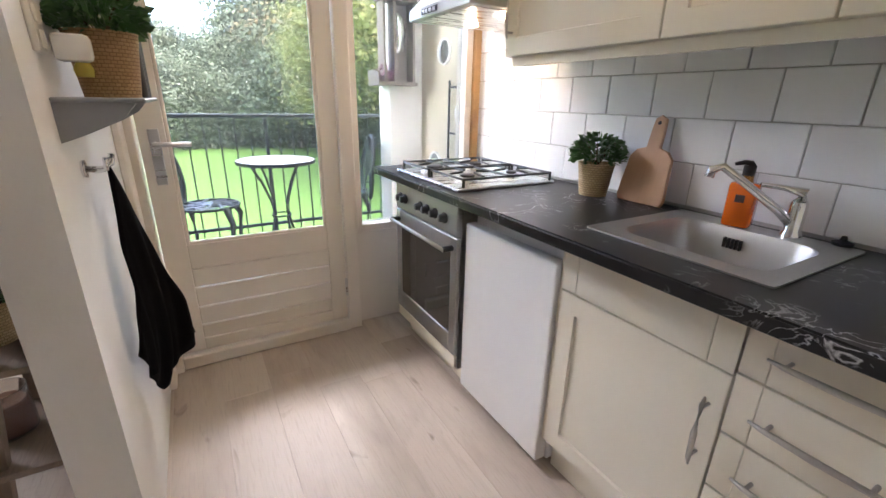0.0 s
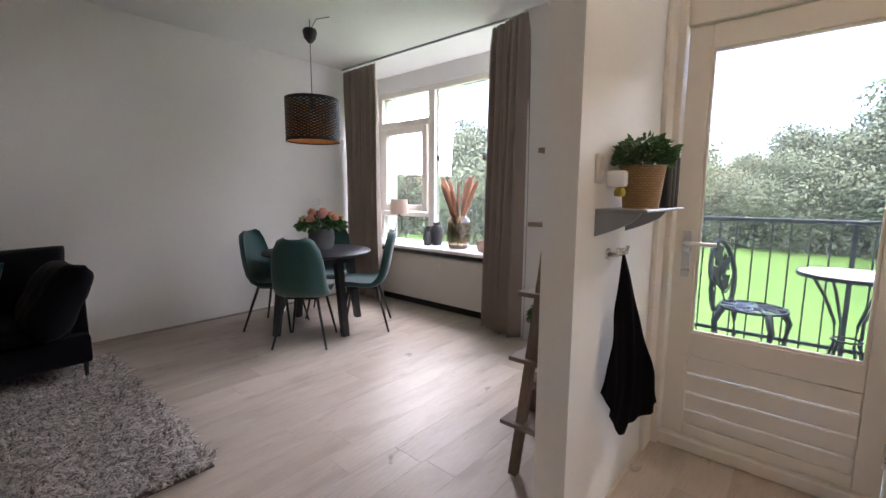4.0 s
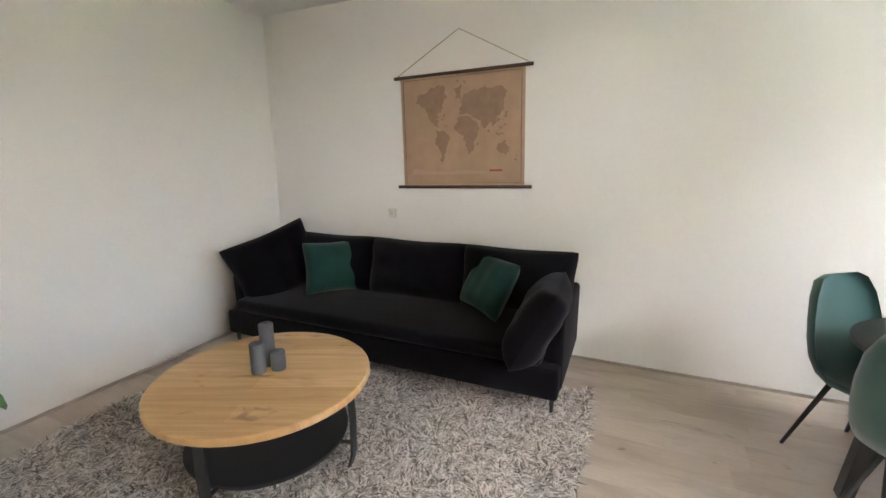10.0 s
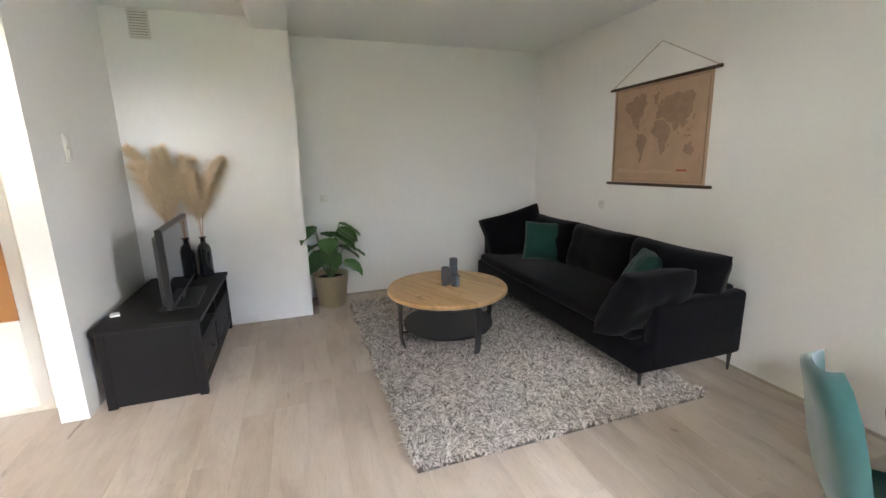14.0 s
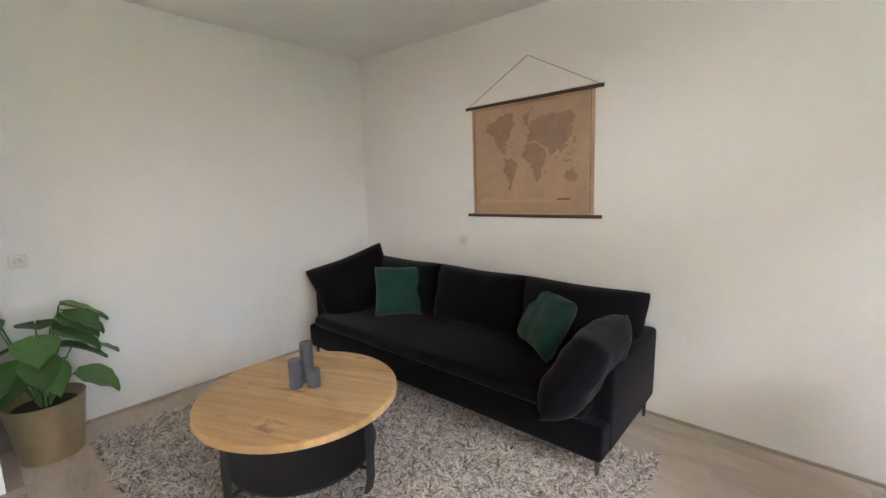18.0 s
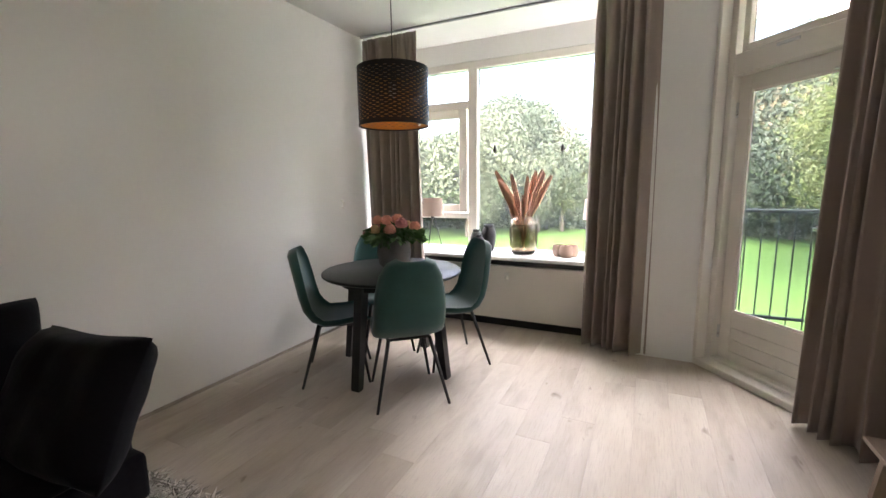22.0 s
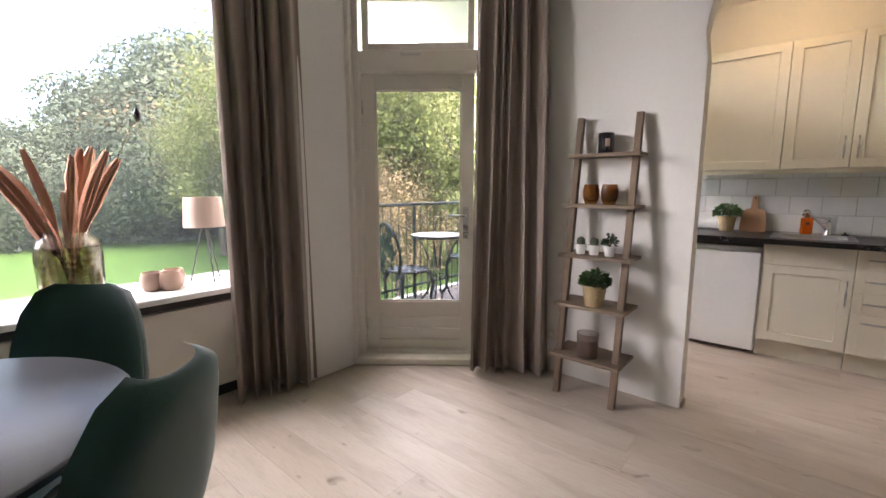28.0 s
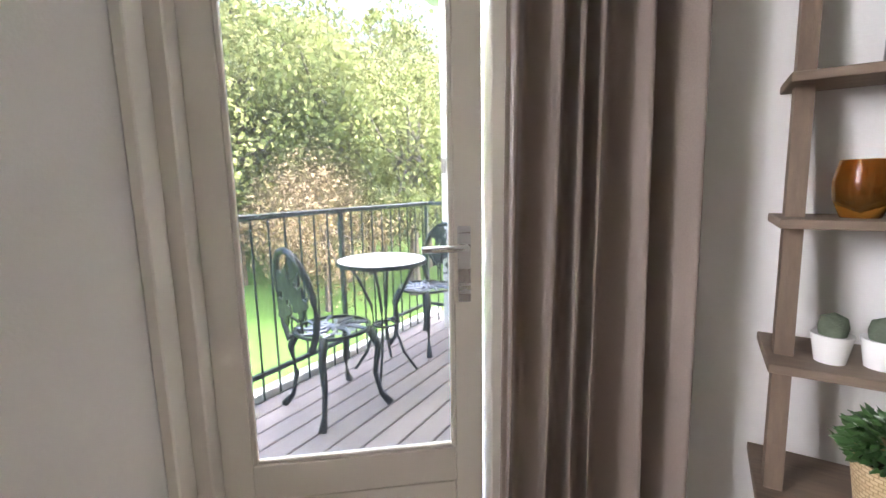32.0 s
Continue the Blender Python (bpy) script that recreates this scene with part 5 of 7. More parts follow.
lands = {
    "north_land": [(-.28, .30), (-.20, .33), (-.12, .33), (-.10, .26), (-.14, .18), (-.19, .14), (-.21, .08), (-.18, .03), (-.22, .05), (-.27, .11), (-.30, .20), (-.38, .24), (-.36, .29)],
    "south_land": [(-.20, .02), (-.13, .00), (-.085, -.05), (-.11, -.12), (-.14, -.18), (-.155, -.25), (-.175, -.22), (-.185, -.12), (-.215, -.05)],
    "ice_land": [(-.06, .33), (.02, .34), (.01, .27), (-.03, .23)],
    "southern_continent": [(-.02, .10), (.05, .11), (.10, .09), (.15, .04), (.14, -.02), (.11, -.10), (.085, -.18), (.06, -.18), (.045, -.09), (.03, -.03), (-.02, -.01), (-.045, .04)],
    "great_landmass": [(-.01, .12), (.02, .19), (.03, .26), (.10, .29), (.20, .32), (.32, .31), (.38, .26), (.35, .20), (.33, .12), (.29, .07), (.26, .02), (.23, .07), (.20, .00), (.17, .07), (.10, .10), (.06, .13)],
    "island_continent": [(.31, -.10), (.37, -.08), (.40, -.14), (.37, -.20), (.32, -.18), (.29, -.15)],
    "island": [(.28, -.01), (.33, -.03), (.36, -.05), (.31, -.05)]}


def coast(poly, seed):
    """Breaks each side of a coarse outline into a ragged shore."""
    r = random.Random(seed)
    for step in (0.022, 0.012, 0.006):
        out = []
        for (ax, ay), (bx, by) in zip(poly, poly[1:] + poly[:1]):
            L = math.hypot(bx - ax, by - ay)
            o = r.uniform(-1, 1) * min(step, L * 0.28)
            out += [(ax, ay), ((ax + bx) / 2 - (by - ay) / L * o, (ay + by) / 2 + (bx - ax) / L * o)]
        poly = out
    return poly


for k, (nm, poly) in enumerate(lands.items()):
    part(nm, prism(B(), coast(poly, k + 2), "y", -0.0172, -0.0156), M_MAPLAND, wm)
q = random.Random(17)
for cx, cy, n, sp in ((-.15, .09, 5, .04), (-.24, .27, 6, .06), (.30, .02, 9, .06), (.14, -.10, 2, .03), (.36, .10, 4, .03), (.0, .24, 3, .03), (-.02, .34, 3, .05), (.43, -.2, 2, .02)):
    for _ in range(n):
        x_, y_, s_ = cx + q.gauss(0, sp * 0.6), cy + q.gauss(0, sp * 0.6), q.uniform(0.006, 0.016)
        part("island", prism(B(), coast([(x_ - s_, y_), (x_, y_ + s_ * 0.8), (x_ + s_, y_ + s_ * 0.3), (x_ + s_ * 0.2, y_ - s_)], q.randint(0, 99)), "y", -0.0170, -0.0156), M_MAPLAND, wm)
part("polar_coast", prism(B(), [(-.42, -.285), (-.30, -.30), (-.10, -.315), (.02, -.30), (.20, -.312), (.22, -.33), (-.44, -.335)], "y", -0.0165, -0.0156), M_MAPMARGIN, wm)
for k in range(5):
    part("meridian", one(-0.40 + k * 0.2, -0.0160, -MH / 2 + 0.03, -0.399 + k * 0.2, -0.0157, MH / 2 - 0.025), M_MAPLAND, wm)
part("caption", one(0.24, -0.0172, -0.315, 0.34, -0.0156, -0.300), mat("red_print", (0.30, 0.07, 0.05), 0.8), wm)
for s in (-1, 1):
    part("rod", tube(B(), [(-0.565, -0.014, s * (MH / 2 + 0.008)), (0.565, -0.014, s * (MH / 2 + 0.008))], 0.013, 10), M_ROD, wm, smooth=50)
part("string", tube(B(), [(-0.54, -0.014, MH / 2 + 0.02), (-0.03, -0.006, MH / 2 + 0.30), (0.0, -0.006, MH / 2 + 0.315), (0.03, -0.006, MH / 2 + 0.30), (0.54, -0.014, MH / 2 + 0.02)], 0.003, 6), M_STRING, wm)
part("nail", tube(B(), [(0, 0, MH / 2 + 0.312), (0, -0.012, MH / 2 + 0.315)], 0.004, 8), M_STEEL, wm)


def socket(label, m, wide=0.08):
    s = thing("wall_socket", label, "socket", "sockets", m=m)
    part("plate", one(-wide / 2, -0.011, -0.04, wide / 2, 0.0, 0.04, 0.004), M_PLASTIC, s)
    part("insert", tube(B(), [(0, -0.011, 0), (0, -0.014, 0)], 0.021, 16), M_PLASTIC, s, smooth=40)
    return s


socket("ivory wall socket above the sofa", pose(WX, -2.365, 1.062, 0, 0, 90))
socket("ivory wall socket behind the potted plant", pose(-1.175, SY, 1.145, 0, 0, 180))
socket("ivory wall socket low on the partition", pose(0, 0.822, 0.27, 0, 0, -90))
socket("small ivory plate on the radiator panel", pose(-2.365, 2.15, 0.50), 0.045)
ls = thing("light_switch", "ivory wall switch on the wall stub", "switch", m=pose(0.47, -2.20, 1.68, 0, 0, -90))
part("plate", one(-0.04, -0.012, -0.09, 0.04, 0, 0.09, 0.005), M_PLASTIC, ls)
part("rocker", one(-0.026, -0.018, 0.01, 0.026, -0.012, 0.07, 0.004), M_PLASTIC, ls)
part("lower_rocker", one(-0.026, -0.018, -0.07, 0.026, -0.012, -0.01, 0.004), M_PLASTIC, ls)
vg = thing("vent_grille", "small square ivory vent grille high on the wall", "vent", m=pose(0.20, CY, 2.675, 0, 0, 180))
part("frame", ring(B(), -0.075, 0.075, -0.11, 0.11, -0.012, 0, 0.014), M_PLASTIC, vg)
part("backing", one(-0.061, -0.003, -0.096, 0.061, -0.001, 0.096), M_GAP, vg)
for k in range(9):
    part("slat", one(-0.061, -0.011, -0.092 + k * 0.021, 0.061, -0.003, -0.080 + k * 0.021), M_PLASTIC, vg)
hp = thing("curtain_hook", "small white wall hook beside the curtain", "hook", m=pose(WX, 1.62, 1.188))
part("hook", tube(B(), [(0, 0, 0.03), (0.02, 0, 0.035), (0.03, 0, 0.0), (0.02, 0, -0.035), (0, 0, -0.03)], 0.006, 8), M_PLASTIC, hp, smooth=50)

# television bench
tb = thing("tv_bench", "black-brown wooden television bench with drawers and open slots", "tv bench")
TX0, TX1, TY0, TY1, TZ = -0.192, 0.41, -3.11, -1.842, 0.555
part("top", one(TX0 - 0.02, TY0, TZ - 0.028, TX1, TY1 + 0.02, TZ, 0.003), M_DARKWOOD, tb)
for y in (TY0 + 0.01, TY1 - 0.03):
    sd_ = part("side_panel", one(TX0, y, 0.012, TX1 - 0.02, y + 0.03, TZ - 0.029, 0.002), M_DARKWOOD, tb)
for x in (TX0, TX1 - 0.07):
    for y in (TY0 + 0.006, TY1 - 0.034):
        part("leg", one(x - 0.003, y, 0, x + 0.05, y + 0.038, TZ - 0.03, 0.002), M_DARKWOOD, tb)
part("back_panel", one(TX1 - 0.03, TY0 + 0.04, 0.05, TX1 - 0.02, TY1 - 0.04, TZ - 0.03), M_DARKWOOD, tb)
part("shelf", one(TX0 + 0.005, TY0 + 0.04, 0.36, TX1 - 0.03, TY1 - 0.04, 0.38), M_DARKWOOD, tb)
part("bottom", one(TX0 + 0.005, TY0 + 0.04, 0.05, TX1 - 0.03, TY1 - 0.04, 0.07), M_DARKWOOD, tb)
part("divider", one(TX0 + 0.005, (TY0 + TY1) / 2 - 0.012, 0.07, TX1 - 0.03, (TY0 + TY1) / 2 + 0.012, TZ - 0.03), M_DARKWOOD, tb)
for a, b in ((TY0 + 0.045, (TY0 + TY1) / 2 - 0.016), ((TY0 + TY1) / 2 + 0.016, TY1 - 0.045)):
    d = part("drawer", shaker(B(), TX0 + 0.004, a, b, 0.075, 0.355, 0.035, 0.018), M_DARKWOOD, tb)
    part("knob", tube(B(), [(TX0 + 0.01, (a + b) / 2, 0.22), (TX0 - 0.008, (a + b) / 2, 0.22), (TX0 - 0.018, (a + b) / 2, 0.22)], [0.006, 0.006, 0.014], 12), M_BLACKMET, d, smooth=40)
tv = thing("television", "black flat-screen television on the bench, switched off", "television", m=pose(-0.005, -2.365, TZ, 0, 0, -87))
part("screen_frame", one(-0.465, -0.02, 0.055, 0.465, 0.02, 0.60, 0.006), M_BLACK, tv)
part("screen", one(-0.442, -0.0215, 0.085, 0.442, -0.0202, 0.578), M_SCREEN, tv)
part("back_housing", prism(B(), [(-0.44, 0.021), (0.44, 0.021), (0.40, 0.05), (0.26, 0.085), (-0.26, 0.085), (-0.40, 0.05)], "z", 0.08, 0.52), M_BLACK, tv)
part("neck", one(-0.07, -0.008, 0.012, 0.07, 0.016, 0.055, 0.003), M_BLACK, tv)
part("stand", one(-0.27, -0.13, 0.0, 0.27, 0.11, 0.012, 0.004), M_BLACK, tv)
rb = thing("paper_card", "small white card on the television bench", "card", m=pose(0.36, -2.12, TZ, 0, 0, 20) @ Matrix.Diagonal((0.7, 0.7, 1, 1)))
part("card", one(-0.04, -0.05, 0, 0.04, 0.05, 0.012, 0.002), M_PORCELAIN, rb)


def bottle(x, y, h, group="black bottles on the bench"):
    b = thing("bottle_vase", "glossy black bottle-shaped vase on the bench", "vase", group, m=pose(x, y, TZ))
    r = 0.058
    part("body", lathe(B(), [(0.0001, 0), (r * 0.9, 0), (r, 0.01), (r, h * 0.68), (r * 0.8, h * 0.78), (0.022, h * 0.85), (0.02, h * 0.95), (0.032, h * 0.985), (0.032, h), (0.016, h), (0.014, h * 0.9)], 24), M_BOTTLE, b, smooth=50)
    return b


def pampas(x, y, z, stems, seed):
    t = thing("pampas_grass", "dried beige pampas plumes in a black vase", "dried grass", "pampas bunches", m=pose(x, y, z))
    q = np.random.RandomState(seed)
    vs, fs = [], []
    for k in range(stems):
        a, lean = 6.283 * (k + 0.6 * q.rand()) / stems, 0.03 + 0.15 * q.rand()
        hh = 0.44 + 0.26 * q.rand()
        dx, dy = math.cos(a) * lean, math.sin(a) * lean * 0.75
        bow = lambda s: Vector((dx * s * s * (1 + 0.25 * s), dy * s * s * (1 + 0.25 * s), -0.15 + (hh + 0.15) * (s - 0.10 * s ** 4 * (lean / 0.2))))
        part("stem", tube(B(), [bow(s) for s in (0, 0.2, 0.4, 0.6, 0.8, 1.0)], 0.0020, 5), M_DRIED, t)
        side = 1 if q.rand() < 0.5 else -1
        for j in range(2000):
            s = 0.50 + 0.66 * q.rand()
            c = bow(s)
            ax = (bow(s + 0.02) - c).normalized()
            u = (s - 0.50) / 0.66
            ln = (0.045 + 0.105 * math.sin(math.pi * (0.15 + 0.75 * u))) * (0.5 + 0.8 * q.rand())
            out = Vector((q.randn() + 0.5 * side, q.randn(), q.randn() - 0.2)).normalized()
            d = (ax * 1.0 + out * (0.65 + 0.6 * q.rand())).normalized()
            e = c + d * ln + Vector((0, 0, -0.35 * ln * q.rand()))
            mid = c.lerp(e, 0.55) + Vector((0, 0, 0.10 * ln))
            sv = d.cross(out).normalized() * 0.0021
            i = len(vs)
            vs += [tuple(c - sv * 0.5), tuple(c + sv * 0.5), tuple(mid + sv), tuple(mid - sv), tuple(e)]
            fs += [(i, i + 1, i + 2, i + 3), (i + 3, i + 2, i + 4)]
    me = bpy.data.meshes.new("plumes")
    me.from_pydata(vs, [], fs)
    me.materials.append(M_PAMPAS)
    o = new("plumes", me)
    o.parent = t
    return t


for x, y, h in ((-0.058, -3.035, 0.36), (0.062, -2.95, 0.33), (0.175, -2.965, 0.38)):
    bottle(x, y, h)
pampas(-0.058, -3.035, TZ + 0.36, 8, 2)
pampas(0.175, -2.965, TZ + 0.38, 9, 4)

# plant in a gold pot
pl = thing("potted_plant", "large-leaved green houseplant in a hammered gold pot", "plant", m=pose(-1.17, -3.43, 0) @ Matrix.Diagonal((1.18, 1.18, 1.12, 1)))
wrapped("pot", [(0.124, 0), (0.138, 0.12), (0.160, 0.305), (0.163, 0.315)], 36, M_GOLD, pl, "hammered gold pot")
part("soil", lathe(B(), [(0.0001, 0.27), (0.13, 0.27)], 24), M_SOIL, pl)
q = random.Random(9)
for k in range(26):
    a, el = k * 2.4 + q.uniform(-0.3, 0.3), 0.06 + 0.12 * q.random()
    z = 0.42 + 0.38 * q.random()
    tip = Vector((math.cos(a) * el, math.sin(a) * el, z))
    part("stem", tube(B(), [(0.02 * math.cos(a), 0.02 * math.sin(a), 0.27), tip * 0.55 + Vector((0, 0, 0.14)), tip], 0.004, 5), M_LEAF, pl)
    d = Vector((math.cos(a), math.sin(a), -0.35)).normalized()
    s = d.cross(Vector((0, 0, 1))).normalized()
    nrm = s.cross(d)
    L, Wd = 0.165 + 0.05 * q.random(), 0.088 + 0.02 * q.random()
    bm = B()
    rows_ = []
    for i in range(8):
        t = i / 7
        w = Wd * math.sin(math.pi * min(1, t * 0.9 + 0.09)) ** 0.8 * (1 - 0.3 * t) if 0 < i < 7 else 0.004
        c = tip + d * (L * t) + Vector((0, 0, -0.07 * t * t))
        rows_.append([bm.verts.new(c + s * w * u + nrm * (0.022 * abs(u) - 0.004 * math.sin(t * 20) * abs(u))) for u in (-1, -0.5, 0, 0.5, 1)])
    for ra, rb_ in zip(rows_, rows_[1:]):
        for i in range(4):
            bm.faces.new((ra[i], ra[i + 1], rb_[i + 1], rb_[i]))
    part("leaf", bm, M_LEAF, pl, smooth=80)

# dining table
TC = Vector((-2.872, 0.965, 0))
dt = thing("dining_table", "round black wooden dining table on four straight legs", "table", m=pose(TC.x, TC.y, 0))
part("tabletop", lathe(B(), [(0.0001, 0.722), (0.49, 0.722), (0.503, 0.73), (0.503, 0.744), (0.495, 0.75), (0.0001, 0.75)], 72), M_TABLE, dt, smooth=40)
part("apron", lathe(B(), [(0.37, 0.66), (0.37, 0.721), (0.35, 0.721), (0.35, 0.66)], 48, close=True), M_TABLE, dt, smooth=40)
for k in range(4):
    R = pose(0, 0, 0, 0, 0, 90 * k - 3)
    bm = B()
    prism(bm, [(0.385, 0.721), (0.31, 0.721), (0.415, 0), (0.465, 0)], "y", -0.032, 0.032, R)
    part("leg", bm, M_TABLE, dt)


# dining chair with an upholstered shell
def dining_chair():
    t = thing("dining_chair", "teal velvet shell dining chair with thin black metal legs", "chair", "chairs round the table")
    prof = [(0.215, 0.435), (0.20, 0.452), (0.12, 0.452), (0.02, 0.440), (-0.08, 0.440), (-0.15, 0.462), (-0.195, 0.52), (-0.22, 0.60), (-0.24, 0.69), (-0.262, 0.78), (-0.283, 0.845), (-0.292, 0.868)]
    wid = [0.17, 0.195, 0.215, 0.225, 0.228, 0.228, 0.225, 0.222, 0.212, 0.188, 0.145, 0.085]
    prof = [(y, z if z < 0.45 else 0.45 + (z - 0.45) * 1.14) for y, z in prof]
    n = 12
    bm = B()
    lay = []
    for off in (0.0, 1.0):
        g = []
        for i, ((y, z), w) in enumerate(zip(prof, wid)):
            a, b = prof[max(i - 1, 0)], prof[min(i + 1, len(prof) - 1)]
            ty, tz = b[0] - a[0], b[1] - a[1]
            l = math.hypot(ty, tz)
            ny, nz = -tz / l * -1, ty / l * -1
            th = 0.032 * (1 if 0 < i < len(prof) - 1 else 0.5)
            row = []
            for j in range(n + 1):
                u = 2 * j / n - 1
                cup = (0.030 if i < 5 else 0.052) * abs(u) ** 2.4
                e = th * off * (1 - abs(u) ** 6 * 0.7)
                row.append(bm.verts.new((w * math.sin(u * 1.5708) / 1.0 if abs(u) < 1 else w * u, y + ny * cup - ny * e, z + nz * cup - nz * e)))
            g.append(row)
        lay.append(g)
        for i in range(len(prof) - 1):
            for j in range(n):
                bm.faces.new((g[i][j], g[i][j + 1], g[i + 1][j + 1], g[i + 1][j]))
    a, b = lay
    m_, k_ = len(prof) - 1, n
    rim = [(0, j) for j in range(k_)] + [(i, k_) for i in range(m_)] + [(m_, k_ - j) for j in range(k_)] + [(m_ - i, 0) for i in range(m_)]
    for k in range(len(rim)):
        p, r = rim[k], rim[(k + 1) % len(rim)]
        bm.faces.new((a[p[0]][p[1]], a[r[0]][r[1]], b[r[0]][r[1]], b[p[0]][p[1]]))
    bmesh.ops.recalc_face_normals(bm, faces=bm.faces[:])
    part("shell", bm, M_TEAL, t, smooth=60)
    bm = B()
    for s in (-1, 1):
        tube(bm, [(s * 0.13, 0.15, 0.408), (s * 0.13, -0.13, 0.405)], 0.010, 8)
    for y in (0.13, -0.11):
        tube(bm, [(-0.13, y, 0.408), (0.13, y, 0.408)], 0.009, 8)
    part("seat_frame", bm, M_BLACKMET, t)
    for x, y, fx, fy in ((0.13, 0.14, 0.205, 0.215), (-0.13, 0.14, -0.205, 0.215), (0.13, -0.12, 0.225, -0.235), (-0.13, -0.12, -0.225, -0.235)):
        part("leg", tube(B(), [(x, y, 0.412), (fx, fy, 0.0)], [0.013, 0.009], 10), M_BLACKMET, t, smooth=50)
    return t


chair = dining_chair()
places = [pose(x, y, 0, 0, 0, ang + 90) for x, y, ang in ((-2.581, 0.651, -48.3), (-2.547, 1.272, 45.6), (-3.18, 1.29, 135), (-3.178, 0.703, -144.6))]
chair.matrix_basis = places[0]
for p in places[1:]:
    copy_thing(chair, p)

# flowers on the table
fp = thing("flower_pot", "grey clay pot on the dining table", "pot", m=pose(-2.885, 1.02, 0.75) @ Matrix.Diagonal((1.08, 1.08, 1.25, 1)))
wrapped("pot", [(0.075, 0), (0.105, 0.03), (0.115, 0.09), (0.108, 0.15), (0.10, 0.165)], 32, M_CONCRETE, fp)
fl = thing("flower_bouquet", "bouquet of peach and pink flowers with green leaves in the pot", "flowers", m=pose(-2.885, 1.02, 0.955))
foliage(fl, "foliage", (0, 0, -0.02), 0.20, 0.14, 380, 0.06, M_LEAF, 21, 0.5)
q = random.Random(3)
for k in range(12):
    a, r = k * 2.399, 0.03 + 0.115 * math.sqrt(k / 12)
    c = Vector((1.3 * r * math.cos(a), 1.3 * r * math.sin(a), 0.19 - r * 0.75 + q.uniform(-0.03, 0.03)))
    bm = B()
    R_b = 0.040 + 0.010 * q.random()
    for ringk, (el, cnt) in enumerate(((78, 4), (58, 7), (38, 9), (16, 11), (-8, 12))):
        for j in range(cnt):
            b = 6.283 * j / cnt + ringk * 0.7
            el_t, el_b = radians(el + q.uniform(-6, 6)), radians(el - 34)
            d_t = Vector((math.cos(b) * math.cos(el_t), math.sin(b) * math.cos(el_t), math.sin(el_t)))
            d_b = Vector((math.cos(b) * math.cos(el_b), math.sin(b) * math.cos(el_b), math.sin(el_b)))
            s = Vector((-math.sin(b), math.cos(b), 0)) * R_b * 0.34
            p, e = c + d_b * R_b * 0.72, c + d_t * R_b * q.uniform(0.94, 1.08)
            mid = (p + e) / 2 + d_t * 0.002
            bm.faces.new([bm.verts.new(v) for v in (p - s * 0.5, p + s * 0.5, mid + s * 1.1, e + s * 0.7, e + d_t * 0.003, e - s * 0.7, mid - s * 1.1)])
    part("blossom", bm, (M_PEACH, M_PINK, M_PEACH, M_CREAMPETAL)[k % 4], fl)
for k in range(5):
    a = 0.4 + k * 0.3
    part("lime_leaf", prism(B(), [(0, 0), (0.05, 0.02), (0.11, 0.0), (0.05, -0.02)], "z", 0, 0.002, pose(0.12 * math.cos(a), 0.12 * math.sin(a), 0.03 + 0.01 * k, 0, 30, 57.3 * a)), M_LIME, fl)
for k, (dx, dy) in enumerate(((-0.2, -0.05), (-0.17, -0.12))):
    part("bud", lathe(B(), [(0.0001, -0.02), (0.018, -0.006), (0.02, 0.006), (0.0001, 0.018)], 10, (dx, dy, 0.06)), M_PINK, fl, smooth=60)

# pendant lamp
pn = thing("pendant_lamp", "perforated black metal pendant lamp with a gold lining", "pendant lamp", m=pose(-2.78, 0.90, 0))
SR, Z0, Z1 = 0.235, 1.755, 2.125
nc, nr = 216, 120


def shade_wall(R, inward):
    vs, fs = [], []
    for j in range(nr + 1):
        for i in range(nc):
            a = 6.28318 * i / nc
            vs.append((R * math.cos(a), R * math.sin(a), Z0 + (Z1 - Z0) * j / nr))
    for j in range(nr):
        for i in range(nc):
            cell = (i + (4 if (j // 4) % 2 else 0)) % 8
            hole = 8 < j < nr - 8 and j % 4 == 1 and cell in (1, 2, 3)
            if not hole:
                k = (i + 1) % nc
                f = (j * nc + i, j * nc + k, (j + 1) * nc + k, (j + 1) * nc + i)
                fs.append(f[::-1] if inward else f)
    me = bpy.data.meshes.new("shade")
    me.from_pydata(vs, [], fs)
    return me


me = shade_wall(SR, False)
me.materials.append(M_SHADEMET)
sh_ = new("shade", me)
sh_.parent = pn
me = shade_wall(SR - 0.002, True)
me.materials.append(M_GOLDIN)
li = new("lining", me)
li.parent = sh_
tagged(li, "gold inner lining")
part("rim", lathe(B(), [(SR - 0.006, Z0 - 0.004), (SR + 0.002, Z0 - 0.004), (SR + 0.002, Z0 + 0.006), (SR - 0.006, Z0 + 0.006)], 64, close=True), M_SHADEMET, sh_)
bm = B()
for k in range(3):
    a = k * 2.0944
    tube(bm, [(0, 0, Z1 - 0.03), (SR * math.cos(a), SR * math.sin(a), Z1 - 0.01)], 0.0035, 6)
part("spider", bm, M_BLACKMET, pn)
part("lamp_holder", lathe(B(), [(0.0001, Z1 - 0.09), (0.02, Z1 - 0.09), (0.02, Z1 - 0.02), (0.03, Z1 - 0.005), (0.012, Z1 + 0.02), (0.0001, Z1 + 0.03)], 16), M_BLACKMET, pn, smooth=40)
part("bulb", lathe(B(), [(0.0001, Z1 - 0.19), (0.024, Z1 - 0.175), (0.03, Z1 - 0.15), (0.02, Z1 - 0.11), (0.014, Z1 - 0.09)], 16), M_PORCELAIN, pn, smooth=60)
part("cord", tube(B(), [(0, 0, Z1 + 0.02), (0, 0, 2.62)], 0.0035, 6), M_BLACKMET, pn)
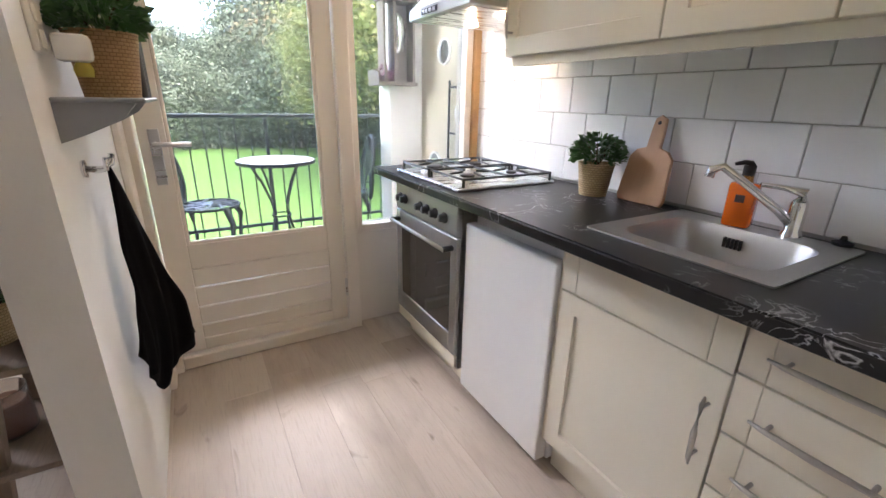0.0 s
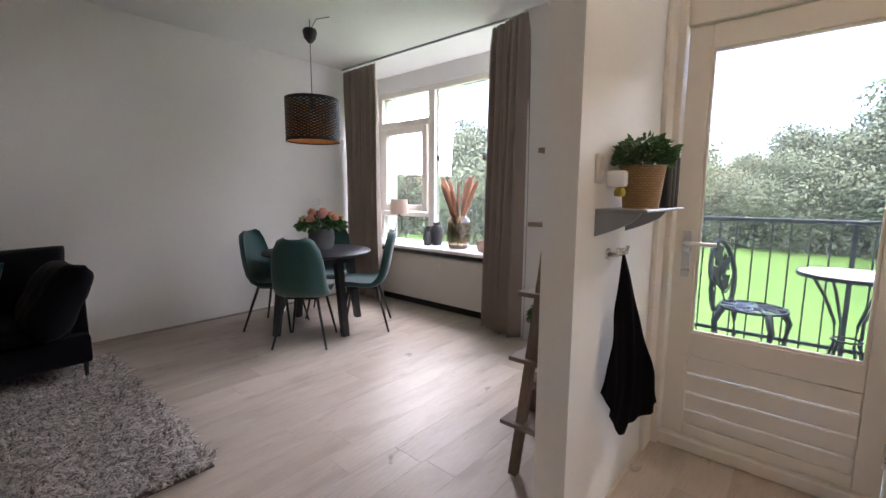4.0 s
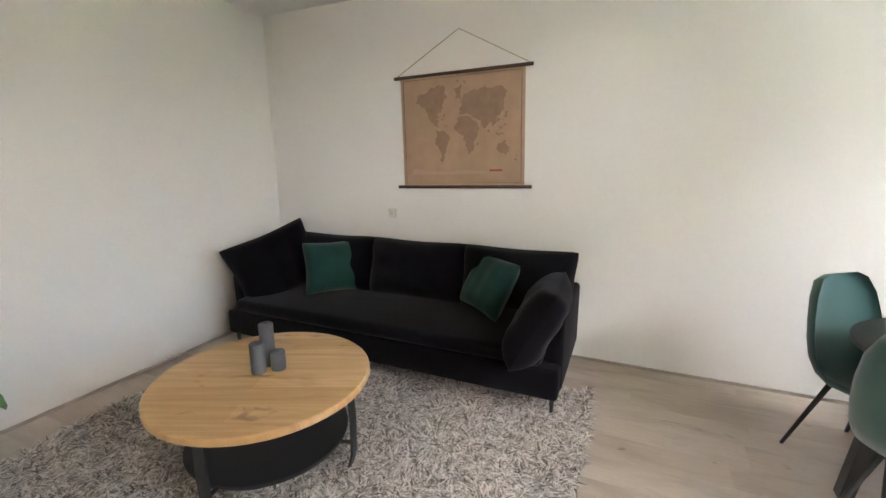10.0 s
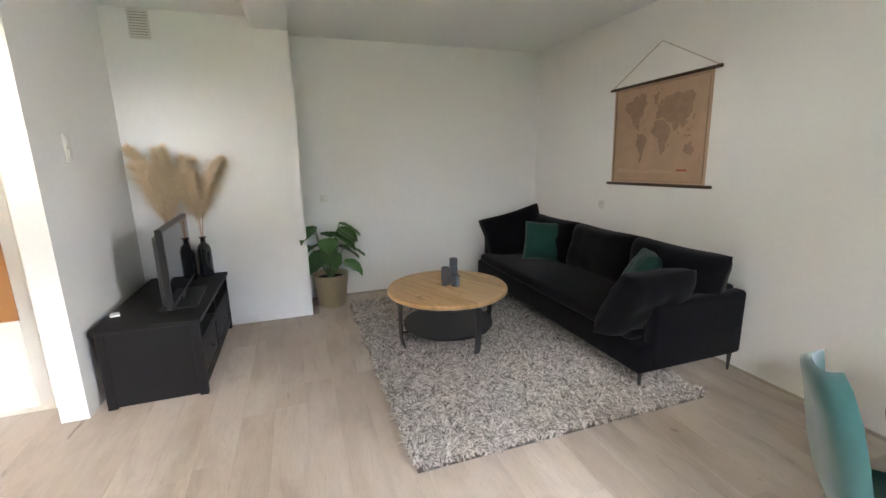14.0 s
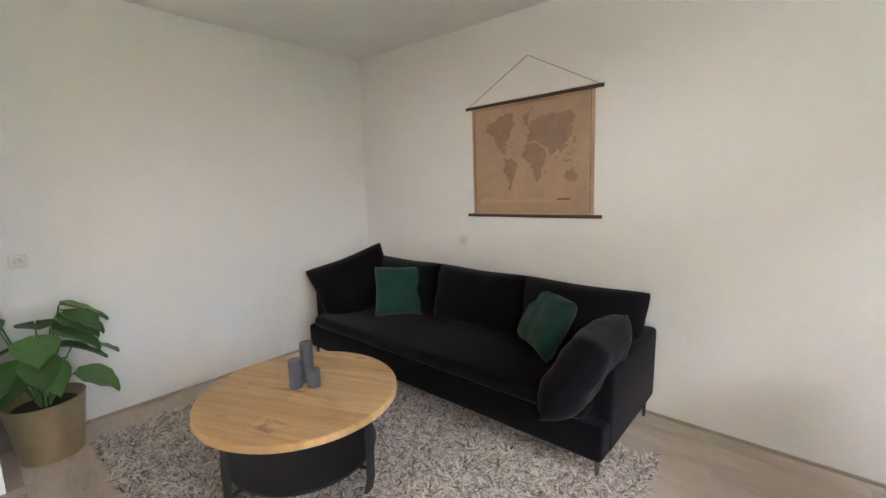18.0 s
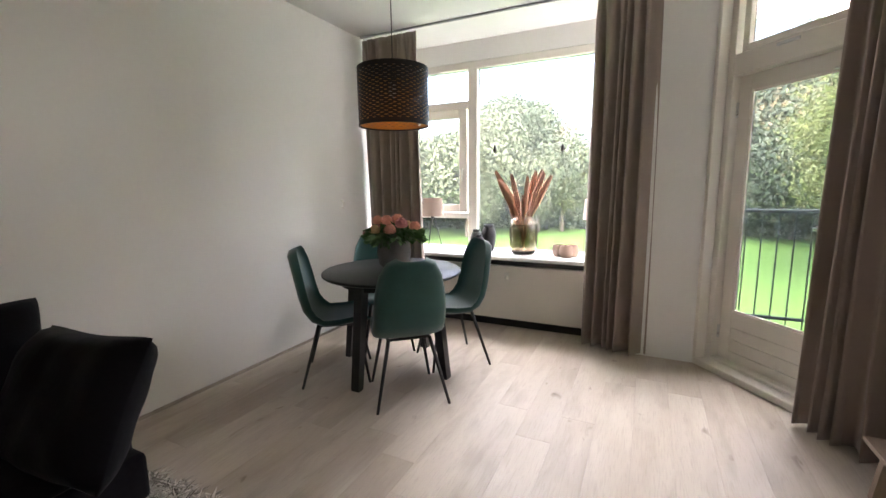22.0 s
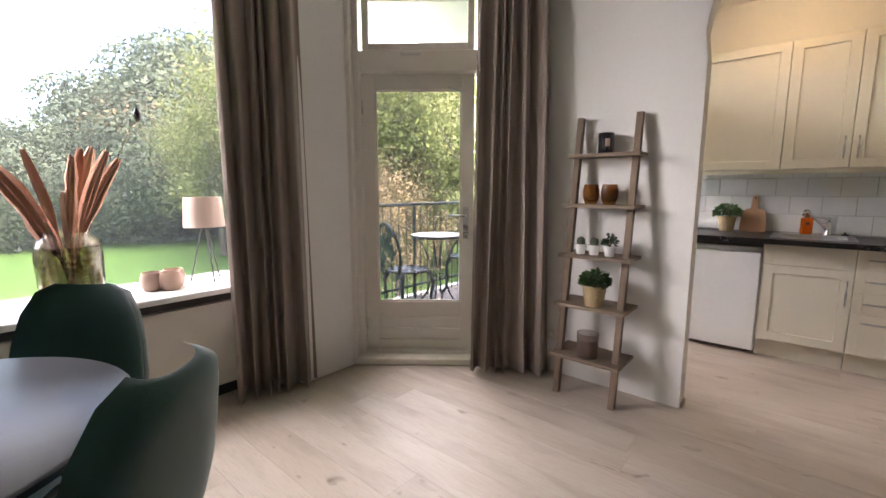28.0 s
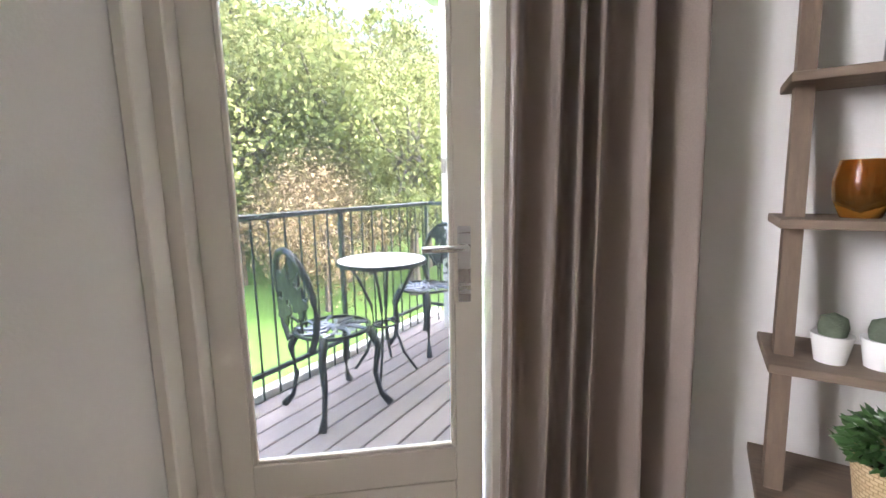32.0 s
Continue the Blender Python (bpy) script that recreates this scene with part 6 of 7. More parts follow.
part("ceiling_cup", lathe(B(), [(0.0001, 2.60), (0.018, 2.602), (0.05, 2.64), (0.062, 2.69), (0.055, 2.715), (0.0001, 2.72)], 24), M_BLACKMET, pn, smooth=50)
part("ceiling_hook", tube(B(), [(0, 0, 2.715), (0, 0, H)], 0.004, 6), M_BLACKMET, pn)
part("ceiling_cord", tube(B(), [(0, 0, 2.70), (0.06, 0.03, H - 0.006), (0.18, 0.08, H - 0.004)], 0.003, 6), M_BLACKMET, pn)


# curtains
def curtain(name, label, p0, p1, z0, z1, folds, depth, seed, top0=None, top1=None):
    """A pleated linen drape hung from z1, from p0 to p1 on the floor and from top0 to top1 above."""
    t = thing(name, label, "curtain", "taupe curtains")
    q = np.random.RandomState(seed)
    p0, p1 = Vector((*p0, 0)), Vector((*p1, 0))
    t0, t1 = Vector((*(top0 or p0[:2]), 0)), Vector((*(top1 or p1[:2]), 0))
    n, m = folds * 14, 34
    ph, am = q.rand(folds + 1) * 1.6, 0.65 + 0.7 * q.rand(folds + 1)
    bm = B()
    g = []
    for i in range(m + 1):
        v = i / m
        a, b = t0.lerp(p0, v), t1.lerp(p1, v)
        d = (b - a).normalized()
        nn = Vector((d.y, -d.x, 0))
        row = []
        for j in range(n + 1):
            u = j / n
            f = folds * (u + 0.055 * math.sin(6.283 * (1.3 * u + 0.12 * v) + seed) + 0.028 * math.sin(6.283 * (2.9 * u - 0.1 * v) + 2 * seed))
            f = min(max(f, 0.0), folds - 1e-6)
            k = int(min(f, folds - 1))
            w = f - k
            amp = depth * (am[k] * (1 - w) + am[k + 1] * w) * (0.45 + 0.75 * v ** 0.6) * (0.35 + 0.65 * min(1, v / 0.06))
            s = math.sin(6.28318 * f + ph[k] * v * (1 - w) + ph[k + 1] * v * w)
            off = amp * (s + 0.25 * math.sin(12.56 * f + seed + 2 * v)) + 0.007 * math.sin(18.85 * f) * math.exp(-v / 0.035)
            side = 0.35 * depth * math.cos(6.28318 * f + 1.1) * v
            row.append(bm.verts.new(a.lerp(b, u) + nn * off + d * side + Vector((0, 0, z1 + (z0 - z1) * v))))
        g.append(row)
    for i in range(m):
        for j in range(n):
            bm.faces.new((g[i][j], g[i][j + 1], g[i + 1][j + 1], g[i + 1][j]))
    c = part("drape", bm, M_CURTAIN, t, smooth=85)
    mod = c.modifiers.new("thickness", "SOLIDIFY")
    mod.thickness = 0.003
    bm = B()
    for k in range(folds * 2):
        u = (k + 0.5) / (folds * 2)
        p = t0.lerp(t1, u)
        tube(bm, [(p.x, p.y, z1 - 0.005), (p.x, p.y, z1 + 0.02)], 0.004, 5)
    part("runners", bm, M_PLASTIC, t)
    return t


curtain("curtain", "taupe linen curtain drawn back at the wide window", (-3.82, 2.01), (-3.17, 2.0), 0.03, 2.765, 7, 0.048, 1, (-3.82, 2.01), (-3.21, 2.01))
curtain("curtain", "taupe linen curtain drawn back beside the pier", (-1.635, 2.035), (-1.195, 1.88), 0.015, 2.765, 6, 0.060, 2, (-1.625, 2.04), (-1.19, 1.90))
curtain("curtain", "taupe linen curtain drawn back beside the balcony door", (-0.39, 1.235), (-0.10, 0.79), 0.02, 2.75, 6, 0.052, 3, (-0.37, 1.20), (-0.11, 0.86))
cr = thing("curtain_rail", "white curtain rail on the ceiling", "curtain rail")
part("rail", one(WX + 0.02, 1.99, H - 0.018, -1.26, 2.01, H - 0.001, 0.003), M_GREYMET, cr)
cr = thing("curtain_rail", "white curtain rail over the balcony door", "curtain rail")
part("rail", box(B(), 0.02, -0.09, H - 0.018, 1.30, -0.07, H - 0.001, 0.003, DIAG), M_GREYMET, cr)

# radiator cover under the sill
rc = thing("radiator_cover", "cream panel over the radiator below the window sill", "radiator")
part("panel", one(-3.66, 2.15, 0.085, -1.29, 2.18, 0.60, 0.004), M_TRIM, rc)
# set-back black box gives the gap under the panel its dark shade
part("toe_gap", one(-3.66, 2.20, 0.0, -1.29, 2.238, 0.085), M_BLACK, rc)
part("back_box", one(-3.66, 2.181, 0.086, -1.29, 2.238, 0.60), M_TRIM, rc)
part("valve_knob", tube(B(), [(-1.57, 2.15, 0.36), (-1.57, 2.115, 0.36)], [0.018, 0.015], 12), M_BLACK, rc)
for k in range(5):
    part("fin", one(-1.55 + k * 0.03, 2.142, 0.12, -1.535 + k * 0.03, 2.15, 0.55, 0.003), M_TRIM, rc)


# things on the sill
def table_lamp(x, y):
    t = thing("table_lamp", "small tripod table lamp with a taupe drum shade on the sill", "table lamp", "sill lamps", m=pose(x, y, 0.69))
    for k in range(3):
        a = 0.5 + k * 2.0944
        part("leg", tube(B(), [(0.02 * math.cos(a), 0.02 * math.sin(a), 0.33), (0.10 * math.cos(a), 0.10 * math.sin(a), 0.0)], 0.005, 6), M_BLACKMET, t)
    part("hub", tube(B(), [(0, 0, 0.32), (0, 0, 0.37)], 0.018, 10), M_BLACKMET, t)
    part("shade", lathe(B(), [(0.118, 0.345), (0.105, 0.53), (0.102, 0.53), (0.115, 0.345)], 36, close=True), M_SHADE, t, smooth=40)
    part("bulb", lathe(B(), [(0.015, 0.37), (0.028, 0.42), (0.02, 0.45), (0.0001, 0.455)], 12), M_PORCELAIN, t, smooth=60)
    return t


table_lamp(-1.612, 2.41)
table_lamp(-3.285, 2.43)
for x, y, s in ((-2.785, 2.44, 0.80), (-2.655, 2.45, 1.0), (-2.715, 2.34, 0.64)):
    j = thing("jar_vase", "graphite ceramic jar on the window sill", "vase", "jars on the sill", m=pose(x, y, 0.69) @ Matrix.Diagonal((s, s, s, 1)))
    part("body", lathe(B(), [(0.0001, 0), (0.055, 0), (0.075, 0.10), (0.078, 0.17), (0.06, 0.225), (0.045, 0.24), (0.052, 0.265), (0.042, 0.265), (0.035, 0.24), (0.0001, 0.10)], 24), M_JAR, j, smooth=50)
gv = thing("glass_vase", "speckled amber and green glass vase on the window sill", "vase", m=pose(-2.275, 2.385, 0.69))
part("base", lathe(B(), [(0.0001, 0), (0.098, 0), (0.116, 0.018), (0.124, 0.042), (0.117, 0.042), (0.10, 0.022), (0.0001, 0.016)], 40), M_ROSEGLASS, gv, "clear rose glass foot", smooth=60)
part("body", lathe(B(), [(0.124, 0.0425), (0.136, 0.10), (0.138, 0.24), (0.130, 0.29), (0.124, 0.289), (0.131, 0.24), (0.129, 0.10), (0.118, 0.0425)], 44, close=True), M_AMBERGLASS, gv, "mottled green and amber glass", smooth=60)
part("neck", lathe(B(), [(0.130, 0.2905), (0.118, 0.325), (0.094, 0.345), (0.092, 0.358), (0.10, 0.366), (0.094, 0.366), (0.086, 0.352), (0.088, 0.342), (0.112, 0.32), (0.124, 0.2905)], 40, close=True), M_ROSEGLASS, gv, "clear rose glass neck", smooth=60)
dl = thing("dried_leaves", "rust-brown dried palm leaves and seed heads in the vase", "dried leaves", m=pose(-2.275, 2.385, 0.72))
q = random.Random(2)
M_LEAFRIB = [mat("dried_palm_leaf", c, 0.85, grain=0.35, scale=26, stretch=(3, 3, 0.4), bump=0.3, bump_scale=60) for c in ((0.54, 0.30, 0.205), (0.45, 0.235, 0.155), (0.62, 0.41, 0.30))]
for k, (tx, tz, wd) in enumerate(((-0.33, 0.86, 0.030), (-0.27, 0.76, 0.044), (-0.22, 0.70, 0.038), (-0.13, 0.82, 0.024), (-0.15, 0.52, 0.042), (0.0, 0.60, 0.018),
                                  (0.05, 0.80, 0.026), (0.11, 0.85, 0.030), (0.16, 0.86, 0.034), (0.21, 0.84, 0.030), (0.27, 0.80, 0.028))):
    tx, tz = tx * 0.92, tz * 0.88
    ty = q.uniform(-0.07, 0.07)
    turn = q.uniform(-0.7, 0.7)
    bm = B()
    rows_ = []
    for i in range(15):
        t = i / 14
        c = Vector((tx * (0.28 * t + 0.72 * t * t), ty * t, tz * t))
        d = Vector((tx * (0.28 + 1.44 * t), ty, tz)).normalized()
        s = Vector((math.cos(turn), math.sin(turn), 0))
        s = (s - d * s.dot(d)).normalized()
        n_ = s.cross(d)
        w = 0.003 if t < 0.42 else wd * min(1, (t - 0.40) / 0.22) * (1 if t < 0.9 else 1 - (t - 0.9) * 5) * (0.9 + 0.2 * q.random())
        rows_.append([bm.verts.new(c + s * (w * u) + n_ * (w * 0.30 * (1 if j % 2 else -1)) + d * (0.02 * q.random() if i == 14 else 0)) for j, u in enumerate((-1, -0.66, -0.33, 0, 0.33, 0.66, 1))])
    for ra, rb_ in zip(rows_, rows_[1:]):
        for i in range(6):
            bm.faces.new((ra[i], ra[i + 1], rb_[i + 1], rb_[i]))
    part("leaf", bm, M_LEAFRIB[k % 3], dl)
for tx, tz in ((-0.29, 0.97), (0.35, 0.945)):
    part("seed_stem", tube(B(), [(0, 0, 0), (tx * 0.35, -0.01, tz * 0.5), (tx, -0.02, tz)], 0.0015, 5), M_STEM, dl)
    part("seed_head", lathe(B(), [(0.0001, -0.035), (0.016, -0.02), (0.022, 0.005), (0.010, 0.035), (0.0001, 0.05)], 10, (tx, -0.02, tz)), M_BOTTLE, dl, smooth=60)
for x, y in ((-1.93, 2.36), (-1.855, 2.31), (-1.815, 2.39)):
    c = thing("tealight_cup", "rose-brown ceramic tealight cup on the sill", "cup", "cups on the sill", m=pose(x, y, 0.69))
    part("bowl", lathe(B(), [(0.0001, 0), (0.045, 0), (0.06, 0.03), (0.062, 0.07), (0.052, 0.105), (0.047, 0.105), (0.055, 0.07), (0.05, 0.02), (0.0001, 0.012)], 28), M_CUP, c, smooth=50)

# ladder shelf
ld = thing("ladder_shelf", "brown weathered wooden ladder shelf leaning on the wall", "shelf")


def railx(z):
    return -0.262 + 0.212 * z / 1.70


for y in (0.642, 0.298):
    bm = B()
    poly = [(railx(0) - 0.018, 0), (railx(0) + 0.022, 0), (railx(1.70) + 0.022, 1.70), (railx(1.70) - 0.018, 1.70)]
    prism(bm, poly, "y", y - 0.017, y + 0.017)
    part("side_rail", bm, M_LADDER, ld)
for z, dep in ((1.465, 0.13), (1.168, 0.155), (0.868, 0.18), (0.570, 0.205), (0.258, 0.225)):
    x0 = railx(z) - 0.085
    part("shelf_board", one(x0, 0.255, z - 0.010, min(x0 + dep + 0.05, -0.005), 0.675, z + 0.010, 0.002), M_SHELF, ld)
c = thing("scented_candle", "black glass candle jar with a label on the ladder shelf", "candle", m=pose(railx(1.475) + 0.0, 0.475, 1.475))
part("jar", lathe(B(), [(0.0001, 0), (0.042, 0), (0.046, 0.008), (0.046, 0.115), (0.042, 0.12), (0.040, 0.10), (0.0001, 0.10)], 28), M_BOTTLE, c, smooth=50)
part("label", prism(B(), [(0.0468 * math.cos(a), 0.0468 * math.sin(a)) for a in (3.4, 3.6, 3.8, 4.0)] + [(0.0462 * math.cos(a), 0.0462 * math.sin(a)) for a in (4.0, 3.8, 3.6, 3.4)], "z", 0.04, 0.085), M_CUP, c)
for y in (0.535, 0.425):
    c = thing("amber_glass", "amber-brown glass tumbler on the ladder shelf", "glass", "amber glasses", m=pose(railx(1.178) + 0.0, y, 1.178))
    part("bowl", lathe(B(), [(0.0001, 0), (0.032, 0), (0.048, 0.04), (0.05, 0.075), (0.041, 0.118), (0.038, 0.118), (0.046, 0.075), (0.043, 0.04), (0.0001, 0.014)], 28), M_GLASSBROWN, c, smooth=60)
for k, y in enumerate((0.565, 0.485, 0.395)):
    c = thing("cactus", "small cactus in a white porcelain pot on the ladder shelf", "cactus", "cacti on the ladder", m=pose(railx(0.878) - 0.01 + 0.006 * k, y, 0.878))
    part("pot", lathe(B(), [(0.0001, 0), (0.026, 0), (0.036, 0.06), (0.033, 0.06), (0.0001, 0.052)], 24), M_PORCELAIN, c, smooth=40)
    if k < 2:
        part("plant", lathe(B(), [(0.022, 0.052), (0.026, 0.075), (0.022, 0.095), (0.0001, 0.106)], 14), M_CACTUS, c, smooth=60)
    else:
        foliage(c, "plant", (0, 0, 0.05), 0.028, 0.075, 70, 0.028, M_DARKLEAF, 31, 0.1)
potted("ladder_plant", "bushy green plant in a pale wicker basket on the ladder shelf", railx(0.58) - 0.01, 0.455, 0.58, 0.052, 0.07, 0.125, M_PALEWICKER, 0.078, 0.098, 520, 0.025, 41)
c = thing("candle_glass", "rose-brown wood-grain glass candle holder on the ladder shelf", "candle holder", m=pose(railx(0.268) - 0.01, 0.465, 0.268))
part("glass", lathe(B(), [(0.0001, 0), (0.056, 0), (0.062, 0.006), (0.062, 0.150), (0.059, 0.150), (0.058, 0.010), (0.0001, 0.008)], 32), M_SMOKEGLASS, c, "smoky clear glass cylinder", smooth=50)
part("candle", lathe(B(), [(0.0001, 0.011), (0.053, 0.011), (0.055, 0.016), (0.055, 0.105), (0.050, 0.112), (0.030, 0.106), (0.0001, 0.104)], 32), M_WAXGLASS, c, "copper-brown ribbed candle", smooth=50)
part("wick", tube(B(), [(0, 0, 0.103), (0.002, 0, 0.118)], 0.0015, 5), M_BLACK, c)

# skirting along the walls
M_SKIRT = mat("greige_skirting", (0.36, 0.31, 0.26), 0.5, grain=0.1, scale=8)
structure(part("baseboard", one(WX, SY + 0.016, 0, WX + 0.014, 1.93, 0.018), M_SKIRT), "thin greige skirting strip", "skirting")
structure(part("baseboard", one(WX, SY, 0, CX, SY + 0.014, 0.018), M_SKIRT), "thin greige skirting strip", "skirting")
structure(part("baseboard", one(0.016, -0.012, 0, 0.104, -0.001, 0.03), M_SKIRT), "thin greige skirting strip", "skirting")


# ---- balcony things ----
def garden_chair(label, m):
    t = thing("garden_chair", label, "chair", "balcony chairs", m=m)
    part("seat_rim", lathe(B(), [(0.185, 0.425), (0.20, 0.425), (0.20, 0.44), (0.185, 0.44)], 28, close=True), M_IRON, t)
    bm = B()
    for k in range(9):
        a = 6.283 * k / 9
        pts = [(0.03 * math.cos(a), 0.03 * math.sin(a), 0.435)] + [(r * math.cos(a + w), r * math.sin(a + w), 0.435) for r, w in ((0.08, 0.35), (0.13, 0.1), (0.19, -0.1))]
        tube(bm, pts, 0.011, 5)
        lathe(bm, [(0.012, 0.43), (0.026, 0.436), (0.012, 0.441)], 8, (0.12 * math.cos(a + 0.35), 0.12 * math.sin(a + 0.35), 0))
    lathe(bm, [(0.0001, 0.43), (0.035, 0.43), (0.035, 0.442), (0.0001, 0.442)], 12)
    part("seat_lattice", bm, M_SEATIRON, t)
    back = [(0.195 * math.cos(radians(a)), -0.19 - 0.05 * max(0, math.sin(radians(a))), 0.60 + 0.27 * math.sin(radians(a))) for a in range(-50, 231, 20)]
    part("back_hoop", tube(B(), [(0.10, -0.16, 0.43)] + back + [(-0.10, -0.16, 0.43)], 0.017, 7), M_IRON, t, smooth=60)
    bm = B()
    q = random.Random(6)
    for pts in ([(0, -0.17, 0.43), (0.03, -0.20, 0.60), (-0.02, -0.23, 0.78), (0.03, -0.235, 0.86)], [(0.01, -0.19, 0.52), (0.09, -0.2, 0.58), (0.15, -0.21, 0.66)], [(0, -0.2, 0.62), (-0.09, -0.21, 0.66), (-0.15, -0.22, 0.72)],
                [(-0.02, -0.18, 0.5), (-0.1, -0.19, 0.52), (-0.16, -0.2, 0.58)], [(0, -0.22, 0.72), (0.08, -0.225, 0.76), (0.13, -0.235, 0.79)]):
        tube(bm, pts, 0.007, 5)
    part("back_vine", bm, M_IRON, t)
    for x, z in ((0.08, 0.62), (-0.08, 0.70), (0.05, 0.78), (-0.09, 0.56), (0.0, 0.67)):
        poly = [(x + 0.066 * math.cos(a) * (1 + 0.3 * math.cos(5 * a)), z + 0.066 * math.sin(a) * (1 + 0.3 * math.cos(5 * a))) for a in (6.283 * k / 20 for k in range(20))]
        part("cast_leaf", prism(B(), poly, "y", -0.222, -0.212), M_IRON, t)
    for sx, sy in ((1, 1), (-1, 1), (1, -1), (-1, -1)):
        part("leg", tube(B(), [(0.13 * sx, 0.13 * sy, 0.43), (0.165 * sx, 0.165 * sy, 0.33), (0.15 * sx, 0.15 * sy, 0.18), (0.17 * sx, 0.17 * sy, 0.06), (0.205 * sx, 0.205 * sy, 0.008)], [0.024, 0.020, 0.015, 0.014, 0.022], 7), M_IRON, t, smooth=60)
    return t


garden_chair("dark cast-iron garden chair with a leafy pattern on the balcony", pose(0.41, 2.64, DZ_ := -0.05, 0, 0, -104) @ Matrix.Diagonal((1.12, 1.12, 1.13, 1)))
garden_chair("dark cast-iron garden chair at the far side of the balcony table", pose(1.52, 2.72, DZ_, 0, 0, 82) @ Matrix.Diagonal((1.12, 1.12, 1.13, 1)))
gt = thing("bistro_table", "round balcony table with a pale mosaic top and curved iron legs", "table", m=pose(0.95, 2.70, DZ_) @ Matrix.Diagonal((1.02, 1.02, 1.12, 1)))
part("tabletop", lathe(B(), [(0.0001, 0.70), (0.29, 0.70), (0.30, 0.71), (0.295, 0.722), (0.0001, 0.724)], 48), M_TABLETOP, gt, smooth=40)
part("rim", lathe(B(), [(0.295, 0.698), (0.306, 0.698), (0.306, 0.722), (0.297, 0.722)], 48, close=True), M_IRON, gt)
for k in range(4):
    a = 0.5 + k * 1.5708
    c, s = math.cos(a), math.sin(a)
    part("leg", tube(B(), [(0.24 * c, 0.24 * s, 0.70), (0.16 * c, 0.16 * s, 0.58), (0.085 * c, 0.085 * s, 0.42), (0.075 * c, 0.075 * s, 0.28), (0.13 * c, 0.13 * s, 0.12), (0.22 * c, 0.22 * s, 0.0)], 0.010, 7), M_IRON, gt, smooth=60)
part("brace_ring", lathe(B(), [(0.072, 0.30), (0.085, 0.30), (0.085, 0.31), (0.072, 0.31)], 24, close=True), M_IRON, gt)

# crate with a lantern on the pillar
cl = thing("hanging_crate", "grey wooden crate with a lantern and flowers on the pillar", "crate", m=pose(1.92, 2.55, 1.36) @ Matrix.Diagonal((0.9, 0.9, 1.25, 1)))
part("back_board", one(-0.002, -0.012, 0, 0.20, 0.0, 0.52), M_CRATE, cl)
part("side_board", one(-0.14, -0.012, 0.0, -0.002, 0.19, 0.10), M_CRATE, cl)
for x in (-0.10, 0.0, 0.19):
    part("upright", one(x - 0.012, -0.15, 0.0, x + 0.012, -0.0125, 0.50, 0.002), M_CRATE, cl)
part("top_board", one(-0.14, -0.17, 0.50, 0.21, 0.0, 0.525, 0.002), M_CRATE, cl)
part("tray", one(-0.17, -0.19, 0.0, 0.21, -0.0125, 0.025, 0.002), M_CRATE, cl)
part("tray_front", one(-0.185, -0.19, 0.0, -0.171, -0.0125, 0.085, 0.002), M_CRATE, cl)
part("oval_mirror", tube(B(), [(0.07, -0.05, 0.20), (0.07, -0.05, 0.23), (0.07, -0.05, 0.33), (0.07, -0.05, 0.42), (0.07, -0.05, 0.45)], [0.012, 0.055, 0.075, 0.055, 0.012], 18), M_PALEBLUE, cl, smooth=60)
foliage(cl, "flowers", (-0.08, -0.09, 0.03), 0.07, 0.10, 90, 0.03, mat("mauve_flower", (0.30, 0.12, 0.22), 0.8), 51)
for y, z in ((2.15, 1.62), (1.85, 1.16), (2.28, 0.72), (2.05, 2.32)):
    pd = thing("round_mirror", "small round mirror on the balcony's side wall", "mirror", "round mirrors", m=pose(2.24, y, z, 0, -90, 0))
    part("frame", lathe(B(), [(0.088, 0), (0.10, 0), (0.10, 0.02), (0.088, 0.02)], 28, close=True), M_WHITE, pd)
    part("glass", lathe(B(), [(0.0001, 0.008), (0.088, 0.008)], 28), M_PALEBLUE, pd)
rk = thing("metal_rack", "slim dark metal rack against the balcony's side wall", "rack", m=pose(2.16, 1.86, -0.05))
for y in (-0.16, 0.16):
    part("upright", tube(B(), [(0.05, y, 0), (0.05, y, 1.45)], 0.010, 8), M_BLACKMET, rk)
for z in (0.45, 1.05, 1.40):
    part("bar", tube(B(), [(0.05, -0.16, z), (0.05, 0.16, z)], 0.008, 8), M_BLACKMET, rk)

# ---- balcony and outdoors ----
DZ = -0.05
RY = 3.08
balcony = structure(thing("balcony_floor", "balcony floor of greyed wooden boards", "balcony floor"))
part("slab", one(-1.0, KY + 0.02, DZ - 0.25, 2.4, RY + 0.12, DZ - 0.03), M_PLASTER, balcony)
# black sheet added under the boards to make their gaps look dark
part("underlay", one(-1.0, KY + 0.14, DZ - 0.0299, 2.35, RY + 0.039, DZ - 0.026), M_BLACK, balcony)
part("kerb", one(-1.0, RY + 0.04, DZ - 0.03, 2.4, RY + 0.12, DZ + 0.03, 0.01), M_PLASTER, balcony)
boards = []
y = 0.80
while y < RY - 0.02:
    boards.append((-1.0, 2.35, y))
    y += 0.142
for x0, x1, y in boards:
    part("deck_board", one(x0, y, DZ - 0.0255, x1, min(y + 0.133, RY), DZ, 0.004), M_DECK, balcony)

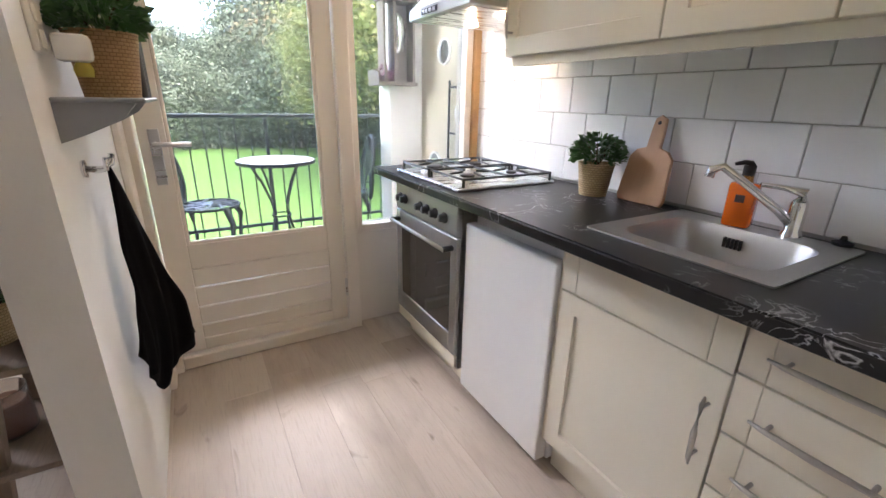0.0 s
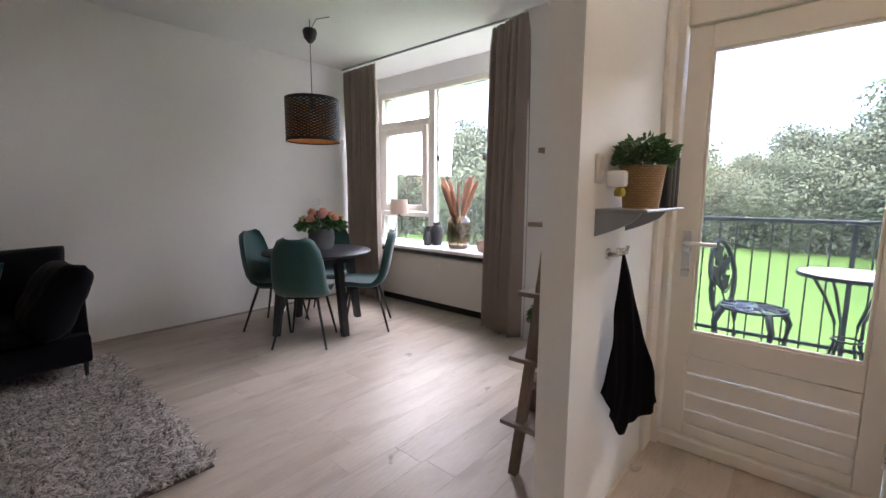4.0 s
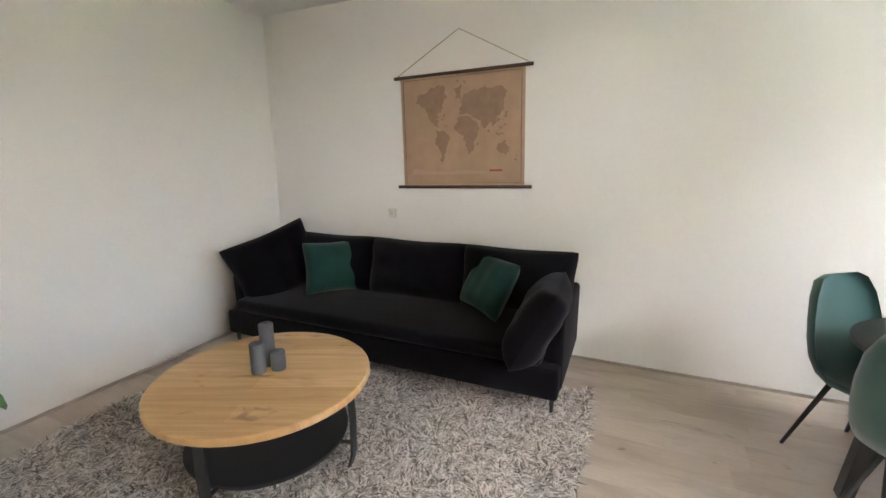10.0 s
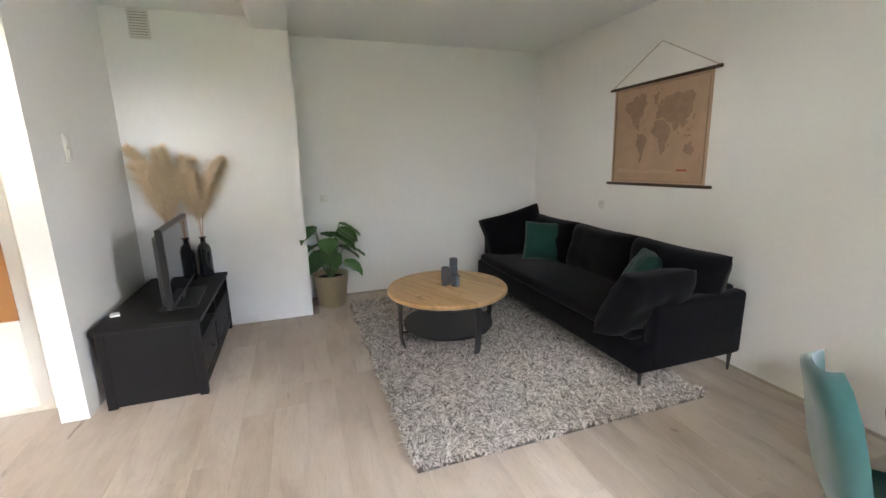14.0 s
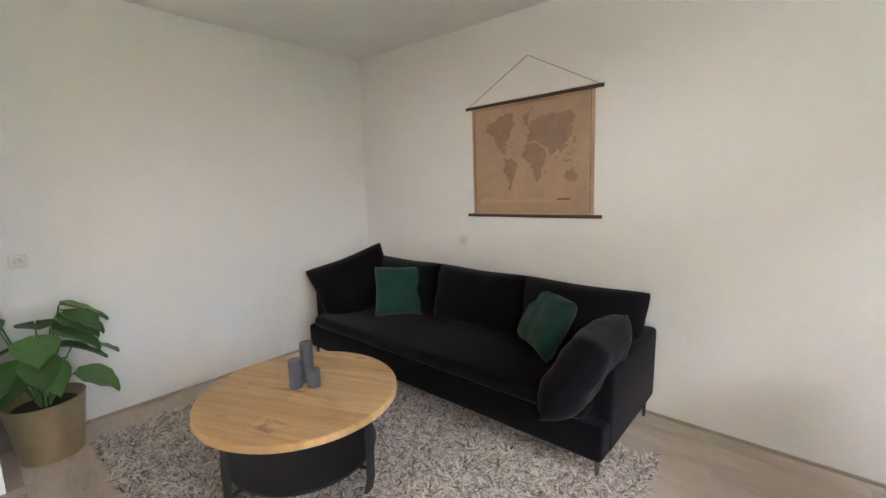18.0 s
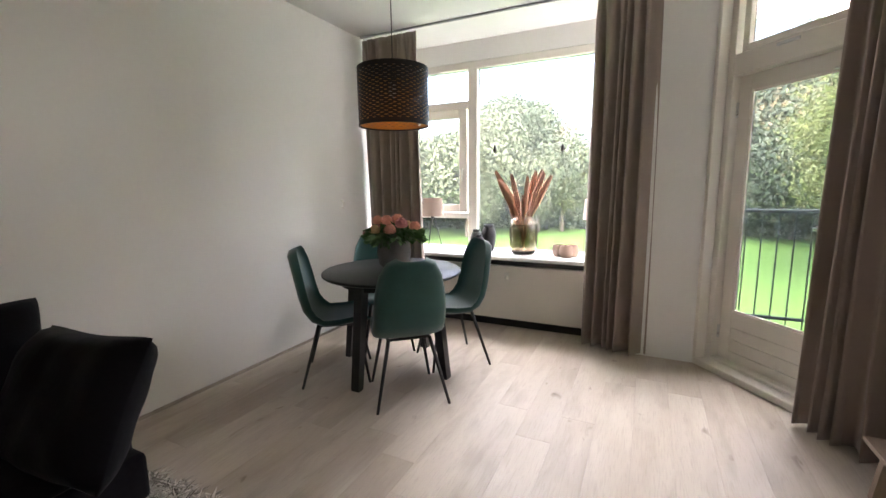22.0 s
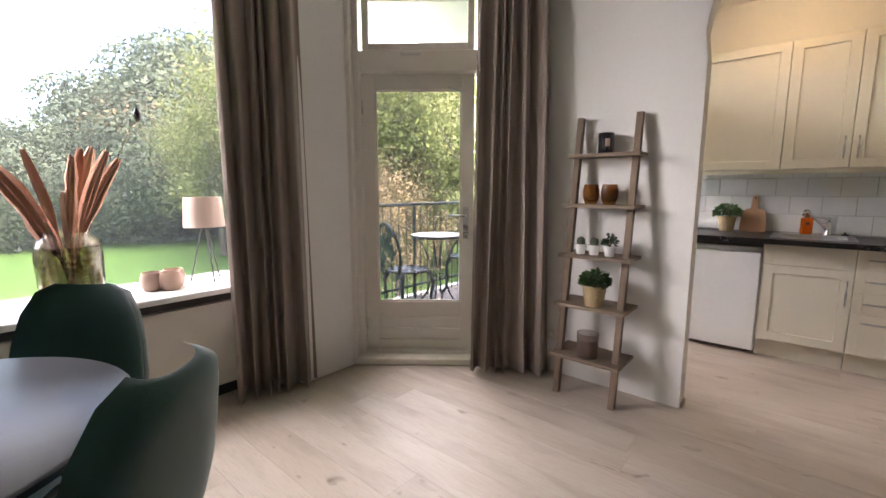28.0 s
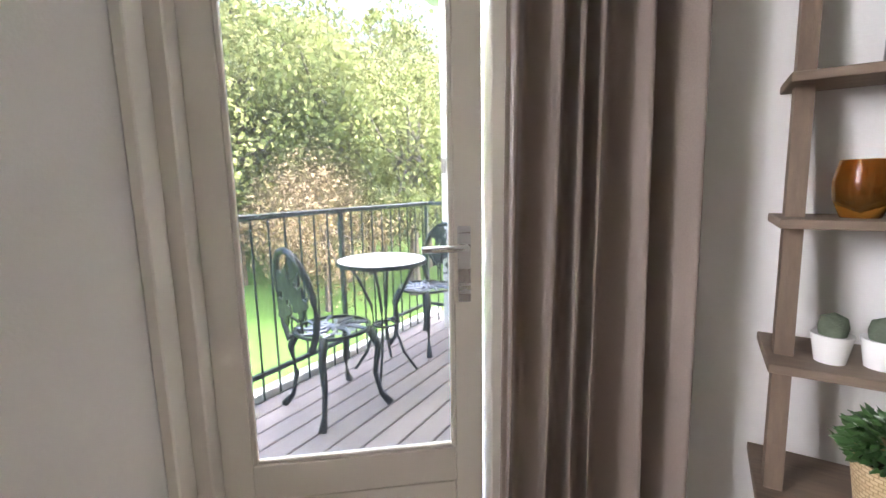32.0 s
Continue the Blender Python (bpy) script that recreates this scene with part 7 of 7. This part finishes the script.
rail = structure(thing("balcony_railing", "dark green painted steel balcony railing with thin upright bars", "railing"))
part("top_rail", one(-1.2, RY - 0.03, 1.075, 2.12, RY + 0.03, 1.11, 0.006), M_RAIL, rail)
part("bottom_rail", one(-1.2, RY - 0.015, 0.10, 2.12, RY + 0.015, 0.13, 0.003), M_RAIL, rail)
part("side_top_rail", one(2.06, 2.80, 1.075, 2.12, RY - 0.03, 1.11, 0.006), M_RAIL, rail)
part("side_bottom_rail", one(2.075, 2.78, 0.10, 2.105, RY - 0.015, 0.13, 0.003), M_RAIL, rail)
bar = part("bar", tube(B(), [(0, 0, DZ), (0, 0, 1.08)], 0.007, 6), M_RAIL, rail)
bar.location = (-1.1, RY, 0)
for k in range(1, 27):
    o = new("bar", bar.data)
    o.parent, o.location = rail, (-1.1 + 0.12 * k, RY, 0)
for k in range(2):
    o = new("bar", bar.data)
    o.parent, o.location = rail, (2.09, 2.96 - 0.12 * k, 0)
for x in (-0.9, 0.95, 2.09):
    part("post", one(x - 0.015, RY - 0.015, DZ, x + 0.015, RY + 0.015, 1.075, 0.002), M_RAIL, rail)

structure(part("balcony_pillar", one(1.92, 2.55, DZ, 2.24, 2.80, 2.9, 0.008), M_PLASTER), "white plastered balcony pillar", "pillar")
structure(part("balcony_side_wall", one(2.24, KY + 0.02, DZ, 2.4, 2.6, 2.9), M_CREAM), "cream painted side wall of the balcony", "wall")
structure(part("balcony_roof", one(-1.2, KY + 0.13, 2.86, 2.5, 2.9, 3.06), M_PLASTER), "underside of the balcony above, cream plaster", "balcony ceiling")
structure(part("outer_wall", one(-6.0, NY + 0.3, -3.2, -0.9, NY + 0.32, 0.6), M_PLASTER), "outer face of the building below the window", "wall")

GZ = -3.3
bm = B()
g = [bm.verts.new(p) for p in ((-900, -900, GZ), (900, -900, GZ), (900, 900, GZ), (-900, 900, GZ))]
bm.faces.new(g)
structure(part("ground", bm, M_GRASS), "bright green mown lawn of a park", "lawn")


def leaf_mat(name, a, b):
    m = mat(name, a, 0.6)
    nt = m.node_tree
    p = nt.nodes["Principled BSDF"]
    gm = nt.nodes.new("ShaderNodeNewGeometry")
    mix = nt.nodes.new("ShaderNodeMix")
    mix.data_type = "RGBA"
    mix.inputs["A"].default_value, mix.inputs["B"].default_value = (*a, 1), (*b, 1)
    nt.links.new(gm.outputs["Random Per Island"], mix.inputs["Factor"])
    nt.links.new(mix.outputs["Result"], p.inputs["Base Color"])
    tr, ms = nt.nodes.new("ShaderNodeBsdfTranslucent"), nt.nodes.new("ShaderNodeMixShader")
    ms.inputs[0].default_value = 0.25
    nt.links.new(mix.outputs["Result"], tr.inputs["Color"])
    nt.links.new(p.outputs[0], ms.inputs[1])
    nt.links.new(tr.outputs[0], ms.inputs[2])
    nt.links.new(ms.outputs[0], nt.nodes["Material Output"].inputs["Surface"])
    p.inputs["Specular IOR Level"].default_value = 0.1
    return m


LEAVES = [leaf_mat("leaf_green", (0.14, 0.165, 0.11), (0.185, 0.21, 0.14)), leaf_mat("leaf_deep_green", (0.10, 0.13, 0.09), (0.145, 0.17, 0.115)),
          leaf_mat("leaf_autumn", (0.19, 0.145, 0.085), (0.29, 0.215, 0.125)), leaf_mat("leaf_light", (0.16, 0.19, 0.075), (0.29, 0.30, 0.12))]
M_BARK = mat("bark", (0.09, 0.075, 0.06), 0.9, grain=0.3, scale=8, bump=0.4, bump_scale=14)
rng = random.Random(7)


def crown_mesh(name, n, rx, rz, cz, size, seed, lumps=14, thin=0.0):
    """Many small leaf sprays gathered in uneven lumps round the limbs' ends."""
    r = np.random.RandomState(seed)
    c = r.normal(size=(lumps, 3))
    c /= np.linalg.norm(c, axis=1)[:, None]
    c *= (0.45 + 0.4 * r.rand(lumps))[:, None]
    c *= np.array([rx, rx, rz])
    rad = (0.42 + 0.26 * r.rand(lumps)) * rx
    pick = r.randint(lumps, size=n)
    d = r.normal(size=(n, 3))
    d /= np.linalg.norm(d, axis=1)[:, None]
    p = c[pick] + d * (rad[pick] * (r.rand(n) ** (0.33 + thin)))[:, None] + np.array([0, 0, cz])
    face = d + 0.40 * r.normal(size=(n, 3))
    u = np.cross(face, r.normal(size=(n, 3)))
    u /= np.linalg.norm(u, axis=1)[:, None]
    w = np.cross(u, face)
    w /= np.linalg.norm(w, axis=1)[:, None]
    s = size * (0.6 + 0.8 * r.rand(n))[:, None]
    q = np.stack([p - u * s, p + w * s * 0.55, p + u * s, p - w * s * 0.55], 1).reshape(-1, 3)
    me = bpy.data.meshes.new(name)
    me.from_pydata(q.tolist(), [], (np.arange(4 * n).reshape(-1, 4)).tolist())
    return me, c + np.array([0, 0, cz])


def tree(label, seed, h, rx, leaf, n=17000, size=0.14, thin=0.0, lumps=14):
    t = thing("tree", label, "tree", "trees round the park")
    r = random.Random(seed)
    me, tips = crown_mesh("crown", n, rx, h * 0.40, h * 0.52, size, seed, lumps, thin)
    me.materials.append(leaf)
    c = new("crown", me)
    c.parent = t
    bm = B()
    tr = 0.022 * h
    top = h * 0.72
    tube(bm, [(0, 0, -0.1), (0.03 * h * r.uniform(-1, 1) * 0.3, 0, h * 0.25), (0.02 * h * r.uniform(-1, 1), 0.02 * h * r.uniform(-1, 1), top)], [tr, tr * 0.75, tr * 0.2], 8)
    for k in range(len(tips)):
        e = Vector(tips[k])
        s = Vector((0, 0, h * (0.25 + 0.4 * r.random())))
        mid = s.lerp(e, 0.5) + Vector((0, 0, -0.05 * h))
        tube(bm, [s, mid, e], [tr * 0.4, tr * 0.25, tr * 0.08], 5)
    part("trunk", bm, M_BARK, t)
    return t


KINDS = [tree("tall green park tree in full leaf", 3, 9, 3.2, LEAVES[0], n=22000, size=0.115), tree("broad dark green park tree", 5, 8, 3.6, LEAVES[1], n=22000, size=0.115),
         tree("park tree turning brown in autumn", 8, 6.5, 3.0, LEAVES[2], n=13000, size=0.062, thin=0.6), tree("airy light green tree beside the lawn", 12, 11, 3.4, LEAVES[3], n=13000, size=0.085, thin=0.75, lumps=22)]
spots = []
# far edge of the lawn: the skyline's height above the lawn by bearing
SKY_A = (-70, -35, -29, -17, -12.5, -9.6, -6.6, -3.6, 0, 4, 8, 13, 17, 20, 25, 70)
SKY_H = (10.5, 10.5, 12, 13.3, 12, 10.2, 8.9, 8.0, 8.0, 9.5, 10.5, 11.5, 12.2, 16.5, 17.5, 15)
TOPS = (9.6, 9.0, 7.3, 11.3)


def skyline(x, y, k):
    """The scale that brings a tree of kind k, standing at x, y, up to the skyline."""
    d = math.hypot(x + 4, y)
    h = np.interp(math.degrees(math.atan2(x + 4, y)), SKY_A, SKY_H)
    return (4.6 + (h - 4.6) * d / 46) / TOPS[k]


for rows, d0, kinds in ((46, 46, (0, 1, 1, 0, 2, 3)), (30, 64, (0, 1, 1))):
    for k in range(rows):
        a = -64 + 128 * (k + rng.uniform(-0.3, 0.3)) / (rows - 1)
        d = d0 + rng.uniform(-5, 9)
        x, y, kind = -4 + d * math.sin(radians(a)), d * math.cos(radians(a)), rng.choice(kinds)
        spots.append((x, y, kind, skyline(x, y, kind) * rng.choice((0.85, 1.0, 1.15, 1.28))))
# the near group beyond the balcony's far end
spots += [(9.5, 12.5, 2, 0.95), (13.0, 11.0, 3, 1.0), (15.5, 15.5, 3, 1.05), (11.5, 17.0, 2, 1.0), (18.0, 10.5, 3, 1.1), (19.5, 18.0, 0, 1.2), (16.0, 7.0, 2, 0.8), (24, 12, 0, 1.3),
          (22, 24, 0, 1.2), (14, 27, 1, 1.0), (10.5, 19.5, 3, 1.55), (14, 21.5, 3, 1.6), (13.5, 15.5, 3, 1.4), (18.5, 14, 3, 1.4), (8.4, 25, 3, 1.15), (9.5, 30, 3, 1.1), (-16, 34, 0, 1.4), (-23, 30, 1, 1.3), (-11, 40, 0, 1.15)]
used = set()
for x, y, k, s in spots:
    m = pose(x, y, GZ, 0, 0, rng.uniform(0, 360)) @ Matrix.Diagonal((s, s, s * rng.uniform(0.9, 1.1), 1))
    if k not in used:
        used.add(k)
        KINDS[k].matrix_basis = m
    else:
        o = copy_thing(KINDS[k], Matrix.Identity(4))
        o.matrix_basis = m
# shrubs at the foot of the far trees
me, tips = crown_mesh("shrubs", 34000, 1.0, 1.0, 0.0, 0.22, 30, 4)
r = np.random.RandomState(4)
n = 34000
ang, dist = np.radians(-64 + 128 * r.rand(n)), 43 + 6 * r.rand(n)
hgt = 3.6 * r.rand(n) ** 0.8 * (0.7 + 0.4 * np.sin(ang * 23) * np.sin(ang * 9 + 1))
p = np.stack([-4 + dist * np.sin(ang), dist * np.cos(ang), GZ + hgt], 1)
co = np.empty(len(me.vertices) * 3)
me.vertices.foreach_get("co", co)
co = co.reshape(-1, 4, 3)
co += (p - co.mean(1))[:, None]
me.vertices.foreach_set("co", co.ravel())
me.materials.append(LEAVES[1])
tagged(new("shrubs", me), "dense dark shrubs along the edge of the lawn", "shrubs", kind="stuff")

# ---- floor planks ----
floor = structure(thing("floor", "greige oak laminate plank floor", "floor"))
part("subfloor", prism(B(), [(WX - 0.1, SY - 0.1), (EX + 0.1, SY - 0.1), (EX + 0.1, KY + 0.05), (0.06, KY + 0.05), (P0.x + 0.05, P0.y + 0.12), (P0.x, NY), (WX - 0.1, NY)], "z", -0.12, -0.0125), M_GAP, floor)
PW, PL = 0.192, 1.55
rng = random.Random(11)
shared = {}
col = 0
x = WX - 0.05
while x < EX:
    xm = x + PW / 2
    ylo = SY if xm < CX else (CY if xm < 0.46 else -2.15)
    if xm < P0.x:
        yhi = 2.26
    elif xm < 0:
        yhi = P0.y - (x - P0.x) * 1.233 + 0.05
    else:
        yhi = KY + 0.02
    y = ylo - rng.uniform(0.1, PL - 0.1)
    while y < yhi:
        a, b = max(y, ylo), min(y + PL, yhi)
        if b - a > 0.02:
            key = round(b - a, 3)
            if key not in shared:
                bm = one(0, 0, -0.012, PW - 0.0006, b - a - 0.0006, 0.0, 0.0005)
                pm = bpy.data.meshes.new("plank")
                bm.to_mesh(pm)
                bm.free()
                pm.materials.append(M_PLANK)
                shared[key] = pm
            o = new("plank", shared[key])
            o.parent, o.location = floor, (x, a, 0)
        y += PL
    x += PW
    col += 1

# ---- wall tiles behind the worktop ----
tiles = structure(thing("tile_splashback", "white glazed wall tiles in a running bond", "wall tiles"))
part("grout", one(EX - 0.008, -1.04, 0.90, EX, KY, 2.02), M_GROUT, tiles)
TW, TH = 0.198, 0.1435
cache = {}
for row in range(8):
    z0 = 0.920 + row * (TH + 0.0025)
    y = -1.042 - (TW / 2 if row % 2 else 0.0)
    while y < KY - 0.01:
        a, b = max(y, -1.04), min(y + TW - 0.003, KY - 0.012)
        if row > 3 and b < 0.40:
            y += TW
            continue
        if b - a > 0.02:
            key = round(b - a, 3)
            if key not in cache:
                bm = one(-0.008, 0, 0, 0, b - a, TH, 0.0022)
                tm = bpy.data.meshes.new("tile")
                bm.to_mesh(tm)
                bm.free()
                tm.materials.append(M_TILE)
                cache[key] = tm
            o = new("tile", cache[key])
            o.parent, o.location = tiles, (EX - 0.007, a, z0)
        y += TW
